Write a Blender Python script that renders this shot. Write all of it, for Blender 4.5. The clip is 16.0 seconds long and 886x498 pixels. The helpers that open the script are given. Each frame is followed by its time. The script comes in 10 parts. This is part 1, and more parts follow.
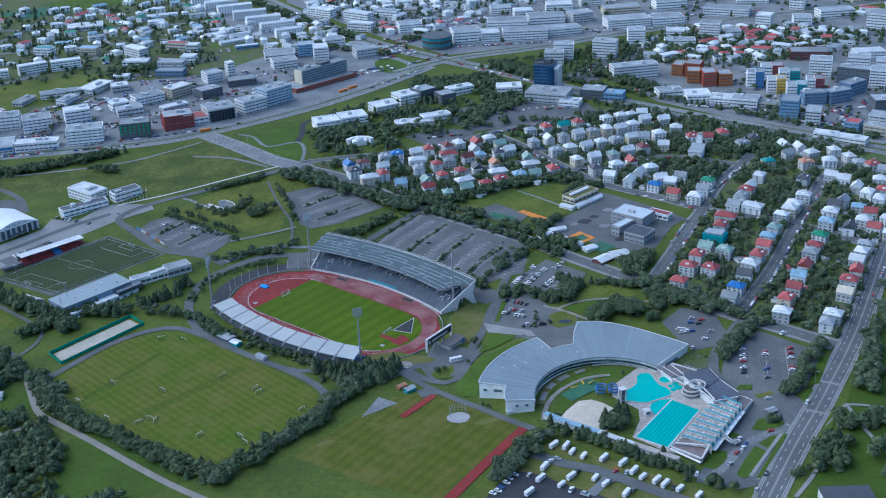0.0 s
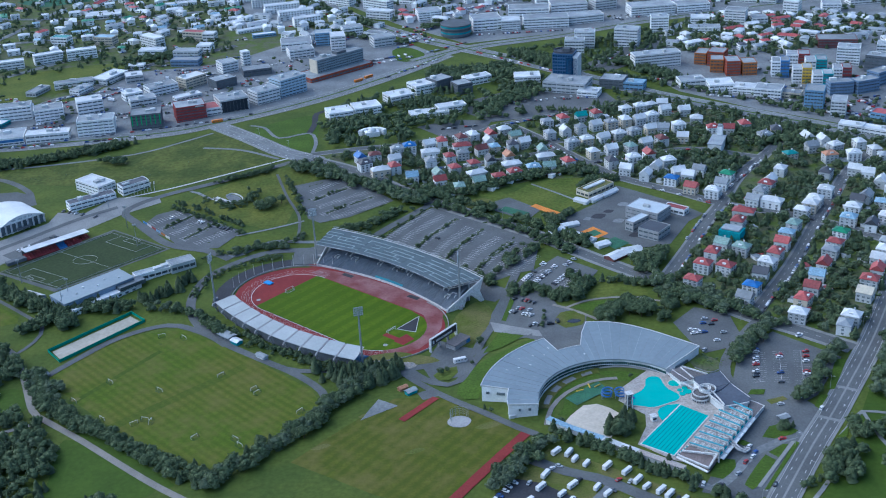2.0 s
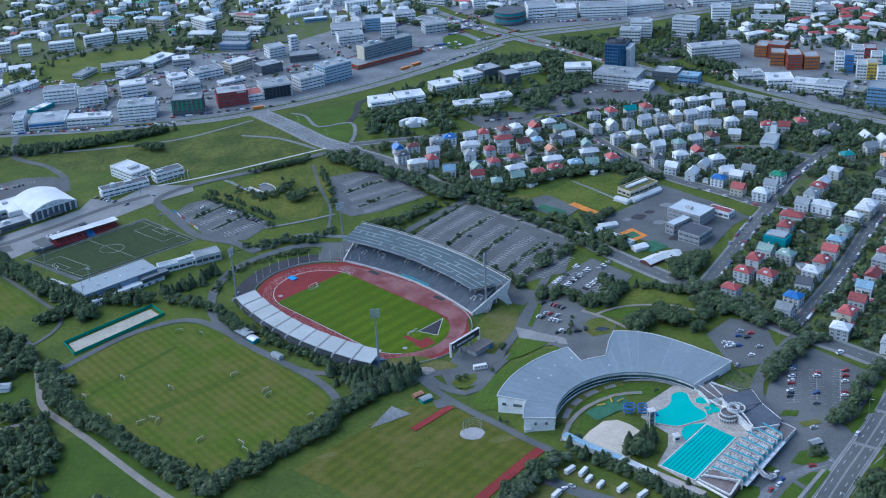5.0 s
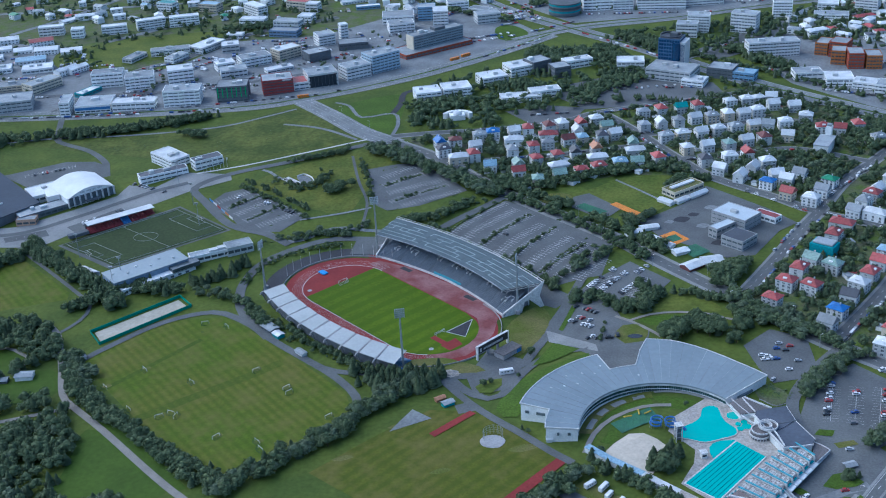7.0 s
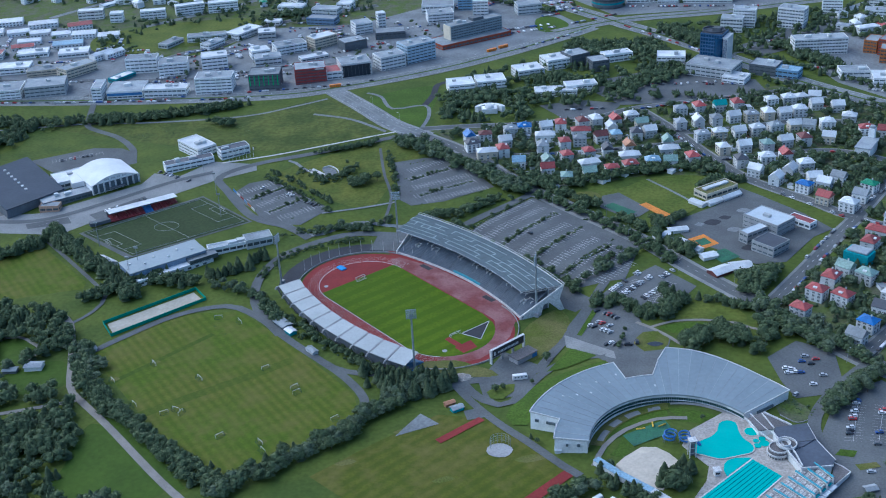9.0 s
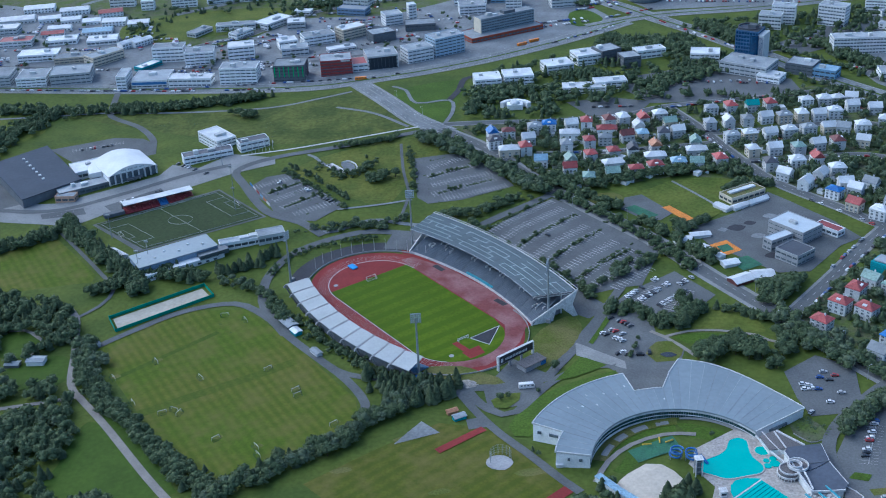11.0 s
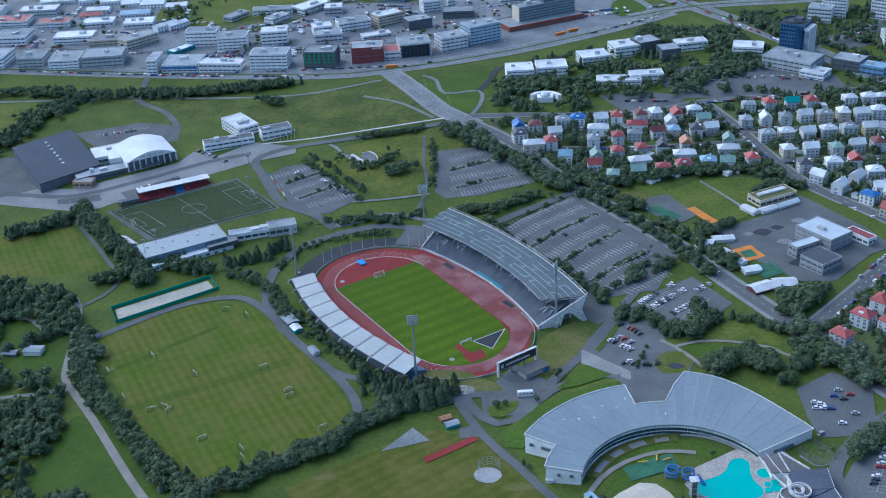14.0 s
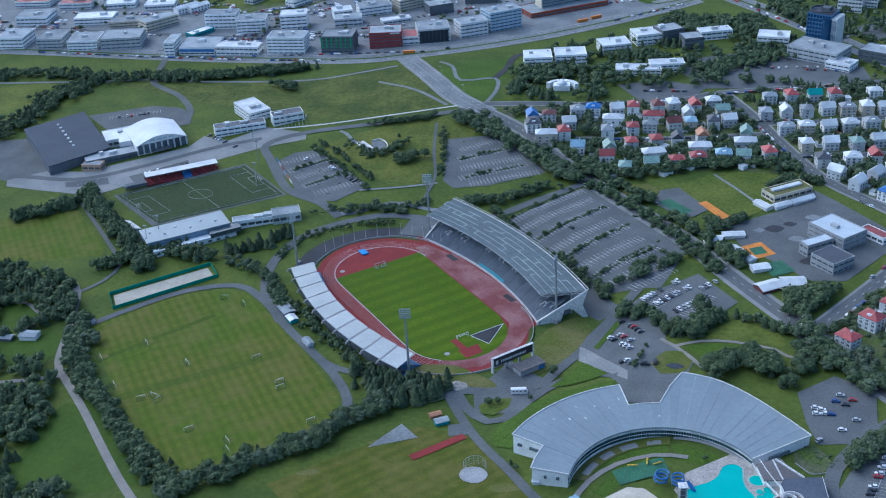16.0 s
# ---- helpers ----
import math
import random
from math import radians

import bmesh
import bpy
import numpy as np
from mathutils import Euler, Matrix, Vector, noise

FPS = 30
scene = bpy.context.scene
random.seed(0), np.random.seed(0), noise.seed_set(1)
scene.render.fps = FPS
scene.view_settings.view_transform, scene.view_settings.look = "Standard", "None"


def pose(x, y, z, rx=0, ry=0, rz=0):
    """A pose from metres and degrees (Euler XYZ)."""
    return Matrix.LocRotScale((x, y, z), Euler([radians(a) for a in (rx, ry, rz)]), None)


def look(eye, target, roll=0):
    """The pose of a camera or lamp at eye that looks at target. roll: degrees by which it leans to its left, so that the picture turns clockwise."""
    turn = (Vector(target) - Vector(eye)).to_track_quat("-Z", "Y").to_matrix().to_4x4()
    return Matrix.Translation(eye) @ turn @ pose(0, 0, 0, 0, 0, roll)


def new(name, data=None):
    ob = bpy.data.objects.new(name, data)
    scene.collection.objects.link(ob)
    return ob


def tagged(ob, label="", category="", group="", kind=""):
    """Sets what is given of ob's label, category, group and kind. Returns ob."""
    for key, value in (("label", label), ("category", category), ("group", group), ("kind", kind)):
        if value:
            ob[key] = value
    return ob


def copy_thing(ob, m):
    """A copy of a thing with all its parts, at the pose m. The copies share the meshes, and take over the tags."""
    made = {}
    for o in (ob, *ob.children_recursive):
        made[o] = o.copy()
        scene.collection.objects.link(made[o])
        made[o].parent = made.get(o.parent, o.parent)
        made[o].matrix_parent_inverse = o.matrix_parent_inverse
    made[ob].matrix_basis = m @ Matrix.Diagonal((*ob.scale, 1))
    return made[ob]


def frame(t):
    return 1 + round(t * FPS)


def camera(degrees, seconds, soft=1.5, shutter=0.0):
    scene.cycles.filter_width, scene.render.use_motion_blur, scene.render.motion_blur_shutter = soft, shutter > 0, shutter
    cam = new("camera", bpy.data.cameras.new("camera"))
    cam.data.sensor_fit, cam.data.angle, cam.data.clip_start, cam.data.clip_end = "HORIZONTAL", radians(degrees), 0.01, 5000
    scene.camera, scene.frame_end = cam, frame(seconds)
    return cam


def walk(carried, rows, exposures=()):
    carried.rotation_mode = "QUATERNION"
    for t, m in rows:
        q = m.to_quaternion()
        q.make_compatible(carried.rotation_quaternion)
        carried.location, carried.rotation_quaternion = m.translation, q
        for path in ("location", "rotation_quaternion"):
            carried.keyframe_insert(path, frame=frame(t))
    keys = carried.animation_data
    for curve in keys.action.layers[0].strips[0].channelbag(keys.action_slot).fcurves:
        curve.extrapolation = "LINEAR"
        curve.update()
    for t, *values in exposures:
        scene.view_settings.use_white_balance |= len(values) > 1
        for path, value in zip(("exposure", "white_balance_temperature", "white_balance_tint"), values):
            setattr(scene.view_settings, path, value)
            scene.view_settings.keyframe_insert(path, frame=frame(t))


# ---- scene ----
cam = camera(40.5, 16.0, soft=1.05)
METRES, EYE, TILT, LEAN, TURN = 253.0, 401.0, -24.3, 2.1, 0.0
ROWS = [
    (0.0, 0.0, 0.0, 0.0, 0.0, 0.0, -0.0),
    (0.5, 0.0192, 0.0229, 0.0083, 0.41, -0.19, 0.04),
    (1.0, 0.0389, 0.0458, 0.0164, 0.83, -0.37, 0.02),
    (1.5, 0.0592, 0.0686, 0.0243, 1.24, -0.54, -0.03),
    (2.0, 0.0797, 0.0912, 0.0323, 1.66, -0.71, -0.12),
    (2.5, 0.1004, 0.1138, 0.0403, 2.12, -0.87, -0.23),
    (3.0, 0.121, 0.1368, 0.048, 2.6, -1.02, -0.41),
    (3.5, 0.1422, 0.1596, 0.0561, 3.12, -1.16, -0.6),
    (6.0, 0.2432, 0.271, 0.0967, 6.84, -1.99, -2.28),
    (6.5, 0.2629, 0.2946, 0.1048, 7.62, -2.19, -2.66),
    (7.0, 0.2825, 0.3184, 0.1126, 8.4, -2.37, -3.02),
    (7.5, 0.3019, 0.3419, 0.1212, 9.18, -2.61, -3.39),
    (8.0, 0.3221, 0.3659, 0.1295, 9.87, -2.8, -3.71),
    (8.5, 0.3408, 0.3904, 0.1378, 10.47, -2.98, -4.02),
    (9.0, 0.3595, 0.4143, 0.146, 11.05, -3.17, -4.3),
    (11.5, 0.4488, 0.5375, 0.19, 13.96, -4.07, -5.59),
    (12.0, 0.4674, 0.561, 0.1982, 14.52, -4.21, -5.78),
    (12.5, 0.4873, 0.5838, 0.2055, 15.09, -4.35, -5.97),
    (13.0, 0.507, 0.6064, 0.2113, 15.64, -4.53, -6.19),
    (13.5, 0.5274, 0.6284, 0.2184, 16.19, -4.77, -6.39),
    (14.0, 0.5471, 0.6501, 0.2254, 16.74, -5.02, -6.6),
    (14.5, 0.5673, 0.672, 0.2319, 17.27, -5.27, -6.81),
    (15.0, 0.5874, 0.6936, 0.2389, 17.82, -5.53, -7.02),
    (15.5, 0.6074, 0.7151, 0.2452, 18.34, -5.79, -7.22),
    (16.0, 0.6262, 0.7358, 0.2533, 18.88, -6.08, -7.44),
]
walk(cam, [(t, pose(0, 0, EYE, TILT, LEAN, TURN) @ pose(METRES * x, METRES * y, METRES * z, 90 + pitch, roll, yaw)) for t, x, y, z, yaw, pitch, roll in ROWS],
     exposures=[(0.0, 1.08, 4930, 6.4), (16.0, 1.08, 4930, 6.4)])

# ---- light: a heavy overcast evening sky ----
world = bpy.data.worlds.new("sky")
scene.world = world
world.use_nodes = True
wn, wl = world.node_tree.nodes, world.node_tree.links
sky = wn.new("ShaderNodeTexSky")
sky.sky_type, sky.sun_disc = "NISHITA", False
sky.sun_elevation, sky.sun_rotation = radians(38), radians(-60)
sky.air_density, sky.dust_density, sky.ozone_density = 1.0, 3.0, 1.0
wn["Background"].inputs["Strength"].default_value = 0.09
wl.new(sky.outputs["Color"], wn["Background"].inputs["Color"])
sun_data = bpy.data.lights.new("sun", "SUN")
sun_data.energy, sun_data.angle, sun_data.color = 0.6, radians(40), (1.0, 0.96, 0.9)
sun = new("sun", sun_data)
sun.matrix_world = look((0, 0, 900), (500, 900 - 550 + 350, 0))
sun.rotation_euler = Euler((radians(40), 0, radians(-60)))

# ---- materials ----
MATS = {}


def mat(name, a, b=None, scale=0.05, fine=1.5, rough=0.85, bump=0.15, metal=0.0, vary=0.0, detail=0.25, gloss=None):
    """Colour a to b by coarse noise, fine grain over it, bump, and a spread from piece to piece."""
    if name in MATS:
        return MATS[name]
    m = bpy.data.materials.new(name)
    m.use_nodes = True
    n, l = m.node_tree.nodes, m.node_tree.links
    p = n["Principled BSDF"]
    p.inputs["Roughness"].default_value, p.inputs["Metallic"].default_value = rough, metal
    p.inputs["Specular IOR Level"].default_value = gloss if gloss is not None else (0.12 if rough > 0.66 else 0.4)
    geo = n.new("ShaderNodeNewGeometry")
    big, small = n.new("ShaderNodeTexNoise"), n.new("ShaderNodeTexNoise")
    big.inputs["Scale"].default_value, small.inputs["Scale"].default_value = scale, fine
    big.inputs["Detail"].default_value, small.inputs["Detail"].default_value = 5, 3
    for t in (big, small):
        l.new(geo.outputs["Position"], t.inputs["Vector"])
    ramp = n.new("ShaderNodeValToRGB")
    ramp.color_ramp.elements[0].position, ramp.color_ramp.elements[1].position = 0.36, 0.64
    b = b or tuple(c * 0.8 for c in a)
    ramp.color_ramp.elements[0].color, ramp.color_ramp.elements[1].color = (*b, 1), (*a, 1)
    l.new(big.outputs["Fac"], ramp.inputs["Fac"])
    mul = n.new("ShaderNodeMapRange")
    mul.clamp = False
    mul.inputs["To Min"].default_value, mul.inputs["To Max"].default_value = 1 - detail, 1 + detail
    mul.inputs["From Min"].default_value, mul.inputs["From Max"].default_value = 0.3, 0.7
    l.new(small.outputs["Fac"], mul.inputs["Value"])
    hsv = n.new("ShaderNodeHueSaturation")
    l.new(ramp.outputs["Color"], hsv.inputs["Color"])
    value = mul.outputs["Result"]
    if vary:
        info = n.new("ShaderNodeObjectInfo")
        spread = n.new("ShaderNodeMapRange")
        spread.inputs["To Min"].default_value, spread.inputs["To Max"].default_value = 1 - vary, 1 + vary
        l.new(info.outputs["Random"], spread.inputs["Value"])
        prod = n.new("ShaderNodeMath")
        prod.operation = "MULTIPLY"
        l.new(value, prod.inputs[0])
        l.new(spread.outputs["Result"], prod.inputs[1])
        value = prod.outputs["Value"]
    l.new(value, hsv.inputs["Value"])
    l.new(hsv.outputs["Color"], p.inputs["Base Color"])
    if bump:
        bm_ = n.new("ShaderNodeBump")
        bm_.inputs["Strength"].default_value, bm_.inputs["Distance"].default_value = bump, 0.3
        l.new(small.outputs["Fac"], bm_.inputs["Height"])
        l.new(bm_.outputs["Normal"], p.inputs["Normal"])
    MATS[name] = m
    return m


def striped(name, a, b, width, angle, patches, soft=0.5, amount=0.5, cross=0.0, worn=0.0):
    """Mown grass: stripes of a and b across a heading, over uneven patches."""
    m = mat(name, a, patches, scale=0.018, fine=0.6, bump=0.1, detail=0.15)
    n, l = m.node_tree.nodes, m.node_tree.links
    p = n["Principled BSDF"]
    geo = n.new("ShaderNodeNewGeometry")
    turn = n.new("ShaderNodeVectorRotate")
    turn.rotation_type = "Z_AXIS"
    turn.inputs["Angle"].default_value = radians(-angle)
    l.new(geo.outputs["Position"], turn.inputs["Vector"])
    wave = n.new("ShaderNodeTexWave")
    wave.bands_direction = "X"
    wave.inputs["Scale"].default_value = 0.314 / (2 * width) * 1.0
    wave.inputs["Distortion"].default_value, wave.inputs["Detail"].default_value = 0.8, 2
    wave.inputs["Detail Scale"].default_value = 0.3
    l.new(turn.outputs["Vector"], wave.inputs["Vector"])
    old = p.inputs["Base Color"].links[0].from_socket
    mix = n.new("ShaderNodeMix")
    mix.data_type, mix.blend_type = "RGBA", "MIX"
    fac = n.new("ShaderNodeMapRange")
    fac.inputs["To Min"].default_value, fac.inputs["To Max"].default_value = 0.0, amount
    fac.inputs["From Min"].default_value, fac.inputs["From Max"].default_value = 0.5 - soft / 2, 0.5 + soft / 2
    l.new(wave.outputs["Fac"], fac.inputs["Value"])
    l.new(fac.outputs["Result"], mix.inputs["Factor"])
    l.new(old, mix.inputs["A"])
    mix.inputs["B"].default_value = (*b, 1)
    out = mix.outputs["Result"]
    if cross:
        other = n.new("ShaderNodeTexWave")
        other.bands_direction = "Y"
        other.inputs["Scale"].default_value = 0.314 / (2 * width) * 0.62
        other.inputs["Distortion"].default_value, other.inputs["Detail"].default_value = 1.0, 3
        other.inputs["Detail Scale"].default_value = 0.5
        l.new(turn.outputs["Vector"], other.inputs["Vector"])
        part_of = n.new("ShaderNodeMath")
        part_of.operation = "MULTIPLY"
        part_of.inputs[1].default_value = cross
        l.new(other.outputs["Fac"], part_of.inputs[0])
        again = n.new("ShaderNodeMix")
        again.data_type = "RGBA"
        l.new(part_of.outputs["Value"], again.inputs["Factor"])
        l.new(out, again.inputs["A"])
        again.inputs["B"].default_value = (*[c * 0.8 for c in b], 1)
        out = again.outputs["Result"]
    if worn:
        stain = n.new("ShaderNodeTexNoise")
        stain.inputs["Scale"].default_value, stain.inputs["Detail"].default_value = 0.06, 8
        stain.inputs["Roughness"].default_value = 0.68
        l.new(geo.outputs["Position"], stain.inputs["Vector"])
        cut = n.new("ShaderNodeMapRange")
        cut.inputs["From Min"].default_value, cut.inputs["From Max"].default_value = 0.46, 0.68
        cut.inputs["To Max"].default_value = worn
        l.new(stain.outputs["Fac"], cut.inputs["Value"])
        dry = n.new("ShaderNodeMix")
        dry.data_type = "RGBA"
        l.new(cut.outputs["Result"], dry.inputs["Factor"])
        l.new(out, dry.inputs["A"])
        dry.inputs["B"].default_value = (0.150, 0.130, 0.040, 1)
        out = dry.outputs["Result"]
    l.new(out, p.inputs["Base Color"])
    return m


def leafy(name, a, b):
    """Foliage: tone changes from clump to clump and from tree to tree."""
    m = mat(name, a, b, scale=0.12, fine=2.5, rough=0.7, bump=0.0, detail=0.15)
    n, l = m.node_tree.nodes, m.node_tree.links
    p = n["Principled BSDF"]
    geo = n.new("ShaderNodeNewGeometry")
    hue = n.new("ShaderNodeHueSaturation")
    spread = n.new("ShaderNodeMapRange")
    spread.inputs["To Min"].default_value, spread.inputs["To Max"].default_value = 0.84, 1.18
    l.new(geo.outputs["Random Per Island"], spread.inputs["Value"])
    old = p.inputs["Base Color"].links[0].from_socket
    l.new(old, hue.inputs["Color"])
    l.new(spread.outputs["Result"], hue.inputs["Value"])
    l.new(hue.outputs["Color"], p.inputs["Base Color"])
    through_leaf, both = n.new("ShaderNodeBsdfTranslucent"), n.new("ShaderNodeMixShader")
    both.inputs["Fac"].default_value = 0.15
    l.new(hue.outputs["Color"], through_leaf.inputs["Color"])
    l.new(p.outputs["BSDF"], both.inputs[1])
    l.new(through_leaf.outputs["BSDF"], both.inputs[2])
    l.new(both.outputs["Shader"], n["Material Output"].inputs["Surface"])
    return m


def water(name, a, b):
    m = mat(name, a, b, scale=0.06, fine=0.8, rough=0.08, bump=0.06, detail=0.04)
    return m


park = mat("park_grass", (0.096, 0.124, 0.022), (0.062, 0.092, 0.018), scale=0.025, fine=0.35, bump=0.05, detail=0.16)
# rough grass: strong mottling puts the shading of humps and hollows into the colour
rough_grass = mat("rough_grass", (0.122, 0.142, 0.026), (0.078, 0.108, 0.018), scale=0.035, fine=0.4, bump=0.1, detail=0.22)
dry_grass = mat("dry_grass", (0.145, 0.138, 0.048), (0.088, 0.112, 0.018), scale=0.06, fine=1.2, bump=0.4)
lawn = mat("lawn", (0.074, 0.122, 0.015), (0.056, 0.096, 0.013), scale=0.04, fine=0.8, bump=0.1)
gardens = mat("garden_ground", (0.084, 0.122, 0.022), (0.110, 0.114, 0.074), scale=0.09, fine=0.6, bump=0.4)
training = striped("training_turf", (0.084, 0.126, 0.009), (0.060, 0.096, 0.007), 2.7, 45, (0.122, 0.126, 0.020), soft=0.8, amount=0.6, cross=0.22, worn=0.55)
mown_turf = striped("mown_turf", (0.058, 0.094, 0.010), (0.046, 0.080, 0.008), 2.7, 45, (0.090, 0.112, 0.014), soft=0.9, amount=0.4)
throwing = striped("throwing_turf", (0.088, 0.110, 0.010), (0.060, 0.084, 0.009), 3.6, -37, (0.108, 0.110, 0.018), soft=0.8, amount=0.6, cross=0.25, worn=0.7)
stadium_turf = striped("stadium_turf", (0.090, 0.140, 0.004), (0.058, 0.106, 0.003), 5.6, -39.5, (0.072, 0.118, 0.004), soft=0.5, amount=0.7)
artificial = mat("artificial_turf", (0.046, 0.066, 0.026), (0.040, 0.058, 0.024), scale=0.05, fine=0.5)
asphalt = mat("asphalt", (0.136, 0.144, 0.146), (0.104, 0.111, 0.114), scale=0.05, fine=0.9, detail=0.14)
old_asphalt = mat("old_asphalt", (0.225, 0.240, 0.246), (0.168, 0.180, 0.186), scale=0.04, fine=0.5, detail=0.2)
dark_asphalt = mat("dark_asphalt", (0.058, 0.060, 0.068), (0.046, 0.047, 0.053), scale=0.05, fine=0.9, detail=0.14)
paving = mat("paving", (0.262, 0.268, 0.262), (0.205, 0.212, 0.210), scale=0.05, fine=1.0, detail=0.15)
gravel_path = mat("gravel_path", (0.262, 0.246, 0.222), (0.212, 0.200, 0.182), scale=0.1, fine=1.4, detail=0.15)
road_paint = mat("road_paint", (0.60, 0.60, 0.59), (0.40, 0.41, 0.41), scale=0.6, fine=4, bump=0.05)
sand = mat("sand", (0.53, 0.48, 0.395), (0.47, 0.425, 0.35), scale=0.12, fine=0.6, detail=0.09, bump=0.02)
track_red = mat("track_red", (0.225, 0.040, 0.038), (0.185, 0.034, 0.034), scale=0.05, fine=0.8, detail=0.12)
track_pink = mat("track_pink", (0.270, 0.140, 0.140), (0.185, 0.062, 0.062), scale=0.07, fine=0.8, detail=0.14)
orange_rubber = mat("orange_rubber", (0.62, 0.24, 0.05), (0.50, 0.20, 0.05), scale=0.2)
green_rubber = mat("green_rubber", (0.06, 0.16, 0.09), (0.05, 0.12, 0.08), scale=0.2)
white_wall = mat("white_wall", (0.82, 0.83, 0.82), (0.70, 0.71, 0.70), scale=0.15, fine=1.2, detail=0.08, bump=0.05, vary=0.12)
grey_wall = mat("grey_wall", (0.58, 0.60, 0.60), (0.48, 0.50, 0.50), scale=0.15, fine=1.2, detail=0.1, bump=0.05, vary=0.2)
cream_wall = mat("cream_wall", (0.60, 0.54, 0.42), (0.50, 0.46, 0.37), scale=0.15, fine=1.2, detail=0.08, bump=0.05, vary=0.1)
dark_wall = mat("dark_wall", (0.145, 0.160, 0.175), (0.115, 0.128, 0.140), scale=0.15, fine=1.2, detail=0.1, bump=0.05, vary=0.15)
red_wall = mat("red_wall", (0.28, 0.065, 0.062), (0.23, 0.055, 0.055), scale=0.15, fine=1.2)
brick_wall = mat("rust_red_wall", (0.34, 0.085, 0.045), (0.28, 0.07, 0.04), scale=0.15, fine=1.2)
ochre_wall = mat("ochre_wall", (0.42, 0.17, 0.055), (0.36, 0.14, 0.05), scale=0.15, fine=1.2)
blue_wall = mat("blue_wall", (0.08, 0.21, 0.44), (0.07, 0.17, 0.37), scale=0.15, fine=1.2)
sky_wall = mat("pale_blue_wall", (0.22, 0.36, 0.50), (0.18, 0.30, 0.43), scale=0.15, fine=1.2)
green_wall = mat("green_wall", (0.04, 0.30, 0.14), (0.035, 0.25, 0.12), scale=0.15, fine=1.2)
teal_wall = mat("teal_wall", (0.05, 0.30, 0.33), (0.04, 0.25, 0.28), scale=0.15, fine=1.2)
yellow_wall = mat("yellow_wall", (0.62, 0.42, 0.06), (0.52, 0.36, 0.06), scale=0.15, fine=1.2)
white_roof = mat("white_roof", (0.66, 0.68, 0.68), (0.50, 0.52, 0.53), scale=0.1, fine=0.8, rough=0.5, detail=0.07, vary=0.1)
grey_roof = mat("grey_roof", (0.30, 0.33, 0.34), (0.23, 0.25, 0.27), scale=0.1, fine=0.8, rough=0.6, detail=0.1, vary=0.25)
felt_roof = mat("felt_roof", (0.34, 0.37, 0.385), (0.245, 0.268, 0.282), scale=0.08, fine=0.7, detail=0.15, vary=0.2)
dark_roof = mat("dark_roof", (0.075, 0.080, 0.095), (0.060, 0.064, 0.075), scale=0.08, fine=0.7, rough=0.55, detail=0.12)
red_roof = mat("red_roof", (0.36, 0.075, 0.072), (0.28, 0.066, 0.062), scale=0.2, fine=0.9, rough=0.55, vary=0.25)
brown_roof = mat("brown_roof", (0.16, 0.055, 0.050), (0.12, 0.045, 0.042), scale=0.2, fine=0.9, rough=0.6)
blue_roof = mat("blue_roof", (0.03, 0.16, 0.44), (0.03, 0.12, 0.34), scale=0.2, fine=0.9, rough=0.5)
pale_roof = mat("pale_blue_roof", (0.28, 0.42, 0.52), (0.23, 0.35, 0.44), scale=0.2, fine=0.9, rough=0.5)
green_roof = mat("green_roof", (0.03, 0.24, 0.12), (0.03, 0.18, 0.09), scale=0.2, fine=0.9, rough=0.5)
mint_roof = mat("mint_roof", (0.25, 0.36, 0.31), (0.19, 0.28, 0.25), scale=0.2, fine=0.9, rough=0.5)
teal_roof = mat("teal_roof", (0.03, 0.26, 0.25), (0.03, 0.20, 0.19), scale=0.2, fine=0.9, rough=0.5)
orange_roof = mat("orange_roof", (0.46, 0.22, 0.12), (0.38, 0.19, 0.11), scale=0.2, fine=0.9, rough=0.6)
metal_roof = mat("zinc_roof", (0.245, 0.290, 0.310), (0.215, 0.258, 0.278), scale=0.03, fine=0.4, rough=0.42, metal=0.15, detail=0.06, vary=0.05)
stand_roof = mat("stand_roof_sheet", (0.086, 0.118, 0.130), (0.070, 0.098, 0.110), scale=0.05, fine=0.5, rough=0.55, metal=0.05, detail=0.08, vary=0.06)
steel = mat("galvanised_steel", (0.36, 0.39, 0.41), (0.30, 0.33, 0.35), scale=0.5, fine=3, rough=0.45, metal=0.4)
concrete = mat("concrete", (0.36, 0.36, 0.36), (0.28, 0.28, 0.285), scale=0.12, fine=1.0, detail=0.15)
canopy_white = mat("canopy_sheet", (0.40, 0.425, 0.42), (0.35, 0.375, 0.37), scale=0.06, fine=0.7, rough=0.5, detail=0.06, vary=0.05)
seat_grey = mat("seat_plastic", (0.130, 0.160, 0.198), (0.105, 0.130, 0.164), scale=0.2, fine=1.6, rough=0.5, detail=0.2)
seat_red = mat("red_seats", (0.24, 0.035, 0.04), (0.17, 0.03, 0.035), scale=0.2, fine=1.6, rough=0.5)
glass = mat("window_glass", (0.120, 0.145, 0.160), (0.085, 0.105, 0.118), scale=0.3, fine=2, rough=0.12, bump=0.0, vary=0.35)
blue_glass = mat("blue_glass", (0.020, 0.075, 0.160), (0.016, 0.055, 0.12), scale=0.1, fine=1, rough=0.1, bump=0.0)
trim_white = mat("white_trim", (0.64, 0.64, 0.63), (0.50, 0.50, 0.49), scale=0.5, fine=2, rough=0.6, bump=0.03)
teal_trim = mat("teal_trim", (0.07, 0.34, 0.42), (0.06, 0.28, 0.35), scale=0.5, fine=2, rough=0.5)
green_net = mat("green_net", (0.03, 0.27, 0.19), (0.022, 0.21, 0.15), scale=0.5, fine=3)
pool_water = water("pool_water", (0.045, 0.45, 0.385), (0.036, 0.41, 0.355))
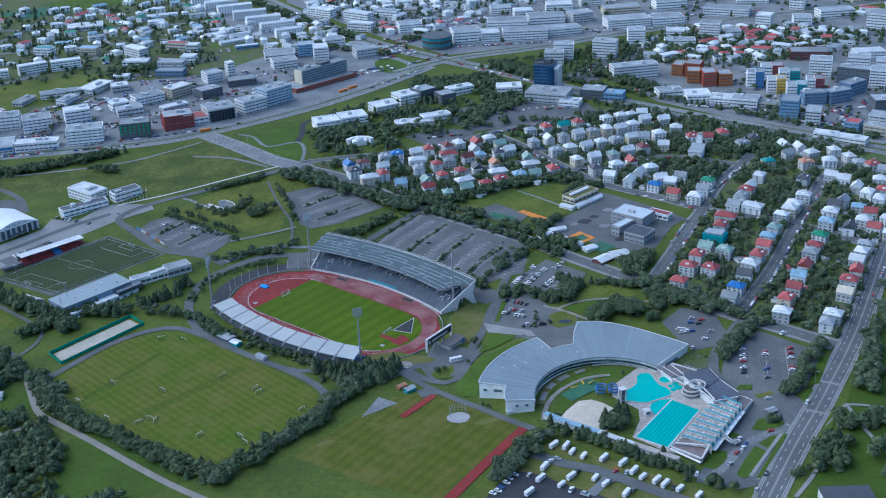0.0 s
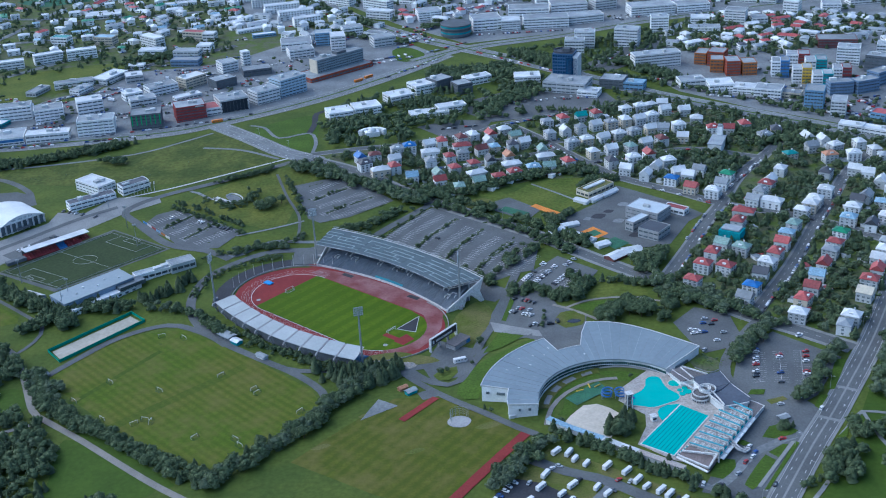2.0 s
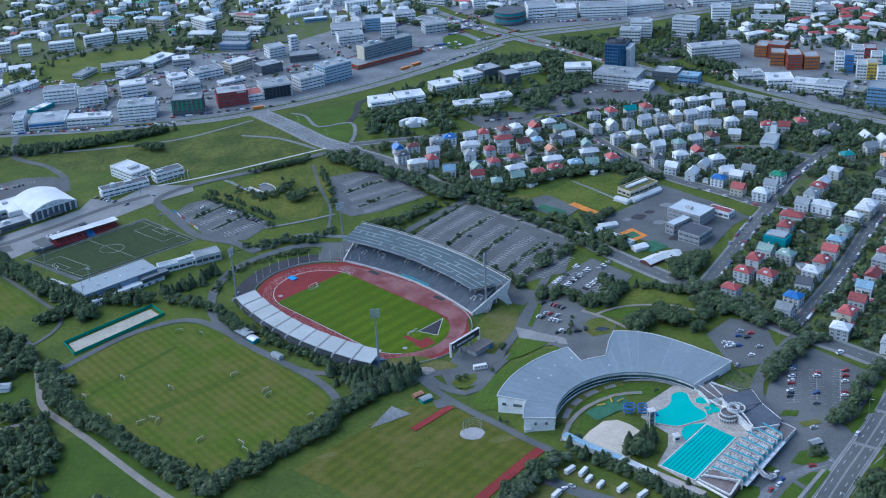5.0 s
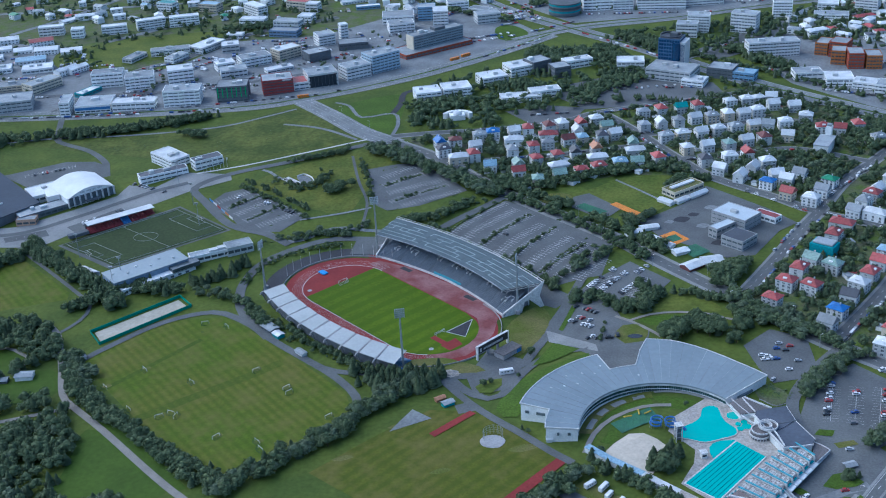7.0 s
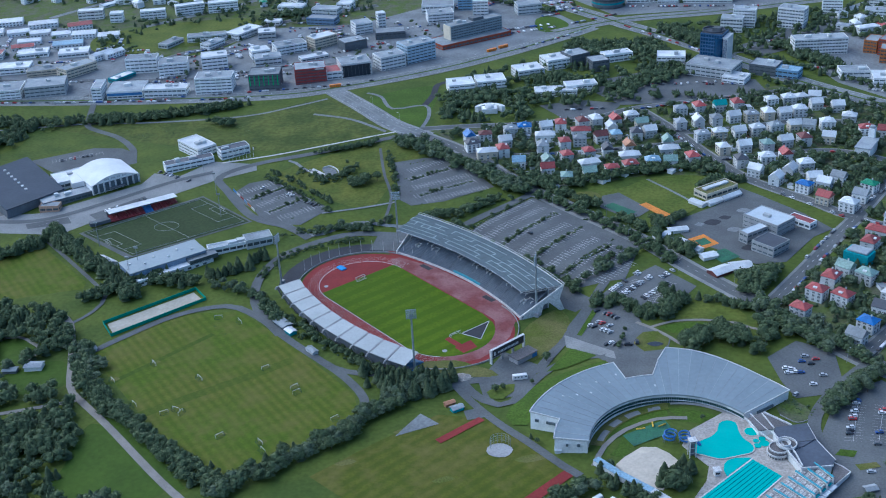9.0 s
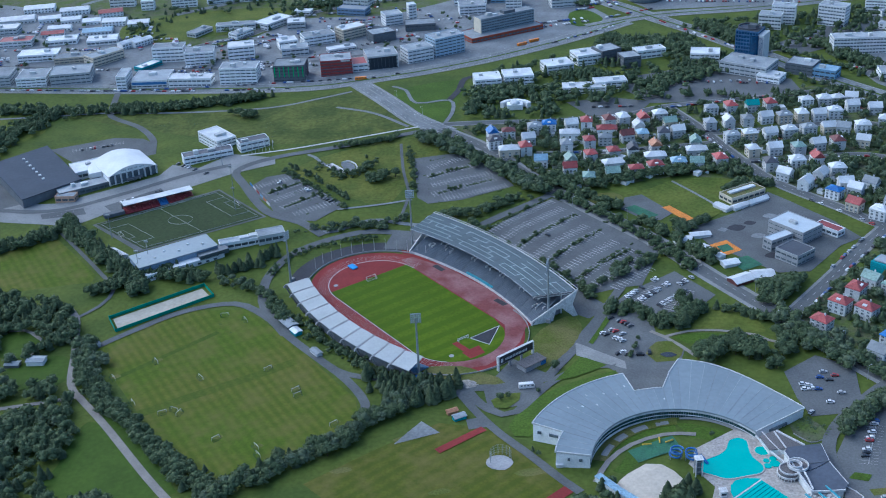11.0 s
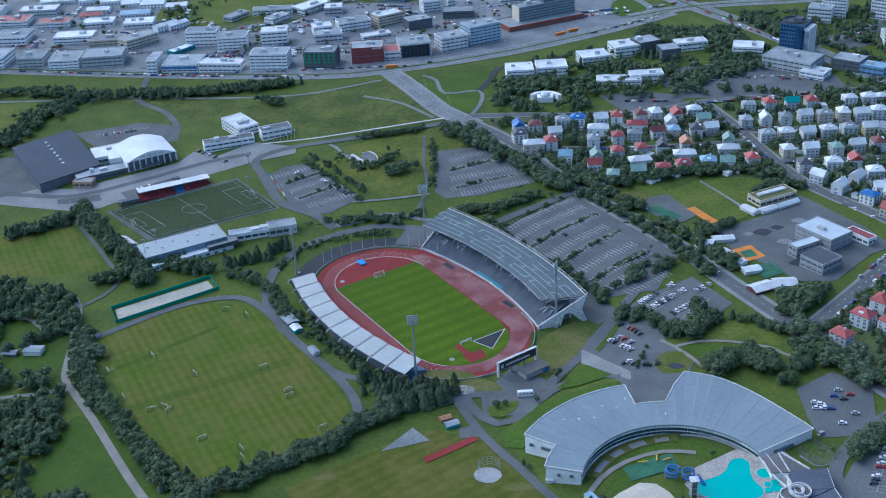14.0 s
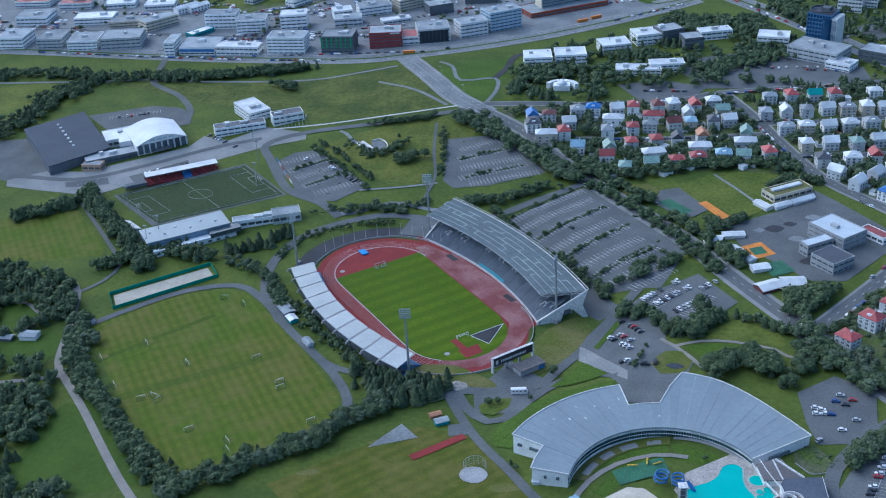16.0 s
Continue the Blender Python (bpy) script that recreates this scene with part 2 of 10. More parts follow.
lane_blue = mat("lane_line", (0.008, 0.12, 0.20), (0.008, 0.10, 0.18), scale=0.5, fine=2)
slide_blue = mat("slide_blue", (0.04, 0.14, 0.38), (0.03, 0.11, 0.31), scale=0.5, fine=2, rough=0.35)
bark = mat("bark", (0.10, 0.075, 0.055), (0.07, 0.055, 0.04), scale=0.8, fine=5)
leaf_dark = leafy("conifer_foliage", (0.086, 0.116, 0.058), (0.064, 0.092, 0.049))
leaf_mid = leafy("broadleaf_foliage", (0.106, 0.142, 0.070), (0.080, 0.114, 0.058))
leaf_pale = leafy("willow_foliage", (0.126, 0.160, 0.098), (0.096, 0.128, 0.076))
tyre = mat("tyre_rubber", (0.03, 0.03, 0.03), rough=0.8)
ROOFS = dict(w=white_roof, r=red_roof, s=grey_roof, b=blue_roof, g=green_roof, m=mint_roof, l=pale_roof, d=dark_roof, c=cream_wall, t=teal_roof, n=brown_roof, o=orange_roof)
ROOF_WORDS = dict(w="white", r="red", s="grey", b="bright blue", g="green", m="pale green", l="pale blue", d="dark slate", c="cream", t="teal", n="brown", o="orange")


# ---- helpers ----
def height(x, y):
    """The lie of the land."""
    X = min(max(x, -450), 300) / 300
    Y = min(max((y - 800) / 300, -1), 1.5)
    z = 5.2 + 9.5 * X + 0.8 * Y - 4.6 * X * Y
    z += 7 * math.exp(-((x + 190) ** 2 + (y - 1105) ** 2) / (2 * 110 ** 2))
    z -= 3.6 * math.exp(-((x + 85) ** 2 + (y - 770) ** 2) / (2 * 85 ** 2))
    u, v = (x + 94.5) * 0.7716 - (y - 783) * 0.6361, (x + 94.5) * 0.6361 + (y - 783) * 0.7716
    k = min(max((math.hypot(u / 108, (v - 6) / 84) - 1.0) / 0.5, 0), 1)
    k = k * k * (3 - 2 * k)
    z = -1.0 + (z + 1.0) * k
    k = min(max((math.hypot((x - 122) / 46, (y - 622) / 56) - 1.0) / 0.5, 0), 1)
    k = k * k * (3 - 2 * k)
    return 9.2 + (z - 9.2) * k


def mesh_of(name, bm, material):
    me = bpy.data.meshes.new(name)
    bm.to_mesh(me)
    bm.free()
    for m in material if isinstance(material, (list, tuple)) else [material]:
        me.materials.append(m)
    return me


def part(name, bm, material, parent=None, label=""):
    """One mesh object, under a thing or a part."""
    ob = new(name, bm if isinstance(bm, bpy.types.Mesh) else mesh_of(name, bm, material))
    ob.parent = parent
    return tagged(ob, label)


def thing(name, m, label, category, group="", kind=""):
    """An empty at the base of a thing."""
    ob = new(name)
    ob.empty_display_size = 0.5
    ob.matrix_world = m
    return tagged(ob, label, category, group, kind)


def at(x, y, turn=0, up=0):
    return pose(x, y, height(x, y) + up, 0, 0, turn)


def box(bm, x, y, z, sx, sy, sz, turn=0, index=0, bevel=0.0):
    """A box by its middle in x and y, its foot z and its sizes."""
    m = pose(x, y, z + sz / 2, 0, 0, turn) @ Matrix.Diagonal((sx, sy, sz, 1))
    got = bmesh.ops.create_cube(bm, size=1, matrix=m)["verts"]
    faces = {f for v in got for f in v.link_faces}
    for f in faces:
        f.material_index = index
    if bevel:
        bmesh.ops.bevel(bm, geom=list({e for v in got for e in v.link_edges}), offset=bevel, segments=1, affect="EDGES")
    return got


def pole(bm, x, y, z, r0, r1, h, n=8, index=0):
    got = bmesh.ops.create_cone(bm, cap_ends=True, segments=n, radius1=r0, radius2=r1, depth=h, matrix=pose(x, y, z + h / 2))["verts"]
    for f in {f for v in got for f in v.link_faces}:
        f.material_index = index


def beam(bm, a, b, w, h=None, index=0):
    """A square bar from a to b."""
    a, b = Vector(a), Vector(b)
    d = b - a
    m = Matrix.Translation((a + b) / 2) @ d.to_track_quat("Z", "Y").to_matrix().to_4x4() @ Matrix.Diagonal((w, h or w, d.length, 1))
    got = bmesh.ops.create_cube(bm, size=1, matrix=m)["verts"]
    for f in {f for v in got for f in v.link_faces}:
        f.material_index = index


def slab(bm, ring, z0, z1, index=0):
    """A prism over an outline; z1 a number or one height a corner."""
    tops = z1 if isinstance(z1, (list, tuple)) else [z1] * len(ring)
    lo = [bm.verts.new((x, y, z0)) for x, y in ring]
    hi = [bm.verts.new((x, y, z)) for (x, y), z in zip(ring, tops)]
    faces = [bm.faces.new(hi), bm.faces.new(lo[::-1])]
    n = len(ring)
    for i in range(n):
        j = (i + 1) % n
        faces.append(bm.faces.new((lo[i], lo[j], hi[j], hi[i])))
    for f in faces:
        f.material_index = index
    bmesh.ops.recalc_face_normals(bm, faces=faces)
    return faces


def smooth_line(pts, step=10.0):
    """A curve through the points, as evenly spaced corners."""
    out = []
    p = [Vector(q) for q in pts]
    p = [p[0] * 2 - p[1]] + p + [p[-1] * 2 - p[-2]]
    for i in range(1, len(p) - 2):
        a, b, c, d = p[i - 1:i + 3]
        n = max(1, round((c - b).length / step))
        for k in range(n):
            t = k / n
            out.append(0.5 * ((2 * b) + (c - a) * t + (2 * a - 5 * b + 4 * c - d) * t * t + (3 * b - a - 3 * c + d) * t ** 3))
    out.append(p[-2])
    return out


def closed_line(pts, step=8.0):
    """A rounded closed outline through the points."""
    p = [Vector(q) for q in pts]
    out, m = [], len(p)
    for i in range(m):
        a, b, c, d = p[i - 1], p[i], p[(i + 1) % m], p[(i + 2) % m]
        n = max(1, round((c - b).length / step))
        for k in range(n):
            t = k / n
            out.append(tuple(0.5 * ((2 * b) + (c - a) * t + (2 * a - 5 * b + 4 * c - d) * t * t + (3 * b - a - 3 * c + d) * t ** 3)))
    return out


def drape(bm, layer, longest=15.0):
    for _ in range(12):
        edges = [e for e in bm.edges if e.calc_length() > longest]
        if not edges:
            break
        bmesh.ops.subdivide_edges(bm, edges=edges, cuts=1)
        bmesh.ops.triangulate(bm, faces=[f for f in bm.faces if len(f.verts) > 4])
    for v in bm.verts:
        v.co.z = height(v.co.x, v.co.y) + layer
    return bm


def patch(name, pts, layer, material, label, category="ground", rounded=False, kind="structure", parent=None, skirt=0.0):
    """A piece of ground surface laid over the land."""
    bm = bmesh.new()
    ring = closed_line(pts) if rounded else pts
    face = bm.faces.new([bm.verts.new((x, y, 0)) for x, y in ring])
    if face.calc_area() and face.normal.z < 0:
        face.normal_flip()
    bmesh.ops.triangulate(bm, faces=[face])
    drape(bm, layer)
    bm.normal_update()
    for f in bm.faces:
        if f.normal.z < 0:
            f.normal_flip()
    ob = part(name, bm, material, parent)
    return tagged(ob, label, category, "", kind) if parent is None else tagged(ob, label)


def strip(name, pts, width, layer, material, label, category="road", parent=None, kind="structure", shift=0.0, step=9.0):
    """A road or path of even width along a line."""
    line = smooth_line(pts, step)
    bm = bmesh.new()
    rows = []
    for i, p in enumerate(line):
        d = (line[min(i + 1, len(line) - 1)] - line[max(i - 1, 0)]).normalized()
        nrm = Vector((-d.y, d.x))
        cols = 3 if width > 8 else 2
        row = []
        for k in range(cols):
            q = p + nrm * (shift + width * (0.5 - k / (cols - 1)))
            row.append(bm.verts.new((q.x, q.y, height(q.x, q.y) + layer)))
        rows.append(row)
    for a, b in zip(rows, rows[1:]):
        for k in range(len(a) - 1):
            f = bm.faces.new((a[k], a[k + 1], b[k + 1], b[k]))
            if f.normal.z < 0:
                f.normal_flip()
    bm.normal_update()
    for f in bm.faces:
        if f.normal.z < 0:
            f.normal_flip()
    ob = part(name, bm, material, parent)
    return tagged(ob, label, category, "", kind) if parent is None else tagged(ob, label)


def dashes(name, pts, layer, parent, shift=0.0, dash=3.0, gap=6.0, width=0.25):
    """Painted lines along a road, joined."""
    line = smooth_line(pts, 1.5)
    bm = bmesh.new()
    run, on = 0.0, []
    for a, b in zip(line, line[1:]):
        d = (b - a)
        if d.length < 1e-6:
            continue
        if run % (dash + gap) < dash or gap == 0:
            nrm = Vector((-d.y, d.x)).normalized()
            quad = [a + nrm * (shift - width / 2), a + nrm * (shift + width / 2), b + nrm * (shift + width / 2), b + nrm * (shift - width / 2)]
            f = bm.faces.new([bm.verts.new((q.x, q.y, height(q.x, q.y) + layer)) for q in quad[::-1]])
        run += d.length
    bmesh.ops.remove_doubles(bm, verts=bm.verts, dist=0.2)
    return tagged(part(name, bm, road_paint, parent), kind="stuff")


def stairs(bm, x0, x1, y0, dy, z0, dz, n, shift=lambda x: 0.0):
    """A connected flight of steps from x0 to x1, rising along y."""
    rings = []
    for x in (x0, x1):
        o = shift(x)
        ring = [bm.verts.new((x, y0 + o, 0))]
        for r in range(n):
            ring += [bm.verts.new((x, y0 + dy * r + o, z0 + dz * r)), bm.verts.new((x, y0 + dy * (r + 1) + o, z0 + dz * r))]
        ring.append(bm.verts.new((x, y0 + dy * n + o, 0)))
        rings.append(ring)
    for i in range(len(rings[0]) - 1):
        bm.faces.new((rings[0][i], rings[1][i], rings[1][i + 1], rings[0][i + 1]))
    bm.faces.new((rings[0][-1], rings[1][-1], rings[1][0], rings[0][0]))
    bm.faces.new(rings[0]), bm.faces.new(rings[1][::-1])
    bmesh.ops.recalc_face_normals(bm, faces=list(bm.faces))


def hoop(bm, x, y, z, r, w, h, n=36):
    """A connected square-edged ring."""
    rows = [[bm.verts.new((x + q * math.cos(6.28319 * k / n), y + q * math.sin(6.28319 * k / n), t)) for k in range(n)] for q, t in ((r - w / 2, z), (r + w / 2, z), (r + w / 2, z + h), (r - w / 2, z + h))]
    for i in range(4):
        a, b = rows[i], rows[(i + 1) % 4]
        for k in range(n):
            bm.faces.new((a[k], a[(k + 1) % n], b[(k + 1) % n], b[k]))
    bmesh.ops.recalc_face_normals(bm, faces=list(bm.faces))


def ribbon(bm, pts, w, z, h, closed=False):
    """A connected square-edged band along a line; z a number or one a corner."""
    p = [Vector(q) for q in pts]
    n = len(p)
    zs = z if isinstance(z, (list, tuple)) else [z] * n
    rows = []
    for i in range(n):
        a, b = (p[i - 1], p[(i + 1) % n]) if closed else (p[max(i - 1, 0)], p[min(i + 1, n - 1)])
        d = (b - a).normalized()
        nrm = Vector((-d.y, d.x)) * w / 2
        rows.append([bm.verts.new((*(p[i] + nrm * s), zs[i] + u)) for s, u in ((-1, 0), (1, 0), (1, h), (-1, h))])
    for a, b in zip(rows, rows[1:] + (rows[:1] if closed else [])):
        for i in range(4):
            bm.faces.new((a[i], a[(i + 1) % 4], b[(i + 1) % 4], b[i]))
    if not closed:
        bm.faces.new(rows[0]), bm.faces.new(rows[-1][::-1])
    bmesh.ops.recalc_face_normals(bm, faces=list(bm.faces))


def inside(x, y, ring):
    hit = False
    for (x0, y0), (x1, y1) in zip(ring, ring[1:] + ring[:1]):
        if (y0 > y) != (y1 > y) and x < (x1 - x0) * (y - y0) / (y1 - y0) + x0:
            hit = not hit
    return hit


# ---- ground ----
def build_ground():
    xs = [-4200, -3000, -2000, -1400, -1000] + list(range(-800, 601, 10)) + [800, 1100, 1600, 2400, 3400, 4200]
    ys = [-2500, -1200, -500, 0, 250] + list(range(420, 1501, 10)) + [1600, 1750, 1900, 2100, 2400, 3000, 4000, 4900]
    bm = bmesh.new()
    grid = [[bm.verts.new((x, y, height(x, y))) for x in xs] for y in ys]
    for a, b in zip(grid, grid[1:]):
        for i in range(len(xs) - 1):
            bm.faces.new((a[i], a[i + 1], b[i + 1], b[i]))
    ob = part("ground", bm, park)
    for p in ob.data.polygons:
        p.use_smooth = True
    tagged(ob, "uneven green park grass over the whole valley floor", "ground", "", "structure")


build_ground()


# ---- surfaces laid on the land ----
patch("ground_gardens", [(-140, 1075), (-100, 1040), (-45, 985), (0, 975), (60, 1005), (100, 1000), (130, 1000), (178, 955), (203, 925), (170, 855), (137, 792), (190, 738), (245, 690), (320, 835), (420, 1000), (380, 1060), (270, 1150), (175, 1235), (70, 1160), (-50, 1115)], 0.10, gardens, "small gardens and yards between the town houses")
patch("ground_offices", [(-1100, 1090), (-800, 1128), (-560, 1148), (-425, 1160), (-311, 1168), (-255, 1180), (-165, 1258), (-100, 1330), (-40, 1415), (-100, 1500), (-180, 1560), (-250, 1480), (-300, 1420), (-400, 1400), (-440, 1300), (-520, 1275), (-560, 1370), (-800, 1420), (-1100, 1400)], 0.10, old_asphalt, "worn asphalt yards between office blocks")
patch("ground_far_west", [(-520, 1275), (-560, 1370), (-400, 1470), (-300, 1420), (-250, 1480), (-180, 1570), (-280, 1790), (-420, 2010), (-900, 2100), (-1200, 1500), (-800, 1420)], 0.06, gardens, "mixed yards and verges of a far suburb")
patch("ground_far_east", [(-10, 1460), (110, 1490), (380, 1590), (800, 1740), (900, 2300), (-300, 2300), (-250, 1800), (-100, 1570)], 0.06, old_asphalt, "grey yards of a far commercial district")
patch("ground_towers", [(215, 1235), (280, 1165), (400, 1070), (640, 1180), (700, 1500), (480, 1600), (300, 1560), (230, 1480), (180, 1330)], 0.08, old_asphalt, "paved courts round coloured apartment blocks")
patch("ground_tower_gardens", [(230, 1400), (330, 1370), (430, 1390), (520, 1480), (430, 1530), (300, 1540), (235, 1480)], 0.14, gardens, "gardens round small far houses")
patch("lawn_hill", [(-540, 1080), (-480, 1096), (-400, 1103), (-320, 1118), (-262, 1158), (-235, 1140), (-185, 1075), (-240, 1035), (-300, 1030), (-380, 1045), (-480, 1070)], 0.05, mat("hill_grass", (0.100, 0.118, 0.025), (0.054, 0.076, 0.016), scale=0.045, fine=0.3, bump=0.1, detail=0.25), "rough hilly meadow with worn patches", rounded=True)
patch("lawn_sunken", [(-250, 985), (-180, 1045), (-140, 1040), (-150, 960), (-160, 925), (-205, 945)], 0.05, mat("sunny_grass", (0.128, 0.138, 0.026), (0.084, 0.108, 0.020), scale=0.05, fine=0.4, bump=0.1, detail=0.2), "sloping park lawn with a small amphitheatre", rounded=True)
patch("lawn_triangle", [(-215, 1160), (-165, 1195), (-152, 1150), (-152, 1085), (-172, 1085), (-205, 1130)], 0.05, lawn, "mown lawn between two roads", rounded=True)
patch("lawn_mound_low", [(72, 763), (83, 769), (102, 771), (120, 766), (105, 762), (81, 757)], 0.2, lawn, "lawn below the mound path", rounded=True)
patch("lawn_east", [(82, 775), (88, 794), (97, 804), (110, 797), (121, 787), (125, 775), (102, 776)], 0.2, rough_grass, "grassy mound beside the swimming hall", rounded=True)
patch("lawn_round", [(58, 743), (63, 757), (72, 759), (79, 750), (76, 737), (65, 734)], 0.40, dry_grass, "round dry lawn with a pond", rounded=True)
patch("lawn_west", [(-436, 830), (-397, 848), (-391, 845), (-333, 797), (-331, 787), (-351, 780), (-392, 763), (-450, 780)], 0.05, training, "striped training field beyond the conifers")
patch("lawn_far_west", [(-640, 1020), (-560, 1075), (-520, 1040), (-560, 990)], 0.05, rough_grass, "meadow west of the sports halls", rounded=True)
patch("lawn_embankment", [(-12, 762), (4, 790), (14, 782), (16, 760), (6, 735), (-8, 725)], 0.40, dry_grass, "grass embankment beside the stadium", rounded=True)
patch("lawn_hall", [(43, 724), (30, 718), (17, 710), (4, 696), (-4, 677), (-7, 660), (-2, 652), (6, 652), (12, 680), (24, 702), (44, 716)], 0.40, lawn, "lawn strip round the swimming hall", rounded=True)
patch("lawn_pool", [(46, 636), (58, 660), (80, 674), (110, 668), (108, 660), (80, 660), (66, 640), (60, 626)], 0.05, lawn, "lawn inside the curve of the hall", rounded=True)
patch("pond", closed_line([(66, 743), (71, 746), (76, 743), (71, 740)], 2), 0.5, mat("pond_water", (0.02, 0.025, 0.025), rough=0.1), "small dark round pond", "pond")
patch("lawn_far_pitch", [(-640, 1850), (-560, 1790), (-400, 1930), (-480, 2010)], 0.2, lawn, "far green playing field")
patch("lawn_far_court", [(-690, 1800), (-640, 1760), (-570, 1790), (-620, 1840)], 0.24, green_rubber, "far artificial pitch")
patch("training_field", [(-283, 704), (-262, 738), (-238, 760), (-205, 765), (-160, 730), (-100, 677), (-90, 652), (-110, 622), (-152, 588), (-172, 596)], 0.08, training, "large mown training field with faint stripes")
patch("throwing_field", [(-102, 596), (-72, 632), (-46, 660), (-12, 658), (36, 612), (-12, 544), (-50, 560)], 0.08, throwing, "striped throwing field with worn corners")
patch("beach_court", [(-290, 742), (-247, 788), (-237, 779), (-280, 730)], 0.14, mat("grey_sand", (0.43, 0.40, 0.33), (0.36, 0.34, 0.275), scale=0.09, fine=0.5, detail=0.1, bump=0.02), "fenced sand court for beach games")

GLADES = ([(-247, 632), (-217, 614), (-177, 574), (-238, 562), (-243, 591)], [(-241, 638), (-222, 630), (-166, 580), (-172, 574)], [(-323, 684), (-301, 696), (-285, 681), (-287, 663), (-316, 656), (-329, 673)], [(-358, 712), (-336, 720), (-322, 703), (-327, 689), (-341, 689)])
deep_lawn = mat("deep_lawn", (0.062, 0.104, 0.014), (0.048, 0.084, 0.012), scale=0.03, fine=0.35, bump=0.04, detail=0.12)
for ring in GLADES:
    patch("lawn_glade", ring, 0.12, deep_lawn, "smooth deep green park lawn between trees", rounded=True)
strip("path_garden", [(-325, 690), (-320, 706), (-331, 715), (-344, 721), (-361, 716)], 2.6, 0.40, gravel_path, "narrow park path", "path")
patch("lawn_east_park", [(176, 522), (214, 588), (262, 690), (360, 700), (380, 560), (340, 430), (130, 430)], 0.08, deep_lawn, "dark green park lawn east of the road")
patch("lawn_camp", [(14, 552), (46, 594), (60, 586), (96, 560), (132, 534), (120, 500), (60, 520)], 0.10, dry_grass, "worn camping meadow with gravel pitches")
# car parks
LOT = "tarmac car park with painted bays"
LOTS = [("car_park_north", [(-157, 1007), (-133, 1018), (-117, 1021), (-90, 999), (-66, 969), (-101, 940), (-125, 931), (-136, 940)], asphalt),
        ("car_park_middle", [(-74, 893), (-33, 951), (-4, 931), (54, 876), (47, 826), (12, 816), (-24, 855)], asphalt),
        ("car_park_south", [(28, 797), (39, 816), (66, 847), (94, 818), (84, 798), (65, 777)], asphalt),
        ("car_park_entry", [(14, 748), (19, 768), (26, 794), (34, 800), (58, 780), (62, 766), (80, 750), (76, 708), (54, 704), (44, 722), (34, 732)], asphalt),
        ("car_park_west", [(-279, 941), (-270, 964), (-254, 972), (-188, 922), (-203, 894), (-232, 894), (-249, 917)], asphalt),
        ("car_park_pool", [(166, 636), (162, 660), (168, 680), (180, 699), (197, 712), (231, 675), (206, 633), (195, 625), (174, 628)], asphalt),
        ("car_park_garden", [(136, 732), (153, 752), (174, 742), (176, 713), (164, 694), (150, 690), (143, 706)], asphalt),
        ("car_park_camp", [(27, 567), (41, 562), (53, 551), (76, 536), (96, 505), (60, 470), (-5, 500), (9, 544), (16, 555)], dark_asphalt),
        ("pool_forecourt", [(124, 546), (134, 566), (160, 606), (174, 628), (198, 628), (205, 617), (187, 587), (160, 540), (146, 536)], asphalt),
        ("hall_plaza", [(-481, 878), (-458, 899), (-428, 904), (-393, 935), (-365, 962), (-363, 983), (-337, 978), (-319, 1007), (-277, 1001), (-272, 989), (-302, 969), (-325, 945), (-369, 899), (-389, 872), (-407, 868), (-474, 868)], paving),
        ("car_park_dark", [(-560, 930), (-514, 950), (-458, 899), (-481, 876), (-540, 880)], asphalt),
        ("car_park_back", [(-492, 1004), (-446, 1036), (-418, 1036), (-398, 1024), (-389, 1004), (-420, 985), (-440, 970)], asphalt),
        ("schoolyard", [(71, 912), (105, 945), (123, 980), (136, 968), (168, 935), (186, 910), (172, 896), (152, 856), (132, 852), (107, 872), (86, 888)], asphalt),
        ("stadium_forecourt", [(-140, 884), (-112, 902), (-82, 902), (-78, 880), (-100, 862), (-140, 862)], asphalt),
        ("stadium_yard", [(-30, 700), (-20, 735), (-8, 728), (4, 722), (2, 704), (-6, 684), (-22, 678)], asphalt),
        ("tower_yard", [(-28, 1215), (40, 1262), (140, 1240), (150, 1205), (60, 1170), (20, 1160)], asphalt),
        ("consulate_yard", [(-55, 1150), (-20, 1170), (20, 1165), (10, 1130), (-30, 1120)], asphalt)]
for lot, outline, surface in LOTS:
    patch(lot, outline, 0.30, surface, LOT if lot.startswith("car") else "paved open yard", "car park")
patch("lawn_school", [(12, 955), (19, 967), (37, 976), (56, 996), (96, 1000), (98, 968), (95, 947), (74, 922), (49, 946), (33, 956)], 0.40, rough_grass, "worn school playing field", rounded=True)
patch("worn_lawn", [(-8, 952), (-5, 960), (11, 966), (20, 956), (18, 947), (8, 942)], 0.46, dry_grass, "bare trodden end of the playing field", rounded=True)
patch("court_apron", [(20, 958), (32, 965), (58, 936), (50, 923), (40, 921), (20, 938)], 0.42, asphalt, "grey tarmac round the ball court", "pavement")
patch("court_orange", [(49, 944), (54, 948), (74, 927), (69, 922)], 0.44, orange_rubber, "orange rubber play strip")
patch("court_green", [(22, 940), (29, 946), (48, 931), (41, 923)], 0.52, green_rubber, "small green ball court")
patch("court_play", [(85, 886), (97, 896), (108, 882), (97, 872)], 0.44, orange_rubber, "orange and green ball court")
patch("court_play_inner", [(91, 885), (98, 890), (103, 882), (96, 877)], 0.52, green_rubber, "green centre of the ball court")
patch("court_soft", [(100, 866), (112, 874), (122, 862), (110, 852)], 0.44, green_rubber, "green soft playground floor")
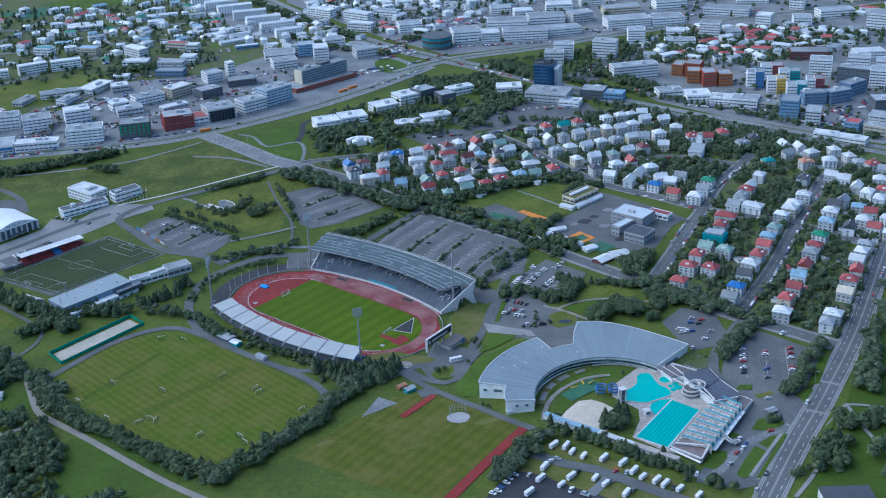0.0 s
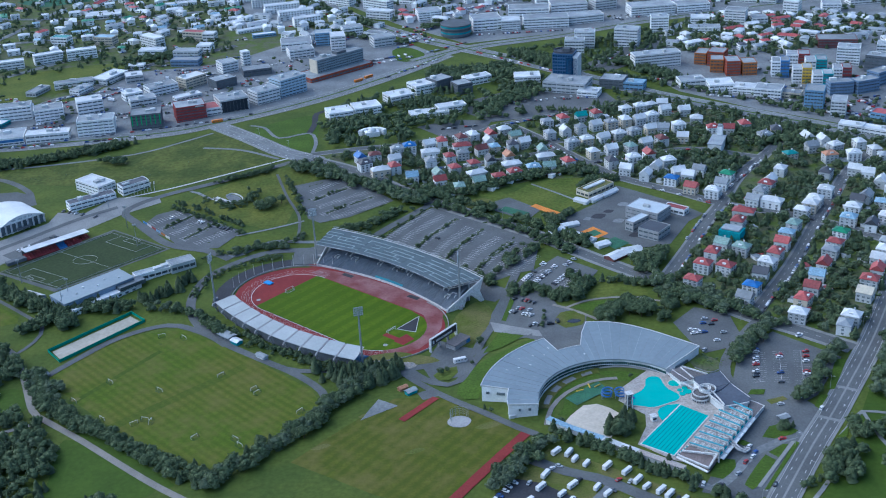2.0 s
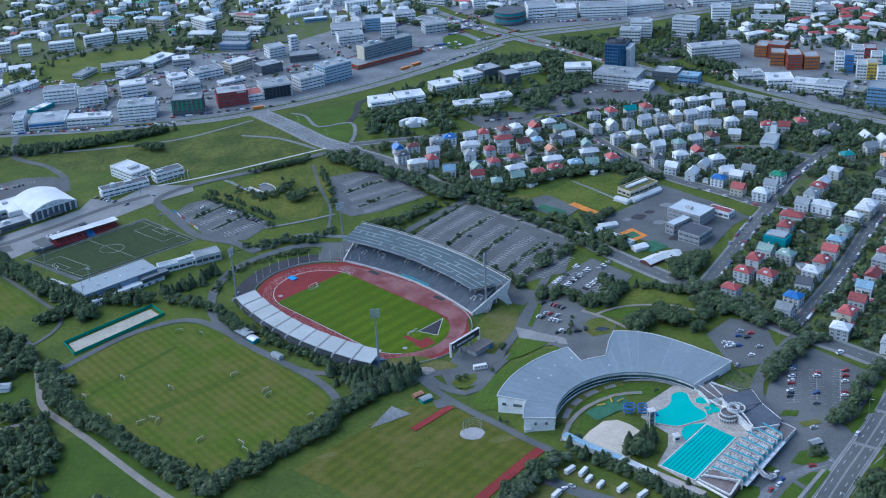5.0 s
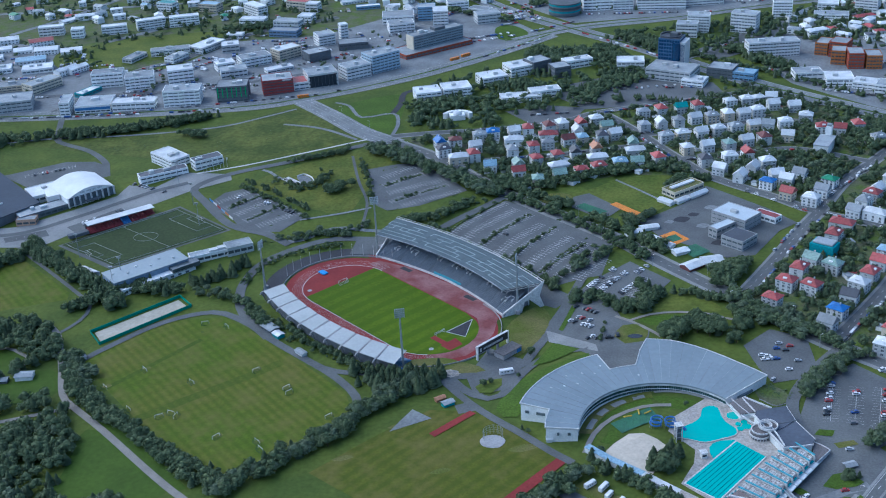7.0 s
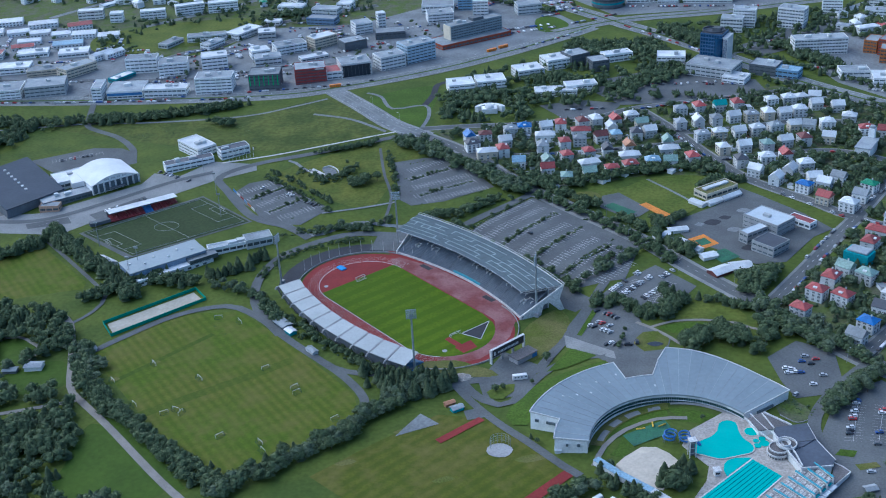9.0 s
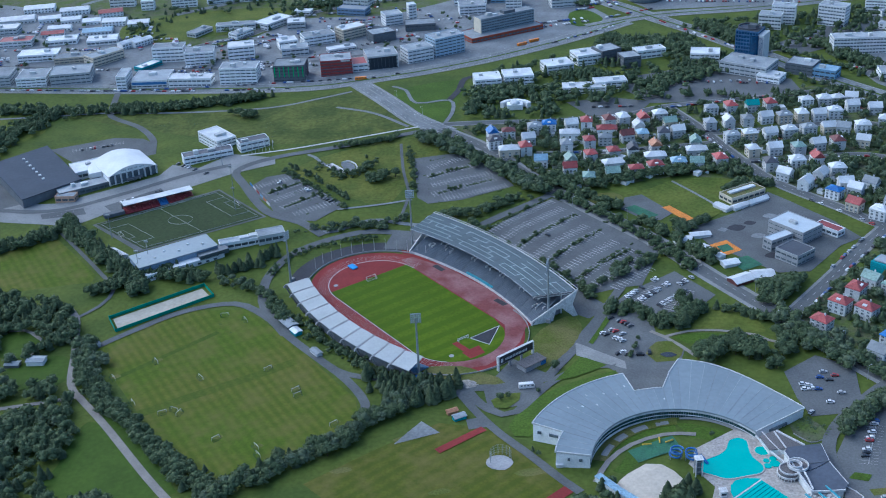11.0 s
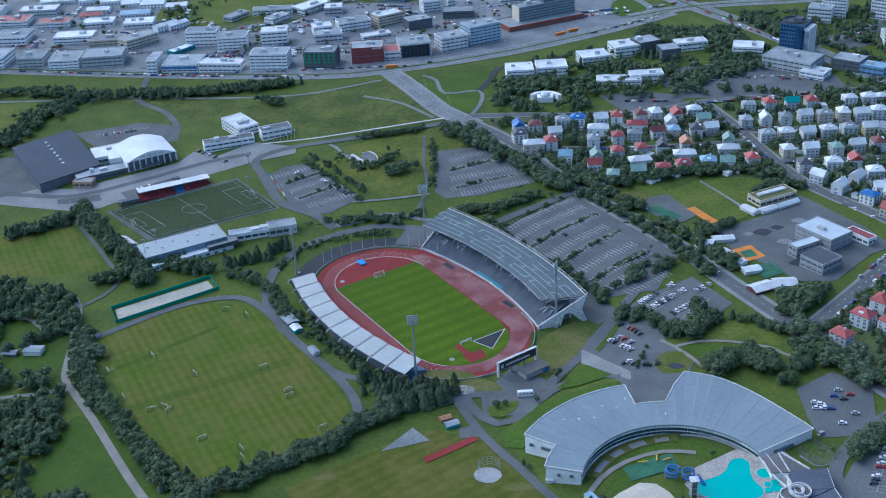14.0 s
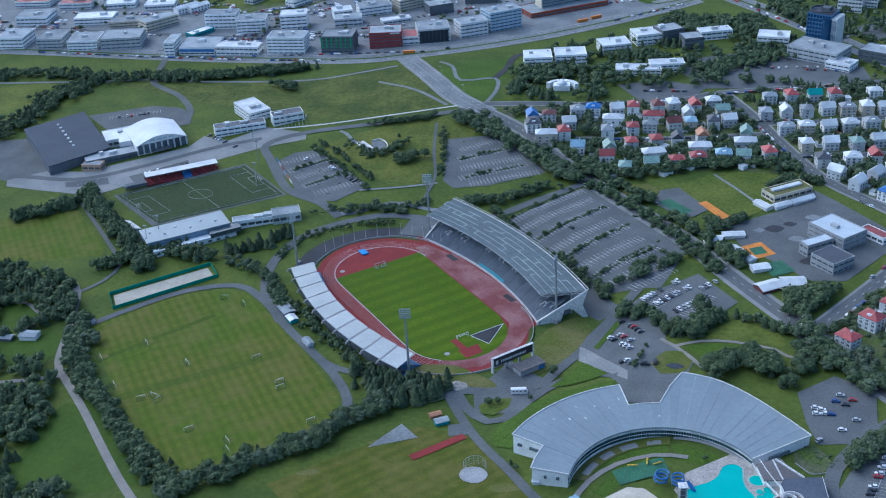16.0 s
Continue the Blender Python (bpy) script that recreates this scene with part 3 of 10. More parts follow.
for k, (x, y, r) in enumerate(((118, 905, 5), (103, 916, 6.5), (94, 912, 4), (112, 925, 4.5), (125, 938, 5), (128, 876, 5.5))):
    patch("tarmac_repair", closed_line([(x + r, y + 0.4 * r), (x - 0.2 * r, y + 0.8 * r), (x - r, y - 0.3 * r), (x + 0.3 * r, y - 0.8 * r)], 4), 0.37, dark_asphalt if k % 2 else old_asphalt, "patched tarmac in the schoolyard", "pavement")

# roads, with pavements under their edges
ROADS = [("road_boulevard", [(-1100, 1070), (-800, 1118), (-665, 1136), (-543, 1148), (-425, 1159), (-311, 1168), (-262, 1186), (-212, 1216), (-165, 1256), (-120, 1305), (-72, 1362), (-33, 1413)], 21, 5),
         ("road_highway", [(-400, 2030), (-274, 1804), (-122, 1558), (-17, 1443), (62, 1366), (177, 1240), (269, 1157), (333, 1103), (396, 1050), (520, 945)], 22, 2),
         ("road_crossing", [(-70, 1390), (-3, 1440), (103, 1476), (216, 1527), (373, 1577), (539, 1633), (800, 1720)], 19, 2),
         ("road_approach", [(-258, 1176), (-215, 1128), (-179, 1088), (-142, 1062)], 17, 4),
         ("road_valley", [(-150, 1068), (-100, 1032), (-46, 975), (-10, 943), (51, 888), (88, 845), (137, 791), (186, 736), (212, 713), (241, 685)], 9.5, 6),
         ("road_pool", [(102, 424), (160, 529), (188.5, 579), (207.5, 610), (222, 635), (241, 668), (261, 705), (286, 756), (322, 831), (380, 950)], 13.5, 3),
         ("street_school", [(137, 791), (166, 851), (190, 903), (203, 929), (228, 985), (255, 1026), (290, 1080)], 8, 4),
         ("street_inner", [(190, 738), (220, 788), (240, 825), (262, 871), (291, 927), (316, 978), (350, 1030)], 7.5, 4),
         ("street_cross", [(34, 1154), (65, 1106), (97, 1048), (129, 998), (174, 957), (203, 929), (268, 886), (312, 838)], 8, 4),
         ("street_upper", [(-150, 1078), (-100, 1092), (-60, 1101), (0, 1126), (34, 1154), (120, 1190), (200, 1225)], 7, 3),
         ("street_rows", [(66, 1092), (110, 1104), (190, 1132), (240, 1110)], 6.5, 3),
         ("street_rows_low", [(100, 1036), (150, 1048), (200, 1060), (255, 1030)], 6.5, 3),
         ("street_terrace", [(-60, 1030), (-10, 1042), (50, 1062), (82, 1075)], 6, 3),
         ("road_stadium", [(-35, 957), (-60, 925), (-83, 900), (-112, 889), (-156, 886), (-180, 871), (-200, 847), (-206, 821), (-204, 795), (-192, 767), (-166, 737)], 7, 0),
         ("road_access", [(-46, 698), (-21, 665), (-8, 651), (6, 639), (18, 628), (30, 617), (40, 609)], 5, 0),
         ("road_gate", [(-42, 701), (-34, 700), (-23, 703), (-11, 708), (-2, 711), (4, 718), (8, 732), (13, 747), (17, 765), (25, 791), (34, 823)], 6.5, 0),
         ("road_branch", [(-40, 699), (-32, 688), (-22, 678), (-13, 673), (-6, 677), (-1, 691), (6, 710), (16, 724), (30, 731), (42, 730)], 6, 0),
         ("road_sports_hall", [(-190, 874), (-212, 890), (-246, 905), (-284, 950), (-300, 975), (-277, 1001), (-224, 1026), (-183, 1050), (-160, 1066)], 7, 0),
         ("road_back", [(-396, 1004), (-404, 1030), (-434, 1061), (-474, 1083), (-485, 1105), (-500, 1146)], 6, 0),
         ("road_lot", [(166, 632), (158, 664), (166, 690), (186, 722), (196, 732)], 7, 0),
         ("street_industry", [(-520, 1148), (-505, 1190), (-500, 1240), (-470, 1300), (-440, 1330), (-400, 1420), (-300, 1500)], 9, 3),
         ("street_offices", [(-700, 1195), (-560, 1205), (-420, 1218), (-310, 1255), (-230, 1310), (-180, 1400)], 8, 2)]
for name, line, width, walkway in ROADS:
    if walkway:
        strip("pavement_" + name.split("_", 1)[1], line, width + walkway, 0.36, paving, "pale concrete pavement along a road", "pavement")
    r = strip(name, line, width, 0.44, asphalt if width < 14 else old_asphalt, "worn grey asphalt road with faded markings", "road")
    if width > 13:
        strip("median", line, 2.6 if width > 17 else 1.2, 0.62, lawn if width > 17 else paving, "narrow raised central reserve", parent=r)
        for s in (-1, 1):
            dashes("lane_marking", line, 0.54, r, shift=s * width * 0.28, width=0.35)
            dashes("edge_line", line, 0.54, r, shift=s * (width / 2 - 0.6), dash=6, gap=0, width=0.25)
    elif width > 7.4 and walkway:
        dashes("lane_marking", line, 0.54, r, width=0.25)
for name, line, width, surface in [("path_main", [(-120, 540), (-173, 577), (-235, 630), (-266, 655), (-279, 668), (-297, 705), (-316, 740), (-330, 752)], 4.5, gravel_path),
                                   ("path_west", [(-266, 655), (-285, 646), (-330, 628)], 3.5, gravel_path),
                                   ("path_field", [(-287, 703), (-270, 728), (-246, 757), (-216, 771), (-188, 757), (-162, 734), (-135, 713), (-111, 694), (-93, 673), (-87, 650)], 5.5, asphalt),
                                   ("path_link", [(-135, 713), (-112, 700), (-70, 700), (-46, 698)], 5, asphalt),
                                   ("path_lawn", [(-213, 893), (-188, 879), (-162, 902), (-136, 901), (-110, 900)], 4, old_asphalt),
                                   ("path_low", [(-192, 914), (-162, 925), (-139, 936)], 2.4, old_asphalt),
                                   ("path_stage", [(-250, 1008), (-242, 1003), (-227, 988), (-218, 986)], 3, old_asphalt),
                                   ("path_meadow", [(-700, 1035), (-609, 1057), (-537, 1076), (-479, 1092), (-409, 1098), (-327, 1111), (-286, 1134), (-259, 1154)], 3.5, old_asphalt),
                                   ("path_slope", [(-260, 1112), (-220, 1098), (-180, 1070)], 3.5, old_asphalt),
                                   ("path_pale", [(-309, 1004), (-284, 1012.5), (-258, 1023), (-211, 1047), (-171, 1070)], 2.2, mat("pale_concrete", (0.55, 0.55, 0.53), (0.48, 0.48, 0.46))),
                                   ("path_loop", [(-224, 1170), (-208, 1160), (-188, 1126), (-160, 1137), (-150, 1110), (-150, 1076)], 3.5, old_asphalt),
                                   ("path_ramp", [(-160, 1137), (-158, 1165), (-160, 1200), (-142, 1215)], 6, dark_asphalt),
                                   ("path_hedge", [(-176, 1034), (-160, 985), (-144, 944), (-140, 905)], 2.4, asphalt),
                                   ("path_mound", [(67, 763), (80, 771), (98, 774), (120, 771), (127, 766), (140, 762)], 2.4, gravel_path),
                                   ("path_pond", [(58, 769), (67, 763), (76, 755), (87, 743)], 2.6, gravel_path),
                                   ("path_trees", [(-316, 740), (-308, 757), (-309, 778), (-329, 798), (-363, 828), (-393, 854), (-408, 868)], 3, asphalt),
                                   ("path_camp", [(36, 584), (55, 571), (70, 564), (80, 557), (93, 546), (109, 534), (130, 518)], 7.5, asphalt),
                                   ("path_pitches", [(78, 556), (72, 548), (66, 540)], 6, old_asphalt),
                                   ("path_drive", [(119, 560), (130, 549), (142, 559), (151, 572), (161, 583), (177, 591), (188, 595)], 6, old_asphalt),
                                   ("path_sprint", [(-14, 541), (10, 577), (36, 614)], 6.5, track_red),
                                   ("path_jump", [(-40, 633), (-20, 657)], 5, track_red),
                                   ("path_pool_curve", [(46, 618), (50, 636), (60, 652), (76, 662), (92, 664)], 3, gravel_path)]:
    strip(name, line, width, 0.40, surface, "narrow park path", "path")

strip("path_field_school", [(52, 992), (73, 969), (92, 946)], 2.2, 0.54, old_asphalt, "narrow tarmac path across the school field", "path")
patch("drive_slab", [(14, 759), (21, 755), (47, 734), (49, 725), (37, 732), (17, 744)], 0.5, paving, "pale concrete drive before the hall", "pavement")
patch("lawn_verge", [(29, 789), (32, 786), (25, 757), (22, 759)], 0.55, lawn, "thin grass verge beside the car park")
patch("lawn_gate", [(9, 714), (20, 743), (37, 731), (31, 726), (20, 718)], 0.55, lawn, "grass triangle beside the drive")
patch("lawn_gate_small", [(-23, 688), (-18, 696), (-8, 699), (-7, 690), (-12, 680), (-19, 680)], 0.55, rough_grass, "worn grass island between the drives", rounded=True)
patch("dry_bank", [(-72, 715), (-48, 721), (-36, 717), (-24, 713), (-18, 707), (-34, 704), (-46, 703), (-68, 709)], 0.45, dry_grass, "dry yellowed bank below the track", rounded=True)
patch("site_yard", [(-32, 665), (-24, 669), (-18, 659), (-28, 655)], 0.36, asphalt, "small dark yard for site huts", "pavement")
patch("yard_stand", [(2, 798), (18, 788), (30, 800), (8, 822), (-22, 846), (-34, 838)], 0.32, asphalt, "dark yard behind the grandstand", "pavement")
patch("car_park_hall", [(-384, 903), (-352, 938), (-340, 928), (-372, 893)], 0.42, asphalt, "strip of bays before the sports hall", "car park")
patch("car_park_hall_low", [(-430, 884), (-400, 898), (-392, 888), (-424, 876)], 0.42, asphalt, "strip of bays before the sports hall", "car park")
strip("road_plaza", [(-520, 880), (-470, 886), (-420, 892), (-380, 925), (-340, 965), (-310, 985)], 6, 0.50, asphalt, "grey drive across the plaza")
# islands, lawns and paths by the pool entrance and the road
for ring, turf in (([(166, 596), (172, 606), (178, 607), (186, 597), (182, 594), (172, 593)], lawn), ([(131, 560), (139, 577), (147, 575), (146, 568), (137, 557)], lawn), ([(150, 592), (155, 594), (159, 590), (154, 588)], lawn), ([(147, 550), (164, 578), (168, 571), (154, 548), (150, 545)], lawn),
                   ([(166, 580), (175, 586), (178, 585), (170, 573)], lawn), ([(156, 544), (159, 545), (184, 585), (182, 587)], lawn), ([(227, 673), (233, 671), (217, 638), (212, 638)], lawn), ([(207, 633), (212, 632), (203, 618), (201, 621)], lawn), ([(176, 633), (186, 634), (188, 630), (178, 628)], dry_grass),
                   ([(213, 597), (217, 604), (210, 587), (203, 586)], lawn), ([(167, 641), (170, 646), (178, 644), (176, 639)], lawn)):
    patch("lawn_island", ring, 0.56, turf, "kerbed grass island by the drive", rounded=len(ring) > 4)
strip("path_island", [(154, 547), (170, 571), (181, 587)], 2.2, 0.60, paving, "pale concrete footpath across the islands", "path")
strip("path_verge", [(173, 526), (191, 550), (208, 582), (206, 587), (214, 598), (226, 613), (247, 607), (300, 600)], 2.4, 0.42, paving, "pale concrete footpath beside the road", "path")
strip("path_park", [(226, 613), (228, 586), (234, 556), (240, 520)], 2.2, 0.42, paving, "narrow park footpath between lawns", "path")
for p, q in (((200, 610.5), (212, 603.5)), ((219, 641), (231, 634))):
    strip("zebra_crossing", [p, q], 2.6, 0.56, paving, "pale raised pedestrian crossing", "crossing", step=3)
# mown bands and worn mouths on the training field
for line, width in (([(-222, 642), (-149, 709)], 7.5), ([(-256, 672), (-212, 736)], 4)):
    strip("mown_band", line, width, 0.16, mown_turf, "darker mown band across the field", "turf")
for x, y in ((-236, 699), (-200, 684), (-163, 701), (-138, 681), (-207, 649), (-165, 629), (-139, 624), (-104, 652), (-254, 678)):
    patch("worn_mouth", closed_line([(x + 3.4, y + 1.0), (x, y + 2.6), (x - 3.2, y - 0.6), (x + 0.4, y - 2.4)], 2), 0.22, dry_grass, "worn dry grass before a goal", "turf")
for x, y, r in ((-60, 642, 7), (-30, 600, 6), (12, 622, 8), (-86, 610, 6)):
    patch("worn_patch", closed_line([(x + r, y + 1.0), (x + 1, y + r * 0.5), (x - r, y - 2), (x - 1, y - r * 0.5)], 3), 0.2, dry_grass, "worn yellowed grass on the field", "turf")


# far streets and yards
for line, width in (([(-560, 1400), (-480, 1500), (-420, 1600), (-440, 1750)], 10), ([(-800, 1520), (-600, 1560), (-420, 1600), (-300, 1610)], 9), ([(-740, 1700), (-500, 1680), (-340, 1700)], 9), ([(-180, 1400), (-200, 1480), (-215, 1560), (-300, 1680), (-400, 1850)], 11), ([(-700, 1430), (-640, 1560), (-600, 1750)], 9),
                    ([(250, 1400), (330, 1440), (430, 1460), (520, 1500)], 8), ([(300, 1380), (310, 1450), (300, 1530)], 8), ([(400, 1400), (420, 1460), (410, 1530)], 8), ([(-60, 1660), (100, 1690), (300, 1760), (480, 1800)], 9), ([(0, 1560), (40, 1660), (60, 1800)], 9), ([(200, 1480), (180, 1420), (140, 1350), (110, 1310)], 8), ([(235, 1240), (260, 1300), (310, 1335), (400, 1340)], 8)):
    strip("street_far", line, width, 0.34, old_asphalt, "grey street of a far district", "road")
patch("car_park_far", [(110, 1330), (170, 1400), (215, 1440), (225, 1400), (190, 1350), (150, 1315)], 0.26, asphalt, "car park between white towers", "car park")
patch("car_park_slabs", [(-215, 1600), (-300, 1740), (-385, 1850), (-420, 1830), (-330, 1690), (-260, 1580)], 0.24, old_asphalt, "paved strip beside apartment slabs", "car park")
patch("lawn_junction", [(-98, 1443), (-80, 1453), (-58, 1420), (-71, 1392), (-90, 1398)], 0.3, lawn, "grass island by the junction", rounded=True)
patch("lawn_industry", [(-560, 1290), (-470, 1330), (-420, 1390), (-440, 1440), (-520, 1420), (-600, 1360)], 0.3, rough_grass, "grassy slope behind workshops", rounded=True)


# ---- painted bays ----
def bays(parent_name, a, b, n, depth, label, wide=0.27):
    """A double row of parking bays from a to b, as one painted part."""
    a, b = Vector(a), Vector(b)
    d = (b - a) / n
    nrm = Vector((-d.y, d.x)).normalized()
    bm = bmesh.new()

    def bar(p, q, w):
        u = (q - p).normalized()
        v = Vector((-u.y, u.x)) * w / 2
        f = bm.faces.new([bm.verts.new((c.x, c.y, height(c.x, c.y) + 0.42)) for c in (p - v, q - v, q + v, p + v)])
    for i in range(n + 1):
        bar(a + d * i - nrm * depth, a + d * i + nrm * depth, wide)
    for p in range(n):
        bar(a + d * p, a + d * (p + 1), 0.2)
    part("bay_marking", bm, road_paint, bpy.data.objects[parent_name], label)["kind"] = "stuff"


BAYS = [("car_park_north", [((-140, 991), (-118, 1013)), ((-136, 975), (-104, 1003)), ((-130, 962), (-89, 989)), ((-125, 946), (-84, 979)), ((-115, 940), (-72, 968))]),
        ("car_park_middle", [((-60, 885), (-23, 935)), ((-46, 876), (-11, 926)), ((-31, 866), (-1, 908)), ((-19, 860), (9, 900)), ((-8, 846), (22, 886)), ((5, 837), (34, 876)), ((17, 829), (45, 866)), ((30, 822), (50, 850)), ((-69, 897), (-33, 946))]),
        ("car_park_west", [((-272, 944), (-250, 964)), ((-259, 933), (-237, 957)), ((-247, 923), (-227, 949)), ((-236, 912), (-213, 940)), ((-223, 903), (-198, 927))])]
for lot, lines in BAYS:
    for p, q in lines:
        bays(lot, p, q, max(5, int((Vector(q) - Vector(p)).length / 2.7)), 4.4, "white bay lines")
for i in range(3):
    t = (i + 0.5) / 3
    p0, p1 = Vector((170, 650)).lerp(Vector((206, 640)), t), Vector((176, 690)).lerp(Vector((216, 690)), t)
    bays("car_park_pool", p0.lerp(p1, 0.1), p0.lerp(p1, 0.9), 14, 4.5, "thin worn bay lines", 0.1)
for i in range(2):
    t = (i + 0.5) / 2
    p0, p1 = Vector((32, 800)).lerp(Vector((78, 790)), t), Vector((48, 828)).lerp(Vector((88, 824)), t)
    bays("car_park_south", p0.lerp(p1, 0.1), p0.lerp(p1, 0.9), 12, 4.5, "white bay lines")

for lot, p, q, n in (("car_park_hall", (-379, 901), (-347, 934), 16), ("car_park_hall_low", (-426, 880), (-397, 894), 11), ("car_park_back", (-470, 1004), (-432, 1026), 15), ("car_park_back", (-440, 982), (-404, 1004), 15)):
    bays(lot, p, q, n, 3.6, "thin white bay lines", 0.16)
# ---- stadium ----
STADIUM = pose(-94.5, 783, -1.0, 0, 0, -39.5)


def oval(r, half, n=28, cx=-1.5, wide=1.0):
    out = []
    for i in range(n + 1):
        a = -math.pi / 2 + math.pi * i / n
        out.append((cx + half + r * wide * math.cos(a), r * math.sin(a)))
    for i in range(n + 1):
        a = math.pi / 2 + math.pi * i / n
        out.append((cx - half + r * wide * math.cos(a), r * math.sin(a)))
    return out


def flat(ring, z, name, material, parent, label=""):
    bm = bmesh.new()
    f = bm.faces.new([bm.verts.new((x, y, z)) for x, y in ring])
    bm.normal_update()
    if f.normal.z < 0:
        f.normal_flip()
    bmesh.ops.triangulate(bm, faces=[f])
    return part(name, bm, material, parent, label)


def band(r0, r1, half, z, name, material, parent, label="", cx=-1.5, a0=0, a1=None, thick=0.0):
    """A ring between two ovals, or a stretch of it."""
    inner, outer = oval(r0, half, cx=cx), oval(r1, half, cx=cx)
    n = len(inner)
    bm = bmesh.new()
    stop = n if a1 is None else a1
    ids = [i % n for i in range(a0, stop + 1)]
    pairs = [(bm.verts.new((*inner[i], z)), bm.verts.new((*outer[i], z))) for i in ids]
    for p, q in zip(pairs, pairs[1:]):
        bm.faces.new((p[0], p[1], q[1], q[0]))
    bm.normal_update()
    for f in bm.faces:
        if f.normal.z < 0:
            f.normal_flip()
    if thick:
        got = bmesh.ops.extrude_face_region(bm, geom=list(bm.faces))["geom"]
        bmesh.ops.translate(bm, verts=[g for g in got if isinstance(g, bmesh.types.BMVert)], vec=(0, 0, thick))
        bmesh.ops.recalc_face_normals(bm, faces=list(bm.faces))
    return part(name, bm, material, parent, label)


def build_track():
    t = thing("running_track", STADIUM, "red running track round a striped football pitch", "running track", "", "structure")
    flat(oval(43.5, 45, wide=1.02), 0.15, "track_base", track_red, t, "red rubber running surface")
    flat([(-56, 43), (-70, 38), (-75, 41), (-64, 47), (-42, 52), (8, 55), (40, 54), (64, 48), (66, 40), (50, 42)], 0.17, "straight_apron", track_red, t)
    grass = [(-54, -31), (40, -31.2)] + [(43.5 + 31.2 * math.cos(a), 31.2 * math.sin(a)) for a in [math.radians(-90 + 6 * k) for k in range(1, 27)]] + [(43, 31.2), (-54, 31.2)]
    flat(grass, 0.28, "pitch", stadium_turf, t, "bright striped football turf")
    flat([(-62, 32.0), (-60, 44), (-40, 49), (8, 52), (40, 51), (60, 46), (68, 36), (76, 26), (82, 12), (84, -6), (78, -20), (70, -27), (64, -23), (71, -14), (74.5, 0), (72, 13), (64, 24), (54, 31.5), (44, 32)], 0.22, "worn_lanes", track_pink, t, "faded pink worn lanes")
    flat([(-63, 44), (-42, 50), (-40, 46.5), (-61, 40.5)], 0.25, "cover_edge", track_red, t)
    band(31.3, 31.75, 45, 0.32, "kerb_line", trim_white, t, "white inner kerb", a0=29, a1=58)
    band(31.3, 31.75, 45, 0.32, "kerb_line", trim_white, t, "white inner kerb", a0=0, a1=7)
    for k in range(1, 7):
        band(31.5 + 1.22 * k, 31.58 + 1.22 * k, 45, 0.29, "lane_line", trim_white, t, a0=29, a1=66)
    flat([(53, 5), (66.5, 9.5), (53, 28)], 0.36, "jump_fan", dark_asphalt, t, "dark tarmac throwing fan")
    bm = bmesh.new()
    for a, b in (((53, 5, 0.4), (66.5, 9.5, 0.4)), ((66.5, 9.5, 0.4), (53, 28, 0.4)), ((53, 28, 0.4), (53, 5, 0.4))):
        beam(bm, a, b, 0.35, 0.2)
    part("fan_edge", bm, trim_white, t)
    flat([(51, -7.5), (51, -3.5), (70, -3), (70.5, -7.5)], 0.36, "runway", track_red, t, "red jump runway")
    flat([(63, -9), (63, 4), (72, 2), (72, -9)], 0.31, "jump_apron", track_red, t)
    bm = bmesh.new()
    box(bm, -75, 0, 0.3, 7, 4.5, 0.9, bevel=0.15)
    part("landing_mat", bm, mat("mat_blue", (0.03, 0.26, 0.62), rough=0.6), t, "blue high-jump mat")
    for x, y in ((-60, -23), (62, -16)):
        bm = bmesh.new()
        pole(bm, x, y, 0.3, 1.6, 1.6, 0.12, 16)
        part("throwing_circle", bm, concrete, t, "pale concrete circle")
    for x, y in ((-35, 45), (30, 47.5)):
        flat([(x - 5, y - 2.4), (x + 5, y - 2.0), (x + 5, y + 2.0), (x - 5, y + 1.6)], 0.33, "dark_mat", dark_asphalt, t, "dark rubber cover")
    part("perimeter_wall", wall_band(47, 45, 0.0, 1.1), concrete, t, "low pale perimeter wall")
    for s in (-1, 1):
        g = tagged(new("football_goal"), "white football goal with net on the pitch", "goal", "stadium goals")
        g.matrix_world = STADIUM @ pose(s * 52.5, 0.5, 0.3, 0, 0, 90 if s < 0 else -90)
        goal_parts(g)


def wall_band(r, half, z, tall):
    """A thin upright wall round the bends of the track."""
    pts = oval(r, half, wide=0.97)
    bm = bmesh.new()
    for part_ in (pts[3:29], pts[29:58]):
        for a, b in zip(part_, part_[1:]):
            beam(bm, (a[0], a[1], z + tall / 2), (b[0], b[1], z + tall / 2), 0.35, tall)
    return bm


def goal_parts(g, w=7.32, h=2.44, net=None, bars=5):
    colour = trim_white
    for x in (-w / 2, w / 2):
        bm = bmesh.new()
        box(bm, x, 0, 0, 0.16, 0.16, h)
        part("post", bm, colour, g)
    bm = bmesh.new()
    box(bm, 0, 0, h, w + 0.16, 0.2, 0.2)
    part("crossbar", bm, colour, g)
    bm = bmesh.new()
    for x in (-w / 2, w / 2):
        beam(bm, (x, 0, h), (x, -1.2, h * 0.95), 0.1)
        beam(bm, (x, -1.2, h * 0.95), (x, -2, 0), 0.1)
        beam(bm, (x, 0, 0.05), (x, -2, 0.05), 0.1)
    beam(bm, (-w / 2, -2, 0.05), (w / 2, -2, 0.05), 0.14)
    for k in range(1, bars + 1):
        beam(bm, (-w / 2, -1.2 - 0.8 * k / 6, h * (1 - k / 6)), (w / 2, -1.2 - 0.8 * k / 6, h * (1 - k / 6)), 0.04)
    part("net_frame", bm, net or colour, g)


build_track()


seat_base = mat("seat_deck", (0.165, 0.185, 0.210), (0.130, 0.148, 0.172), scale=0.2, fine=1.2)


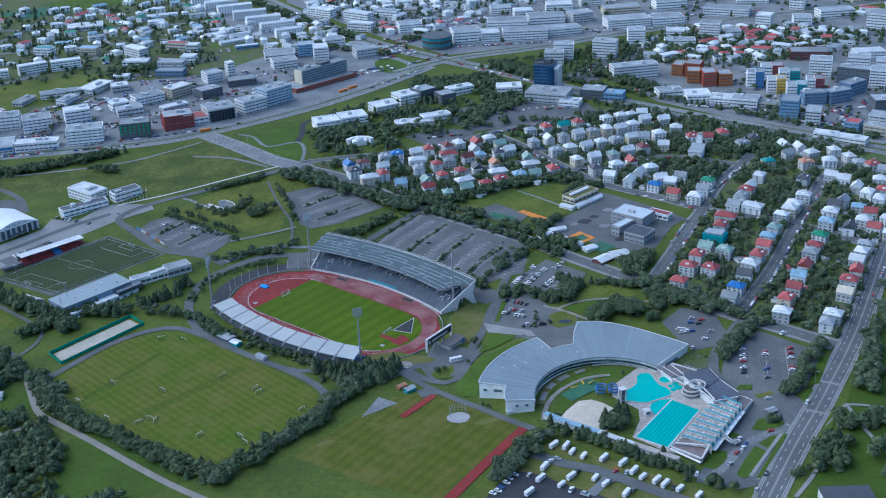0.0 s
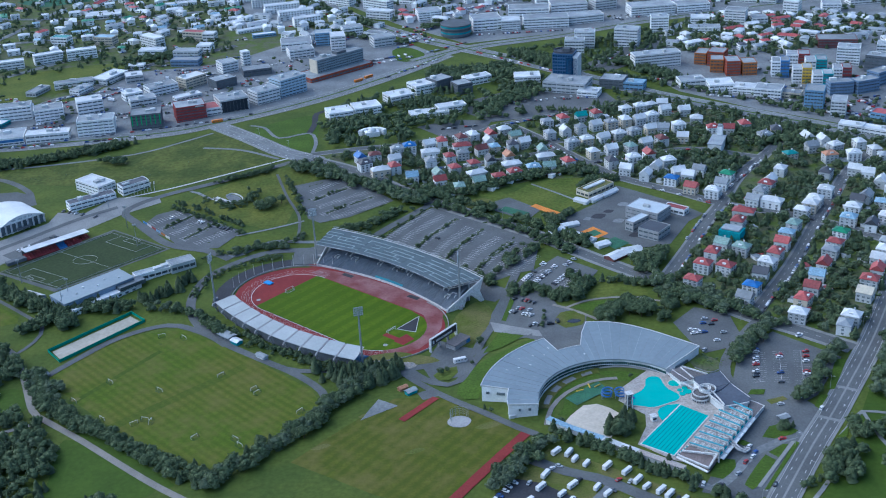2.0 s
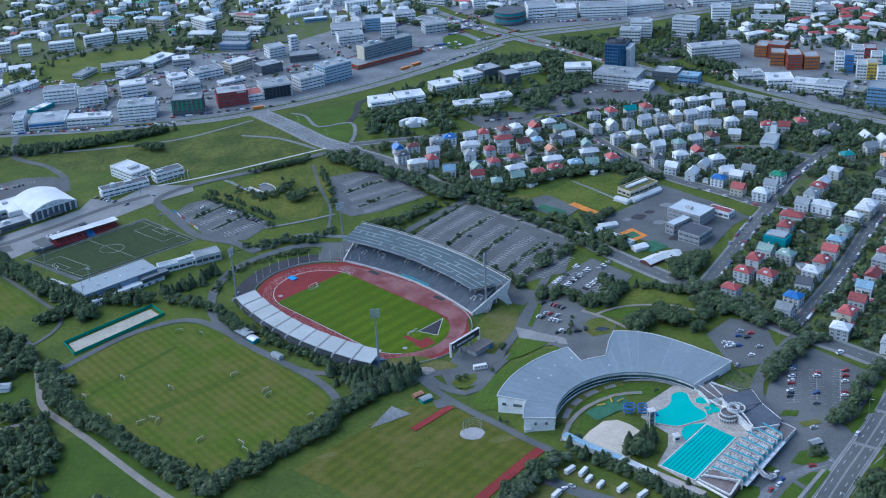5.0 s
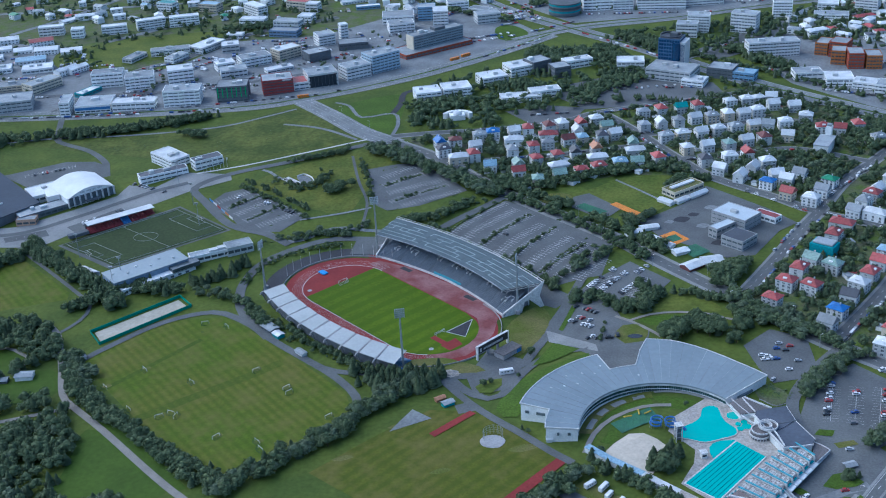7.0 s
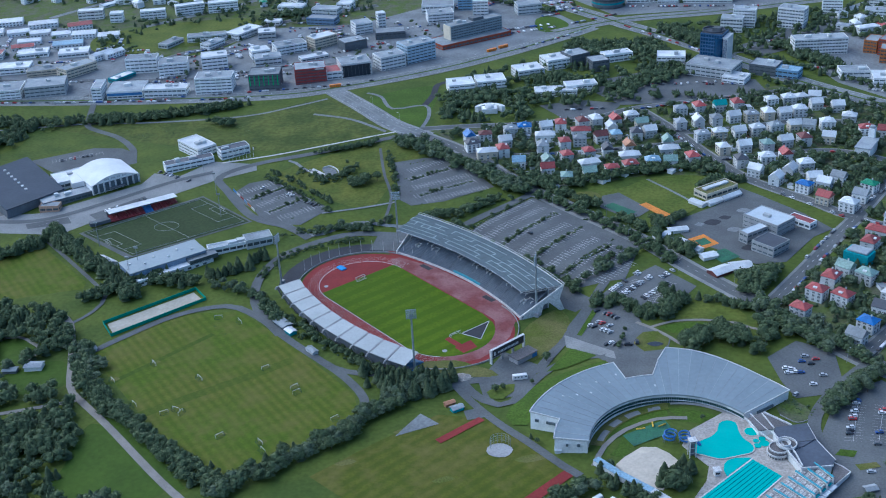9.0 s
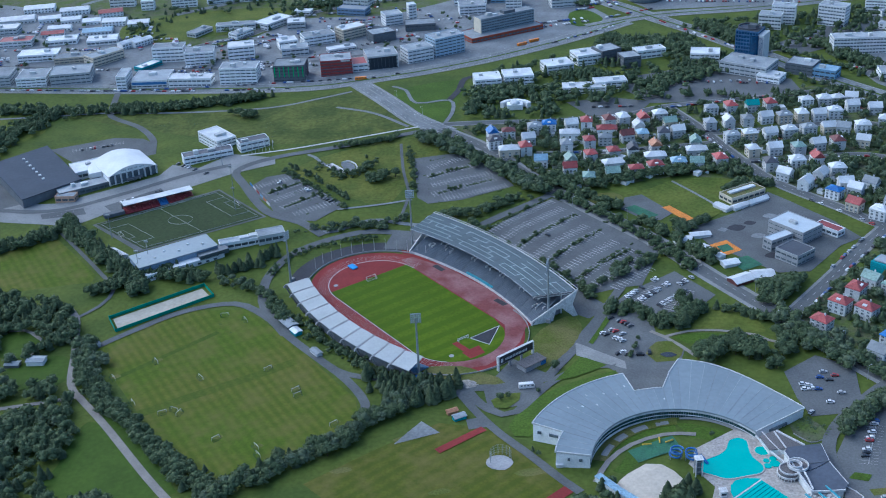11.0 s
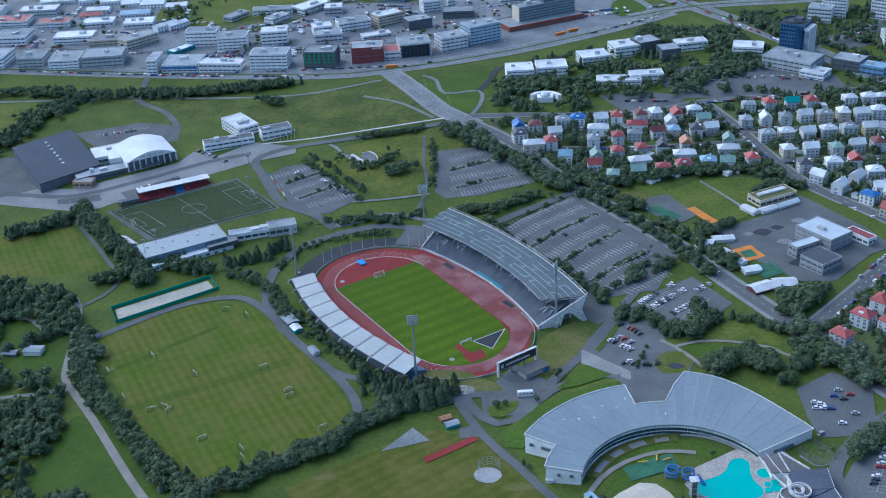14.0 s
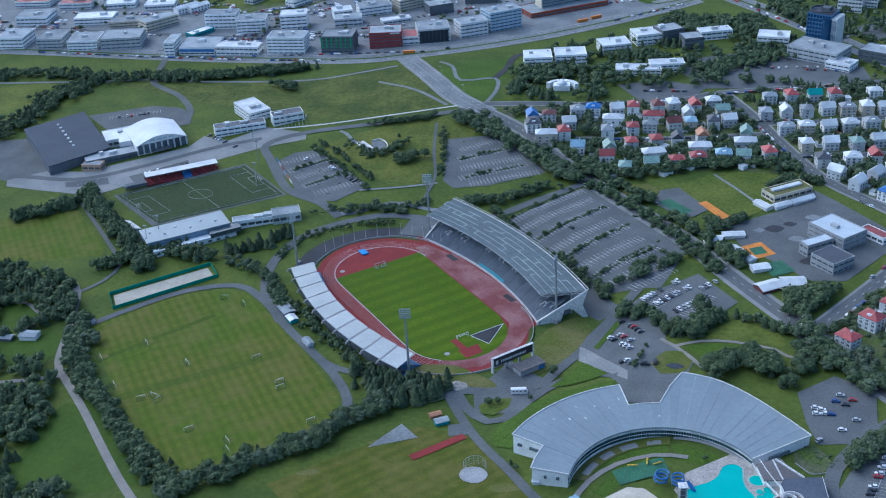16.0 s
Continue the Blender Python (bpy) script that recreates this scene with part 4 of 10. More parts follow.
def build_main_stand():
    s = thing("grandstand", STADIUM, "long curved grandstand with grey seats and zinc roof", "grandstand")
    front = lambda x: 53.0 - 8.5 * (x / 66) ** 2 - (1.2 if x < 0 else 0) * abs(x) / 66
    roof_front = lambda x: 57.0 - 9.5 * (x / 72) ** 2
    roof_back = lambda x: 80.5 - 8.0 * (x / 75) ** 2
    rows, back = 22, 23.0
    cuts = [-66 + 132 * i / 14 for i in range(15)]
    for a, b in zip(cuts, cuts[1:]):
        bm, seats = bmesh.new(), bmesh.new()
        rings = []
        for x in (a + 0.4, b - 0.4):
            ring = [bm.verts.new((x, front(x), 0.2))]
            for r in range(rows):
                z = 1.1 + 12.4 * (r + 1) / rows
                ring += [bm.verts.new((x, front(x) + back * r / rows, z)), bm.verts.new((x, front(x) + back * (r + 1) / rows, z))]
            ring.append(bm.verts.new((x, front(x) + back, 0.2)))
            rings.append(ring)
        for i in range(len(rings[0]) - 1):
            bm.faces.new((rings[0][i], rings[1][i], rings[1][i + 1], rings[0][i + 1]))
        bm.faces.new(rings[0]), bm.faces.new(rings[1][::-1])
        bmesh.ops.recalc_face_normals(bm, faces=list(bm.faces))
        for r in range(rows):
            f0, z = r / rows, 1.6 + 12.4 * (r + 1) / rows
            ring = [(x, front(x) + back * f) for x, f in ((a + 0.9, f0 + 0.012), (b - 0.9, f0 + 0.012), (b - 0.9, f0 + 0.034), (a + 0.9, f0 + 0.034))]
            slab(seats, ring, z - 0.5, z + 0.1)
        stand_block = part("seating_block", bm, seat_base, s)
        tagged(part("seating", seats, seat_grey, stand_block, "tight rows of blue-grey plastic seats"), kind="stuff")
    bm = bmesh.new()
    for x in cuts:
        a, b = Vector((x, front(x), 1.4)), Vector((x, front(x) + back, 13.9))
        beam(bm, a, b, 0.8, 0.3)
        part("aisle_stair", bm, seat_base, s, "narrow aisle stair")
        bm = bmesh.new()
    bm.free()
    for a, b in zip(cuts, cuts[1:]):
        bm = bmesh.new()
        beam(bm, (a, front(a) - 0.2, 0.9), (b, front(b) - 0.2, 0.9), 0.4, 1.9)
        part("front_wall", bm, trim_white, s, "white front parapet")
        bm = bmesh.new()
        ring = [(a, front(a) + back), (b, front(b) + back), (b, front(b) + back + 1), (a, front(a) + back + 1)]
        slab(bm, ring, 0, 16.2)
        part("rear_wall", bm, grey_wall, s, "grey rear wall")
    for k, (x, f) in enumerate(((-56, 0.34), (-48, 0.5), (-41, 0.38), (-18, 0.45), (-2, 0.42), (6, 0.5), (13, 0.42), (36, 0.45), (52, 0.5), (57, 0.3), (61, 0.42))):
        bm = bmesh.new()
        y, z = front(x) + back * f, 1.6 + 12.4 * f
        w = 4.6 if k % 3 else 3.2
        for dx in (-w / 2, w / 2):
            box(bm, x + dx, y + 1, z - 0.6, 0.5, 3.6, 2.0)
        box(bm, x, y + 2.8, z, w + 0.5, 0.5, 1.9)
        part("stair_portal", bm, trim_white, s, "pale concrete stair opening")
    for x0, x1 in ((-12, 12),):
        bm = bmesh.new()
        y = front(0) + back * 0.48
        box(bm, 2, y, 7.0, 9, 3, 1.1)
        box(bm, 2, y + 1.2, 8.0, 8, 0.3, 0.5)
        part("press_box", bm, dark_wall, s, "dark glazed commentary box")
        for k in range(7):
            bm = bmesh.new()
            box(bm, -12 + 4 * k, front(-12 + 4 * k) + 0.6, 1.5, 3.4, 1.6, 1.6, bevel=0.2)
            part("dugout", bm, teal_trim, s, "teal team bench")
    n = 22
    zf, zb = 15.5, 18.6
    fx = lambda k: -72 + 130.5 * k / n
    bx = lambda k: -77.5 + 151.5 * k / n

    def on(k, g, up=0.0):
        """A spot on the roof: k panels along, g of the way back."""
        p, q = Vector((fx(k), roof_front(fx(k)), zf)), Vector((bx(k), roof_back(bx(k)), zb))
        return p.lerp(q, g) + Vector((0, 0, up))
    rnd = random.Random(4)
    light = mat("rooflight_sheet", (0.42, 0.50, 0.50), rough=0.4)
    for k in range(n):
        bm = bmesh.new()
        hi = [bm.verts.new(v) for v in (on(k + 0.02, 0), on(k + 0.98, 0), on(k + 0.98, 1), on(k + 0.02, 1))]
        lo = [bm.verts.new(v.co - Vector((0, 0, 0.4))) for v in hi]
        bm.faces.new(hi), bm.faces.new(lo[::-1])
        for i in range(4):
            bm.faces.new((lo[i], lo[(i + 1) % 4], hi[(i + 1) % 4], hi[i]))
        bmesh.ops.recalc_face_normals(bm, faces=list(bm.faces))
        panel = part("roof_panel", bm, stand_roof, s, "blue-grey profiled roof sheet")
        for f in (0.16, 0.32, 0.48, 0.64, 0.80):
            if rnd.random() < 0.82:
                bm = bmesh.new()
                beam(bm, on(k, f, 0.1), on(k + 1, f, 0.1), 0.14, 0.42)
                part("rooflight", bm, light, panel, "pale translucent roof strip")
        for f in rnd.sample((0.16, 0.32, 0.48, 0.64), 1):
            bm = bmesh.new()
            beam(bm, on(k, f, 0.1), on(k, f + 0.16, 0.1), 0.42, 0.14)
            part("rooflight", bm, light, panel, "pale translucent roof strip")
        bm = bmesh.new()
        beam(bm, on(k, 0, -0.1), on(k + 1, 0, -0.1), 0.5, 0.5)
        part("gutter", bm, felt_roof, s)
        bm = bmesh.new()
        beam(bm, on(k, 1, 0.1), on(k + 1, 1, 0.1), 0.5, 0.6)
        beam(bm, on(k + 1, 1), on(k + 1, 1.06, 0.5), 0.2)
        beam(bm, on(k, 1.06, 0.5), on(k + 1, 1.06, 0.5), 0.22)
        part("roof_edge", bm, trim_white, s, "white steel roof edge")
        if k % 2 == 0:
            bm = bmesh.new()
            beam(bm, on(k, 0.02, -0.9), on(k, 0.98, -1.2), 0.4, 0.9)
            p = on(k, 0.9, -1)
            beam(bm, (p.x, p.y - 1, 0), p, 0.5, 0.6)
            part("roof_frame", bm, trim_white, s, "white raking steel frame")
    for x, lean, k in ((-67, -8, 0), (65, 8.5, n)):
        bm = bmesh.new()
        f0, y1 = front(x), front(x) + back
        e = on(k, 1)
        prof = [(f0 - 1, 0), (f0 - 0.8, 2.4), (y1, 15.2), (e.y + 1.2, zb + 0.2), (e.y - 2.0, 9), (e.y + 1.5, 0), (e.y - 1.5, 0), (y1 - 4, 7.8), (y1 - 8, 7.2), (y1 - 10, 0)]
        sx = lambda y: x + lean * (y - f0) / (e.y - f0)
        va = [bm.verts.new((sx(y), y, z)) for y, z in prof]
        vb = [bm.verts.new((sx(y) + 0.9, y, z)) for y, z in prof]
        bm.faces.new(va), bm.faces.new(vb[::-1])
        for i in range(len(prof)):
            bm.faces.new((va[i], vb[i], vb[(i + 1) % len(prof)], va[(i + 1) % len(prof)]))
        bmesh.ops.recalc_face_normals(bm, faces=list(bm.faces))
        bmesh.ops.triangulate(bm, faces=[f for f in bm.faces if len(f.verts) > 4])
        part("end_frame", bm, trim_white, s, "white end wall with leaning leg")
        bm = bmesh.new()
        for j in range(8):
            a, b = on(k, j / 8, -0.4), on(k, (j + 1) / 8, -0.4)
            beam(bm, a - Vector((0, 0, 1.6 if j else 0.2)), b - Vector((0, 0, 1.6)), 0.22)
            beam(bm, a, b - Vector((0, 0, 1.6)), 0.2)
            beam(bm, b, b - Vector((0, 0, 1.6)), 0.2)
            beam(bm, a, b, 0.25)
        part("end_truss", bm, trim_white, s)


build_main_stand()


def build_near_stand():
    s = thing("covered_terrace", STADIUM, "curved terrace under ten pale canopy panels", "grandstand")
    # outline by two flat arcs
    f_y = lambda x: -48.3 + 9.8 * ((x + 4) / 66) ** 2
    b_y = lambda x: -62.6 + 10.5 * ((x + 4) / 73) ** 2
    for i in range(10):
        xb0, xb1 = -71 + 14.1 * i, -71 + 14.1 * (i + 1)
        xf0, xf1 = -67 + 13.1 * i, -67 + 13.1 * (i + 1)
        g = 0.8
        p = [(xf0 + g, f_y(xf0), 9.6), (xf1 - g, f_y(xf1), 9.6), (xb1 - g, b_y(xb1), 8.2), (xb0 + g, b_y(xb0), 8.2)]
        bm = bmesh.new()
        hi = [bm.verts.new(q) for q in p]
        lo = [bm.verts.new((q[0], q[1], q[2] - 0.5)) for q in p]
        bm.faces.new(hi), bm.faces.new(lo[::-1])
        for k in range(4):
            bm.faces.new((lo[k], lo[(k + 1) % 4], hi[(k + 1) % 4], hi[k]))
        bmesh.ops.recalc_face_normals(bm, faces=list(bm.faces))
        panel = part("canopy_panel", bm, canopy_white, s, "pale white canopy sheet")
        bm = bmesh.new()
        beam(bm, (xf0, f_y(xf0) - 0.5, 9.2), (xb0, b_y(xb0) - 1.5, 7.6), 0.9, 0.5)
        beam(bm, (xb0, b_y(xb0) - 1.5, 7.6), (xb0, b_y(xb0) + 1.5, 0), 0.6, 0.8)
        beam(bm, (xb0, b_y(xb0) - 1.5, 7.6), (xb0, b_y(xb0) - 2.6, 6.0), 0.8, 0.8)
        part("canopy_frame", bm, concrete, s, "pale steel canopy frame")
        bm = bmesh.new()
        stairs(bm, xf0, xf1, -44.5, -1.25, 1.0, 0.45, 10, lambda x: f_y(x) + 48.3)
        part("seating_block", bm, mat("terrace_blue", (0.10, 0.20, 0.34), (0.16, 0.20, 0.25), scale=0.3, fine=1.5), s, "stepped terrace with blue seats")
        bm = bmesh.new()
        ring = [(xb0, b_y(xb0) + 2.0), (xb1, b_y(xb1) + 2.0), (xb1, b_y(xb1) + 2.6), (xb0, b_y(xb0) + 2.6)]
        slab(bm, ring, 0, 6.6)
        part("rear_wall", bm, dark_wall, s)
    bm = bmesh.new()
    x = 64
    va = [(x, f_y(x), 9.5), (x + 5, b_y(x + 5), 8.0), (x + 5, b_y(x + 5) + 1.5, 0), (x, f_y(x) - 1, 0)]
    beam(bm, va[0], va[1], 0.5, 0.6), beam(bm, va[1], va[2], 0.6, 1.0)
    part("end_frame", bm, trim_white, s)
    bm = bmesh.new()
    slab(bm, [(62, -48), (71, -45), (72, -48), (64, -52)], 0, 2.6)
    part("end_wall", bm, blue_wall, s, "blue painted end wall")


build_near_stand()


def build_mast(x, y, tall, face):
    m = thing("floodlight_mast", STADIUM @ pose(x, y, 0, 0, 0, face), "tall pale steel floodlight mast at the stadium", "floodlight", "stadium floodlights")
    bm = bmesh.new()
    pole(bm, 0, 0, 0, 0.85, 0.45, tall - 2, 10)
    part("pole", bm, steel, m)
    bm = bmesh.new()
    for k in range(5):
        beam(bm, (-3.0, 0, tall - 5 + 1.35 * k), (3.0, 0, tall - 5 + 1.35 * k), 0.22)
    for k in (-3, -1, 1, 3):
        beam(bm, (k, 0.1, tall - 5.4), (k, 0.1, tall + 0.8), 0.2)
    part("head_frame", bm, steel, m)
    bm = bmesh.new()
    for i in range(6):
        for j in range(5):
            box(bm, -2.6 + 1.05 * i, -0.45, tall - 5.2 + 1.3 * j, 0.78, 0.5, 0.85, bevel=0.1)
    part("lamp_bank", bm, mat("lamp_glass", (0.42, 0.48, 0.52), rough=0.25), m, "bank of unlit floodlights")["kind"] = "stuff"
    bm = bmesh.new()
    box(bm, 2.2, 0.5, 0, 2.8, 2.8, 2.6, bevel=0.1)
    part("switch_box", bm, concrete, m)


for x, y, tall, face in ((68, -44, 42, 237), (67.5, 56, 42, 310), (-84, -44, 38, 118), (-77, 52, 42, 56)):
    build_mast(x, y, tall, face)


def build_scoreboard():
    s = thing("scoreboard", STADIUM @ pose(92.5, 9, 0, 0, 0, 92), "long dark advertising board on white legs", "scoreboard")
    bm = bmesh.new()
    box(bm, 0, 0, 4.2, 27, 1.2, 5.2, bevel=0.1)
    part("board", bm, mat("board_black", (0.035, 0.037, 0.042), (0.028, 0.030, 0.034), rough=0.5), s, "dark board face")
    bm = bmesh.new()
    box(bm, 0, 0, 9.4, 28, 1.5, 0.4)
    for x in (-13.6, 13.6):
        box(bm, x, 0, 0, 0.9, 1.7, 9.4)
    part("surround", bm, trim_white, s, "white frame")
    bm = bmesh.new()
    rnd = random.Random(3)
    for k in range(15):
        box(bm, -8 + 1.15 * k, -0.66, 5.6, 0.75, 0.1, 1.5)
    box(bm, -11, -0.66, 5.2, 1.6, 0.1, 2.4)
    part("lettering", bm, trim_white, s, "white lettering bars")["kind"] = "stuff"
    for x in (-4.5, 4.5):
        bm = bmesh.new()
        box(bm, x, 0, 0, 1.4, 1, 4.2)
        part("leg", bm, concrete, s)
    k = thing("kiosk", STADIUM @ pose(101, 14, 0, 0, 0, 92), "low grey kiosk behind the board", "kiosk")
    bm = bmesh.new()
    box(bm, 0, 0, 0, 16, 8, 3.6, bevel=0.05)
    part("wall", bm, concrete, k)
    bm = bmesh.new()
    box(bm, 0, 0, 3.6, 16.8, 8.8, 0.4)
    part("roof", bm, mat("brown_grey_felt", (0.165, 0.155, 0.155)), k)
    bm = bmesh.new()
    box(bm, 6, -4.05, 0.4, 4, 0.2, 2.6)
    part("shutter", bm, blue_wall, k, "blue shutter")


build_scoreboard()


def build_flag_row():
    for k in range(12):
        a = math.radians(100 + 9.5 * k)
        x, y = -46.5 + 49 * math.cos(a), 49 * math.sin(a)
        f = thing("flagpole", STADIUM @ pose(x, y, 0), "slim white flagpole without a flag", "flagpole", "flagpoles round the bend")
        bm = bmesh.new()
        pole(bm, 0, 0, 0, 0.16, 0.09, 9, 6)
        part("pole", bm, trim_white, f)


build_flag_row()
flat_bank = band(47.5, 60, 45, 0.10, "bank_road", dark_asphalt, None, "", a0=30, a1=52)
flat_bank.matrix_world = STADIUM
tagged(flat_bank, "dark tarmac apron round the stadium bend", "pavement", "", "structure")


# ---- small open-air stage in the park ----
patch("stage_terrace", [(-227, 988), (-223, 993), (-204, 978), (-207, 970)], 0.46, mat("pale_concrete", (0.55, 0.55, 0.53)), "pale paved terrace of the small stage", "pavement")
patch("stage_floor", closed_line([(-215, 991), (-210, 995), (-203, 990), (-200, 982), (-203, 975)], 2), 0.42, old_asphalt, "grey half-round stage floor", "pavement")


def build_stage():
    g = thing("stage_wall", pose(0, 0, height(-205, 985)), "low curved white wall round the park stage", "wall", "", "structure")
    bm = bmesh.new()
    ribbon(bm, smooth_line([(-215, 993), (-210, 997), (-202, 991), (-198.5, 982), (-202, 973)], 1.5), 0.6, 0.0, 1.6)
    part("wall", bm, trim_white, g)
    for k in range(4):
        bm = bmesh.new()
        ribbon(bm, [(-226 + 1.1 * k, 989.5 - 1.2 * k), (-206 + 0.4 * k, 974 - 0.6 * k)], 0.5, 0.6, 0.45)
        part("step", bm, concrete, g)
    for k in range(8):
        q = Vector((-304, 1008)).lerp(Vector((-285, 1017)), k / 7)
        f = thing("flagpole", at(q.x, q.y), "slim white flagpole beside the offices", "flagpole", "office flagpoles")
        bm = bmesh.new()
        pole(bm, 0, 0, 0, 0.16, 0.1, 9, 6)
        part("pole", bm, trim_white, f)
        bm = bmesh.new()
        box(bm, 0.5, 0, 6.6, 0.9, 0.12, 2.2)
        part("flag", bm, trim_white, f, "limp white flag")


build_stage()


# ---- swimming hall and pools ----
HC = (88.7, 633.1)


def polar(a, r):
    return (HC[0] + r * math.cos(math.radians(a)), HC[1] + r * math.sin(math.radians(a)))


hall_glass = mat("green_glass", (0.035, 0.085, 0.085), (0.025, 0.06, 0.06), rough=0.15, bump=0.0, vary=0.3)


def build_swimming_hall():
    z0 = height(*polar(100, 65))
    s = thing("swimming_hall", pose(0, 0, z0), "crescent swimming hall with a ribbed zinc roof", "sports hall")
    spans = []
    bend = ((44.5, 80.6), (51, 80.4), (60, 81.2), (70.5, 84.4), (79, 88.0), (86.5, 91.0), (97, 92.5), (105, 65.2), (118.9, 65.2), (119.1, 82.3), (168.4, 82.3), (168.6, 65.0), (184.5, 65.0))

    def edge(a):
        """How far out the roof reaches on a heading."""
        for (p0, r0), (p1, r1) in zip(bend, bend[1:]):
            if a <= p1:
                return r0 + (r1 - r0) * (a - p0) / (p1 - p0)
        return bend[-1][1]
    for a0, a1 in ((44.5, 97), (97, 105), (105, 119), (119, 168.5), (168.5, 184.5)):
        n = max(1, round((a1 - a0) / 4.6))
        for i in range(n):
            spans.append((a0 + (a1 - a0) * i / n, a0 + (a1 - a0) * (i + 1) / n))
    rin = 46.6
    rise = lambda r: 6.6 + 1.5 * (r - rin) / 42
    for a0, a1 in spans:
        e0, e1 = edge(a0 + 0.12), edge(a1 - 0.12)
        bm = bmesh.new()
        q = [(a0, rin), (a1, rin), (a1, e1), (a0, e0)]
        hi = [bm.verts.new((*polar(a, r), rise(r) + (0.5 if k > 1 else 0.0))) for k, (a, r) in enumerate(q)]
        lo = [bm.verts.new((v.co.x, v.co.y, v.co.z - 0.8)) for v in hi]
        bm.faces.new(hi), bm.faces.new(lo[::-1])
        for k in range(4):
            bm.faces.new((lo[k], lo[(k + 1) % 4], hi[(k + 1) % 4], hi[k]))
        bmesh.ops.recalc_face_normals(bm, faces=list(bm.faces))
        part("roof_panel", bm, metal_roof, s, "blue-grey standing-seam roof sheet")
        bm = bmesh.new()
        beam(bm, (*polar(a0, rin), rise(rin) + 0.06), (*polar(a0, e0), rise(e0) + 0.56), 0.24, 0.12)
        part("roof_seam", bm, grey_roof, s)
        bm = bmesh.new()
        slab(bm, [polar(a0, rin + 0.6), polar(a1, rin + 0.6), polar(a1, e1 - 0.5), polar(a0, e0 - 0.5)], -3, [rise(rin) - 0.7, rise(rin) - 0.7, rise(e1) - 0.4, rise(e0) - 0.4])
        part("wall", bm, white_wall, s)
        bm = bmesh.new()
        beam(bm, (*polar(a0, e0), rise(e0) + 0.4), (*polar(a1, e1), rise(e1) + 0.4), 0.5, 0.9)
        part("eave", bm, trim_white, s, "white roof edge")
        bm = bmesh.new()
        for k in range(3):
            b0, b1 = a0 + (a1 - a0) * (k + 0.08) / 3, a0 + (a1 - a0) * (k + 0.92) / 3
            slab(bm, [polar(b0, rin + 0.3), polar(b1, rin + 0.3), polar(b1, rin + 0.8), polar(b0, rin + 0.8)], 0.8, 4.6)
        win = part("window", bm, hall_glass, s, "dark green glazed bay")
        bm = bmesh.new()
        slab(bm, [polar(a0, rin), polar(a1, rin), polar(a1, rin + 0.9), polar(a0, rin + 0.9)], 4.7, 5.8)
        part("lintel", bm, grey_wall, s, "grey fascia over the glazing")
        bm = bmesh.new()
        slab(bm, [polar(a0, rin), polar(a1, rin), polar(a1, rin + 0.9), polar(a0, rin + 0.9)], 2.5, 2.8)
        part("transom", bm, grey_wall, win)
    for a, r0, r1 in ((44.5, rin, 80.6), (184.5, rin, 65.0), (168.5, 65.0, 82.3), (119, 65.2, 82.3)):
        bm = bmesh.new()
        beam(bm, (*polar(a, r0), rise(r0)), (*polar(a, r1), rise(r1) + 0.4), 0.5, 0.9)
        part("verge", bm, trim_white, s, "white roof verge")
    for a, r, w in ((168.9, 70, 5), (168.9, 78, 2), (184.9, 52, 1.6), (184.9, 58, 1.2), (44.1, 62, 12)):
        bm = bmesh.new()
        x, y = polar(a, r)
        box(bm, x, y, 2.9, w, 0.8, 1.4, turn=a)
        part("window", bm, glass, s)
    for k, (a, r) in enumerate(((152, 73), (147, 68), (140, 74), (141, 64), (133, 70), (128, 66), (122, 71), (106, 55))):
        bm = bmesh.new()
        x, y = polar(a, r)
        box(bm, x, y, rise(r), 1.5, 0.8, 0.6, turn=a, bevel=0.1)
        part("roof_vent", bm, grey_wall, s, "small white roof vent")


build_swimming_hall()


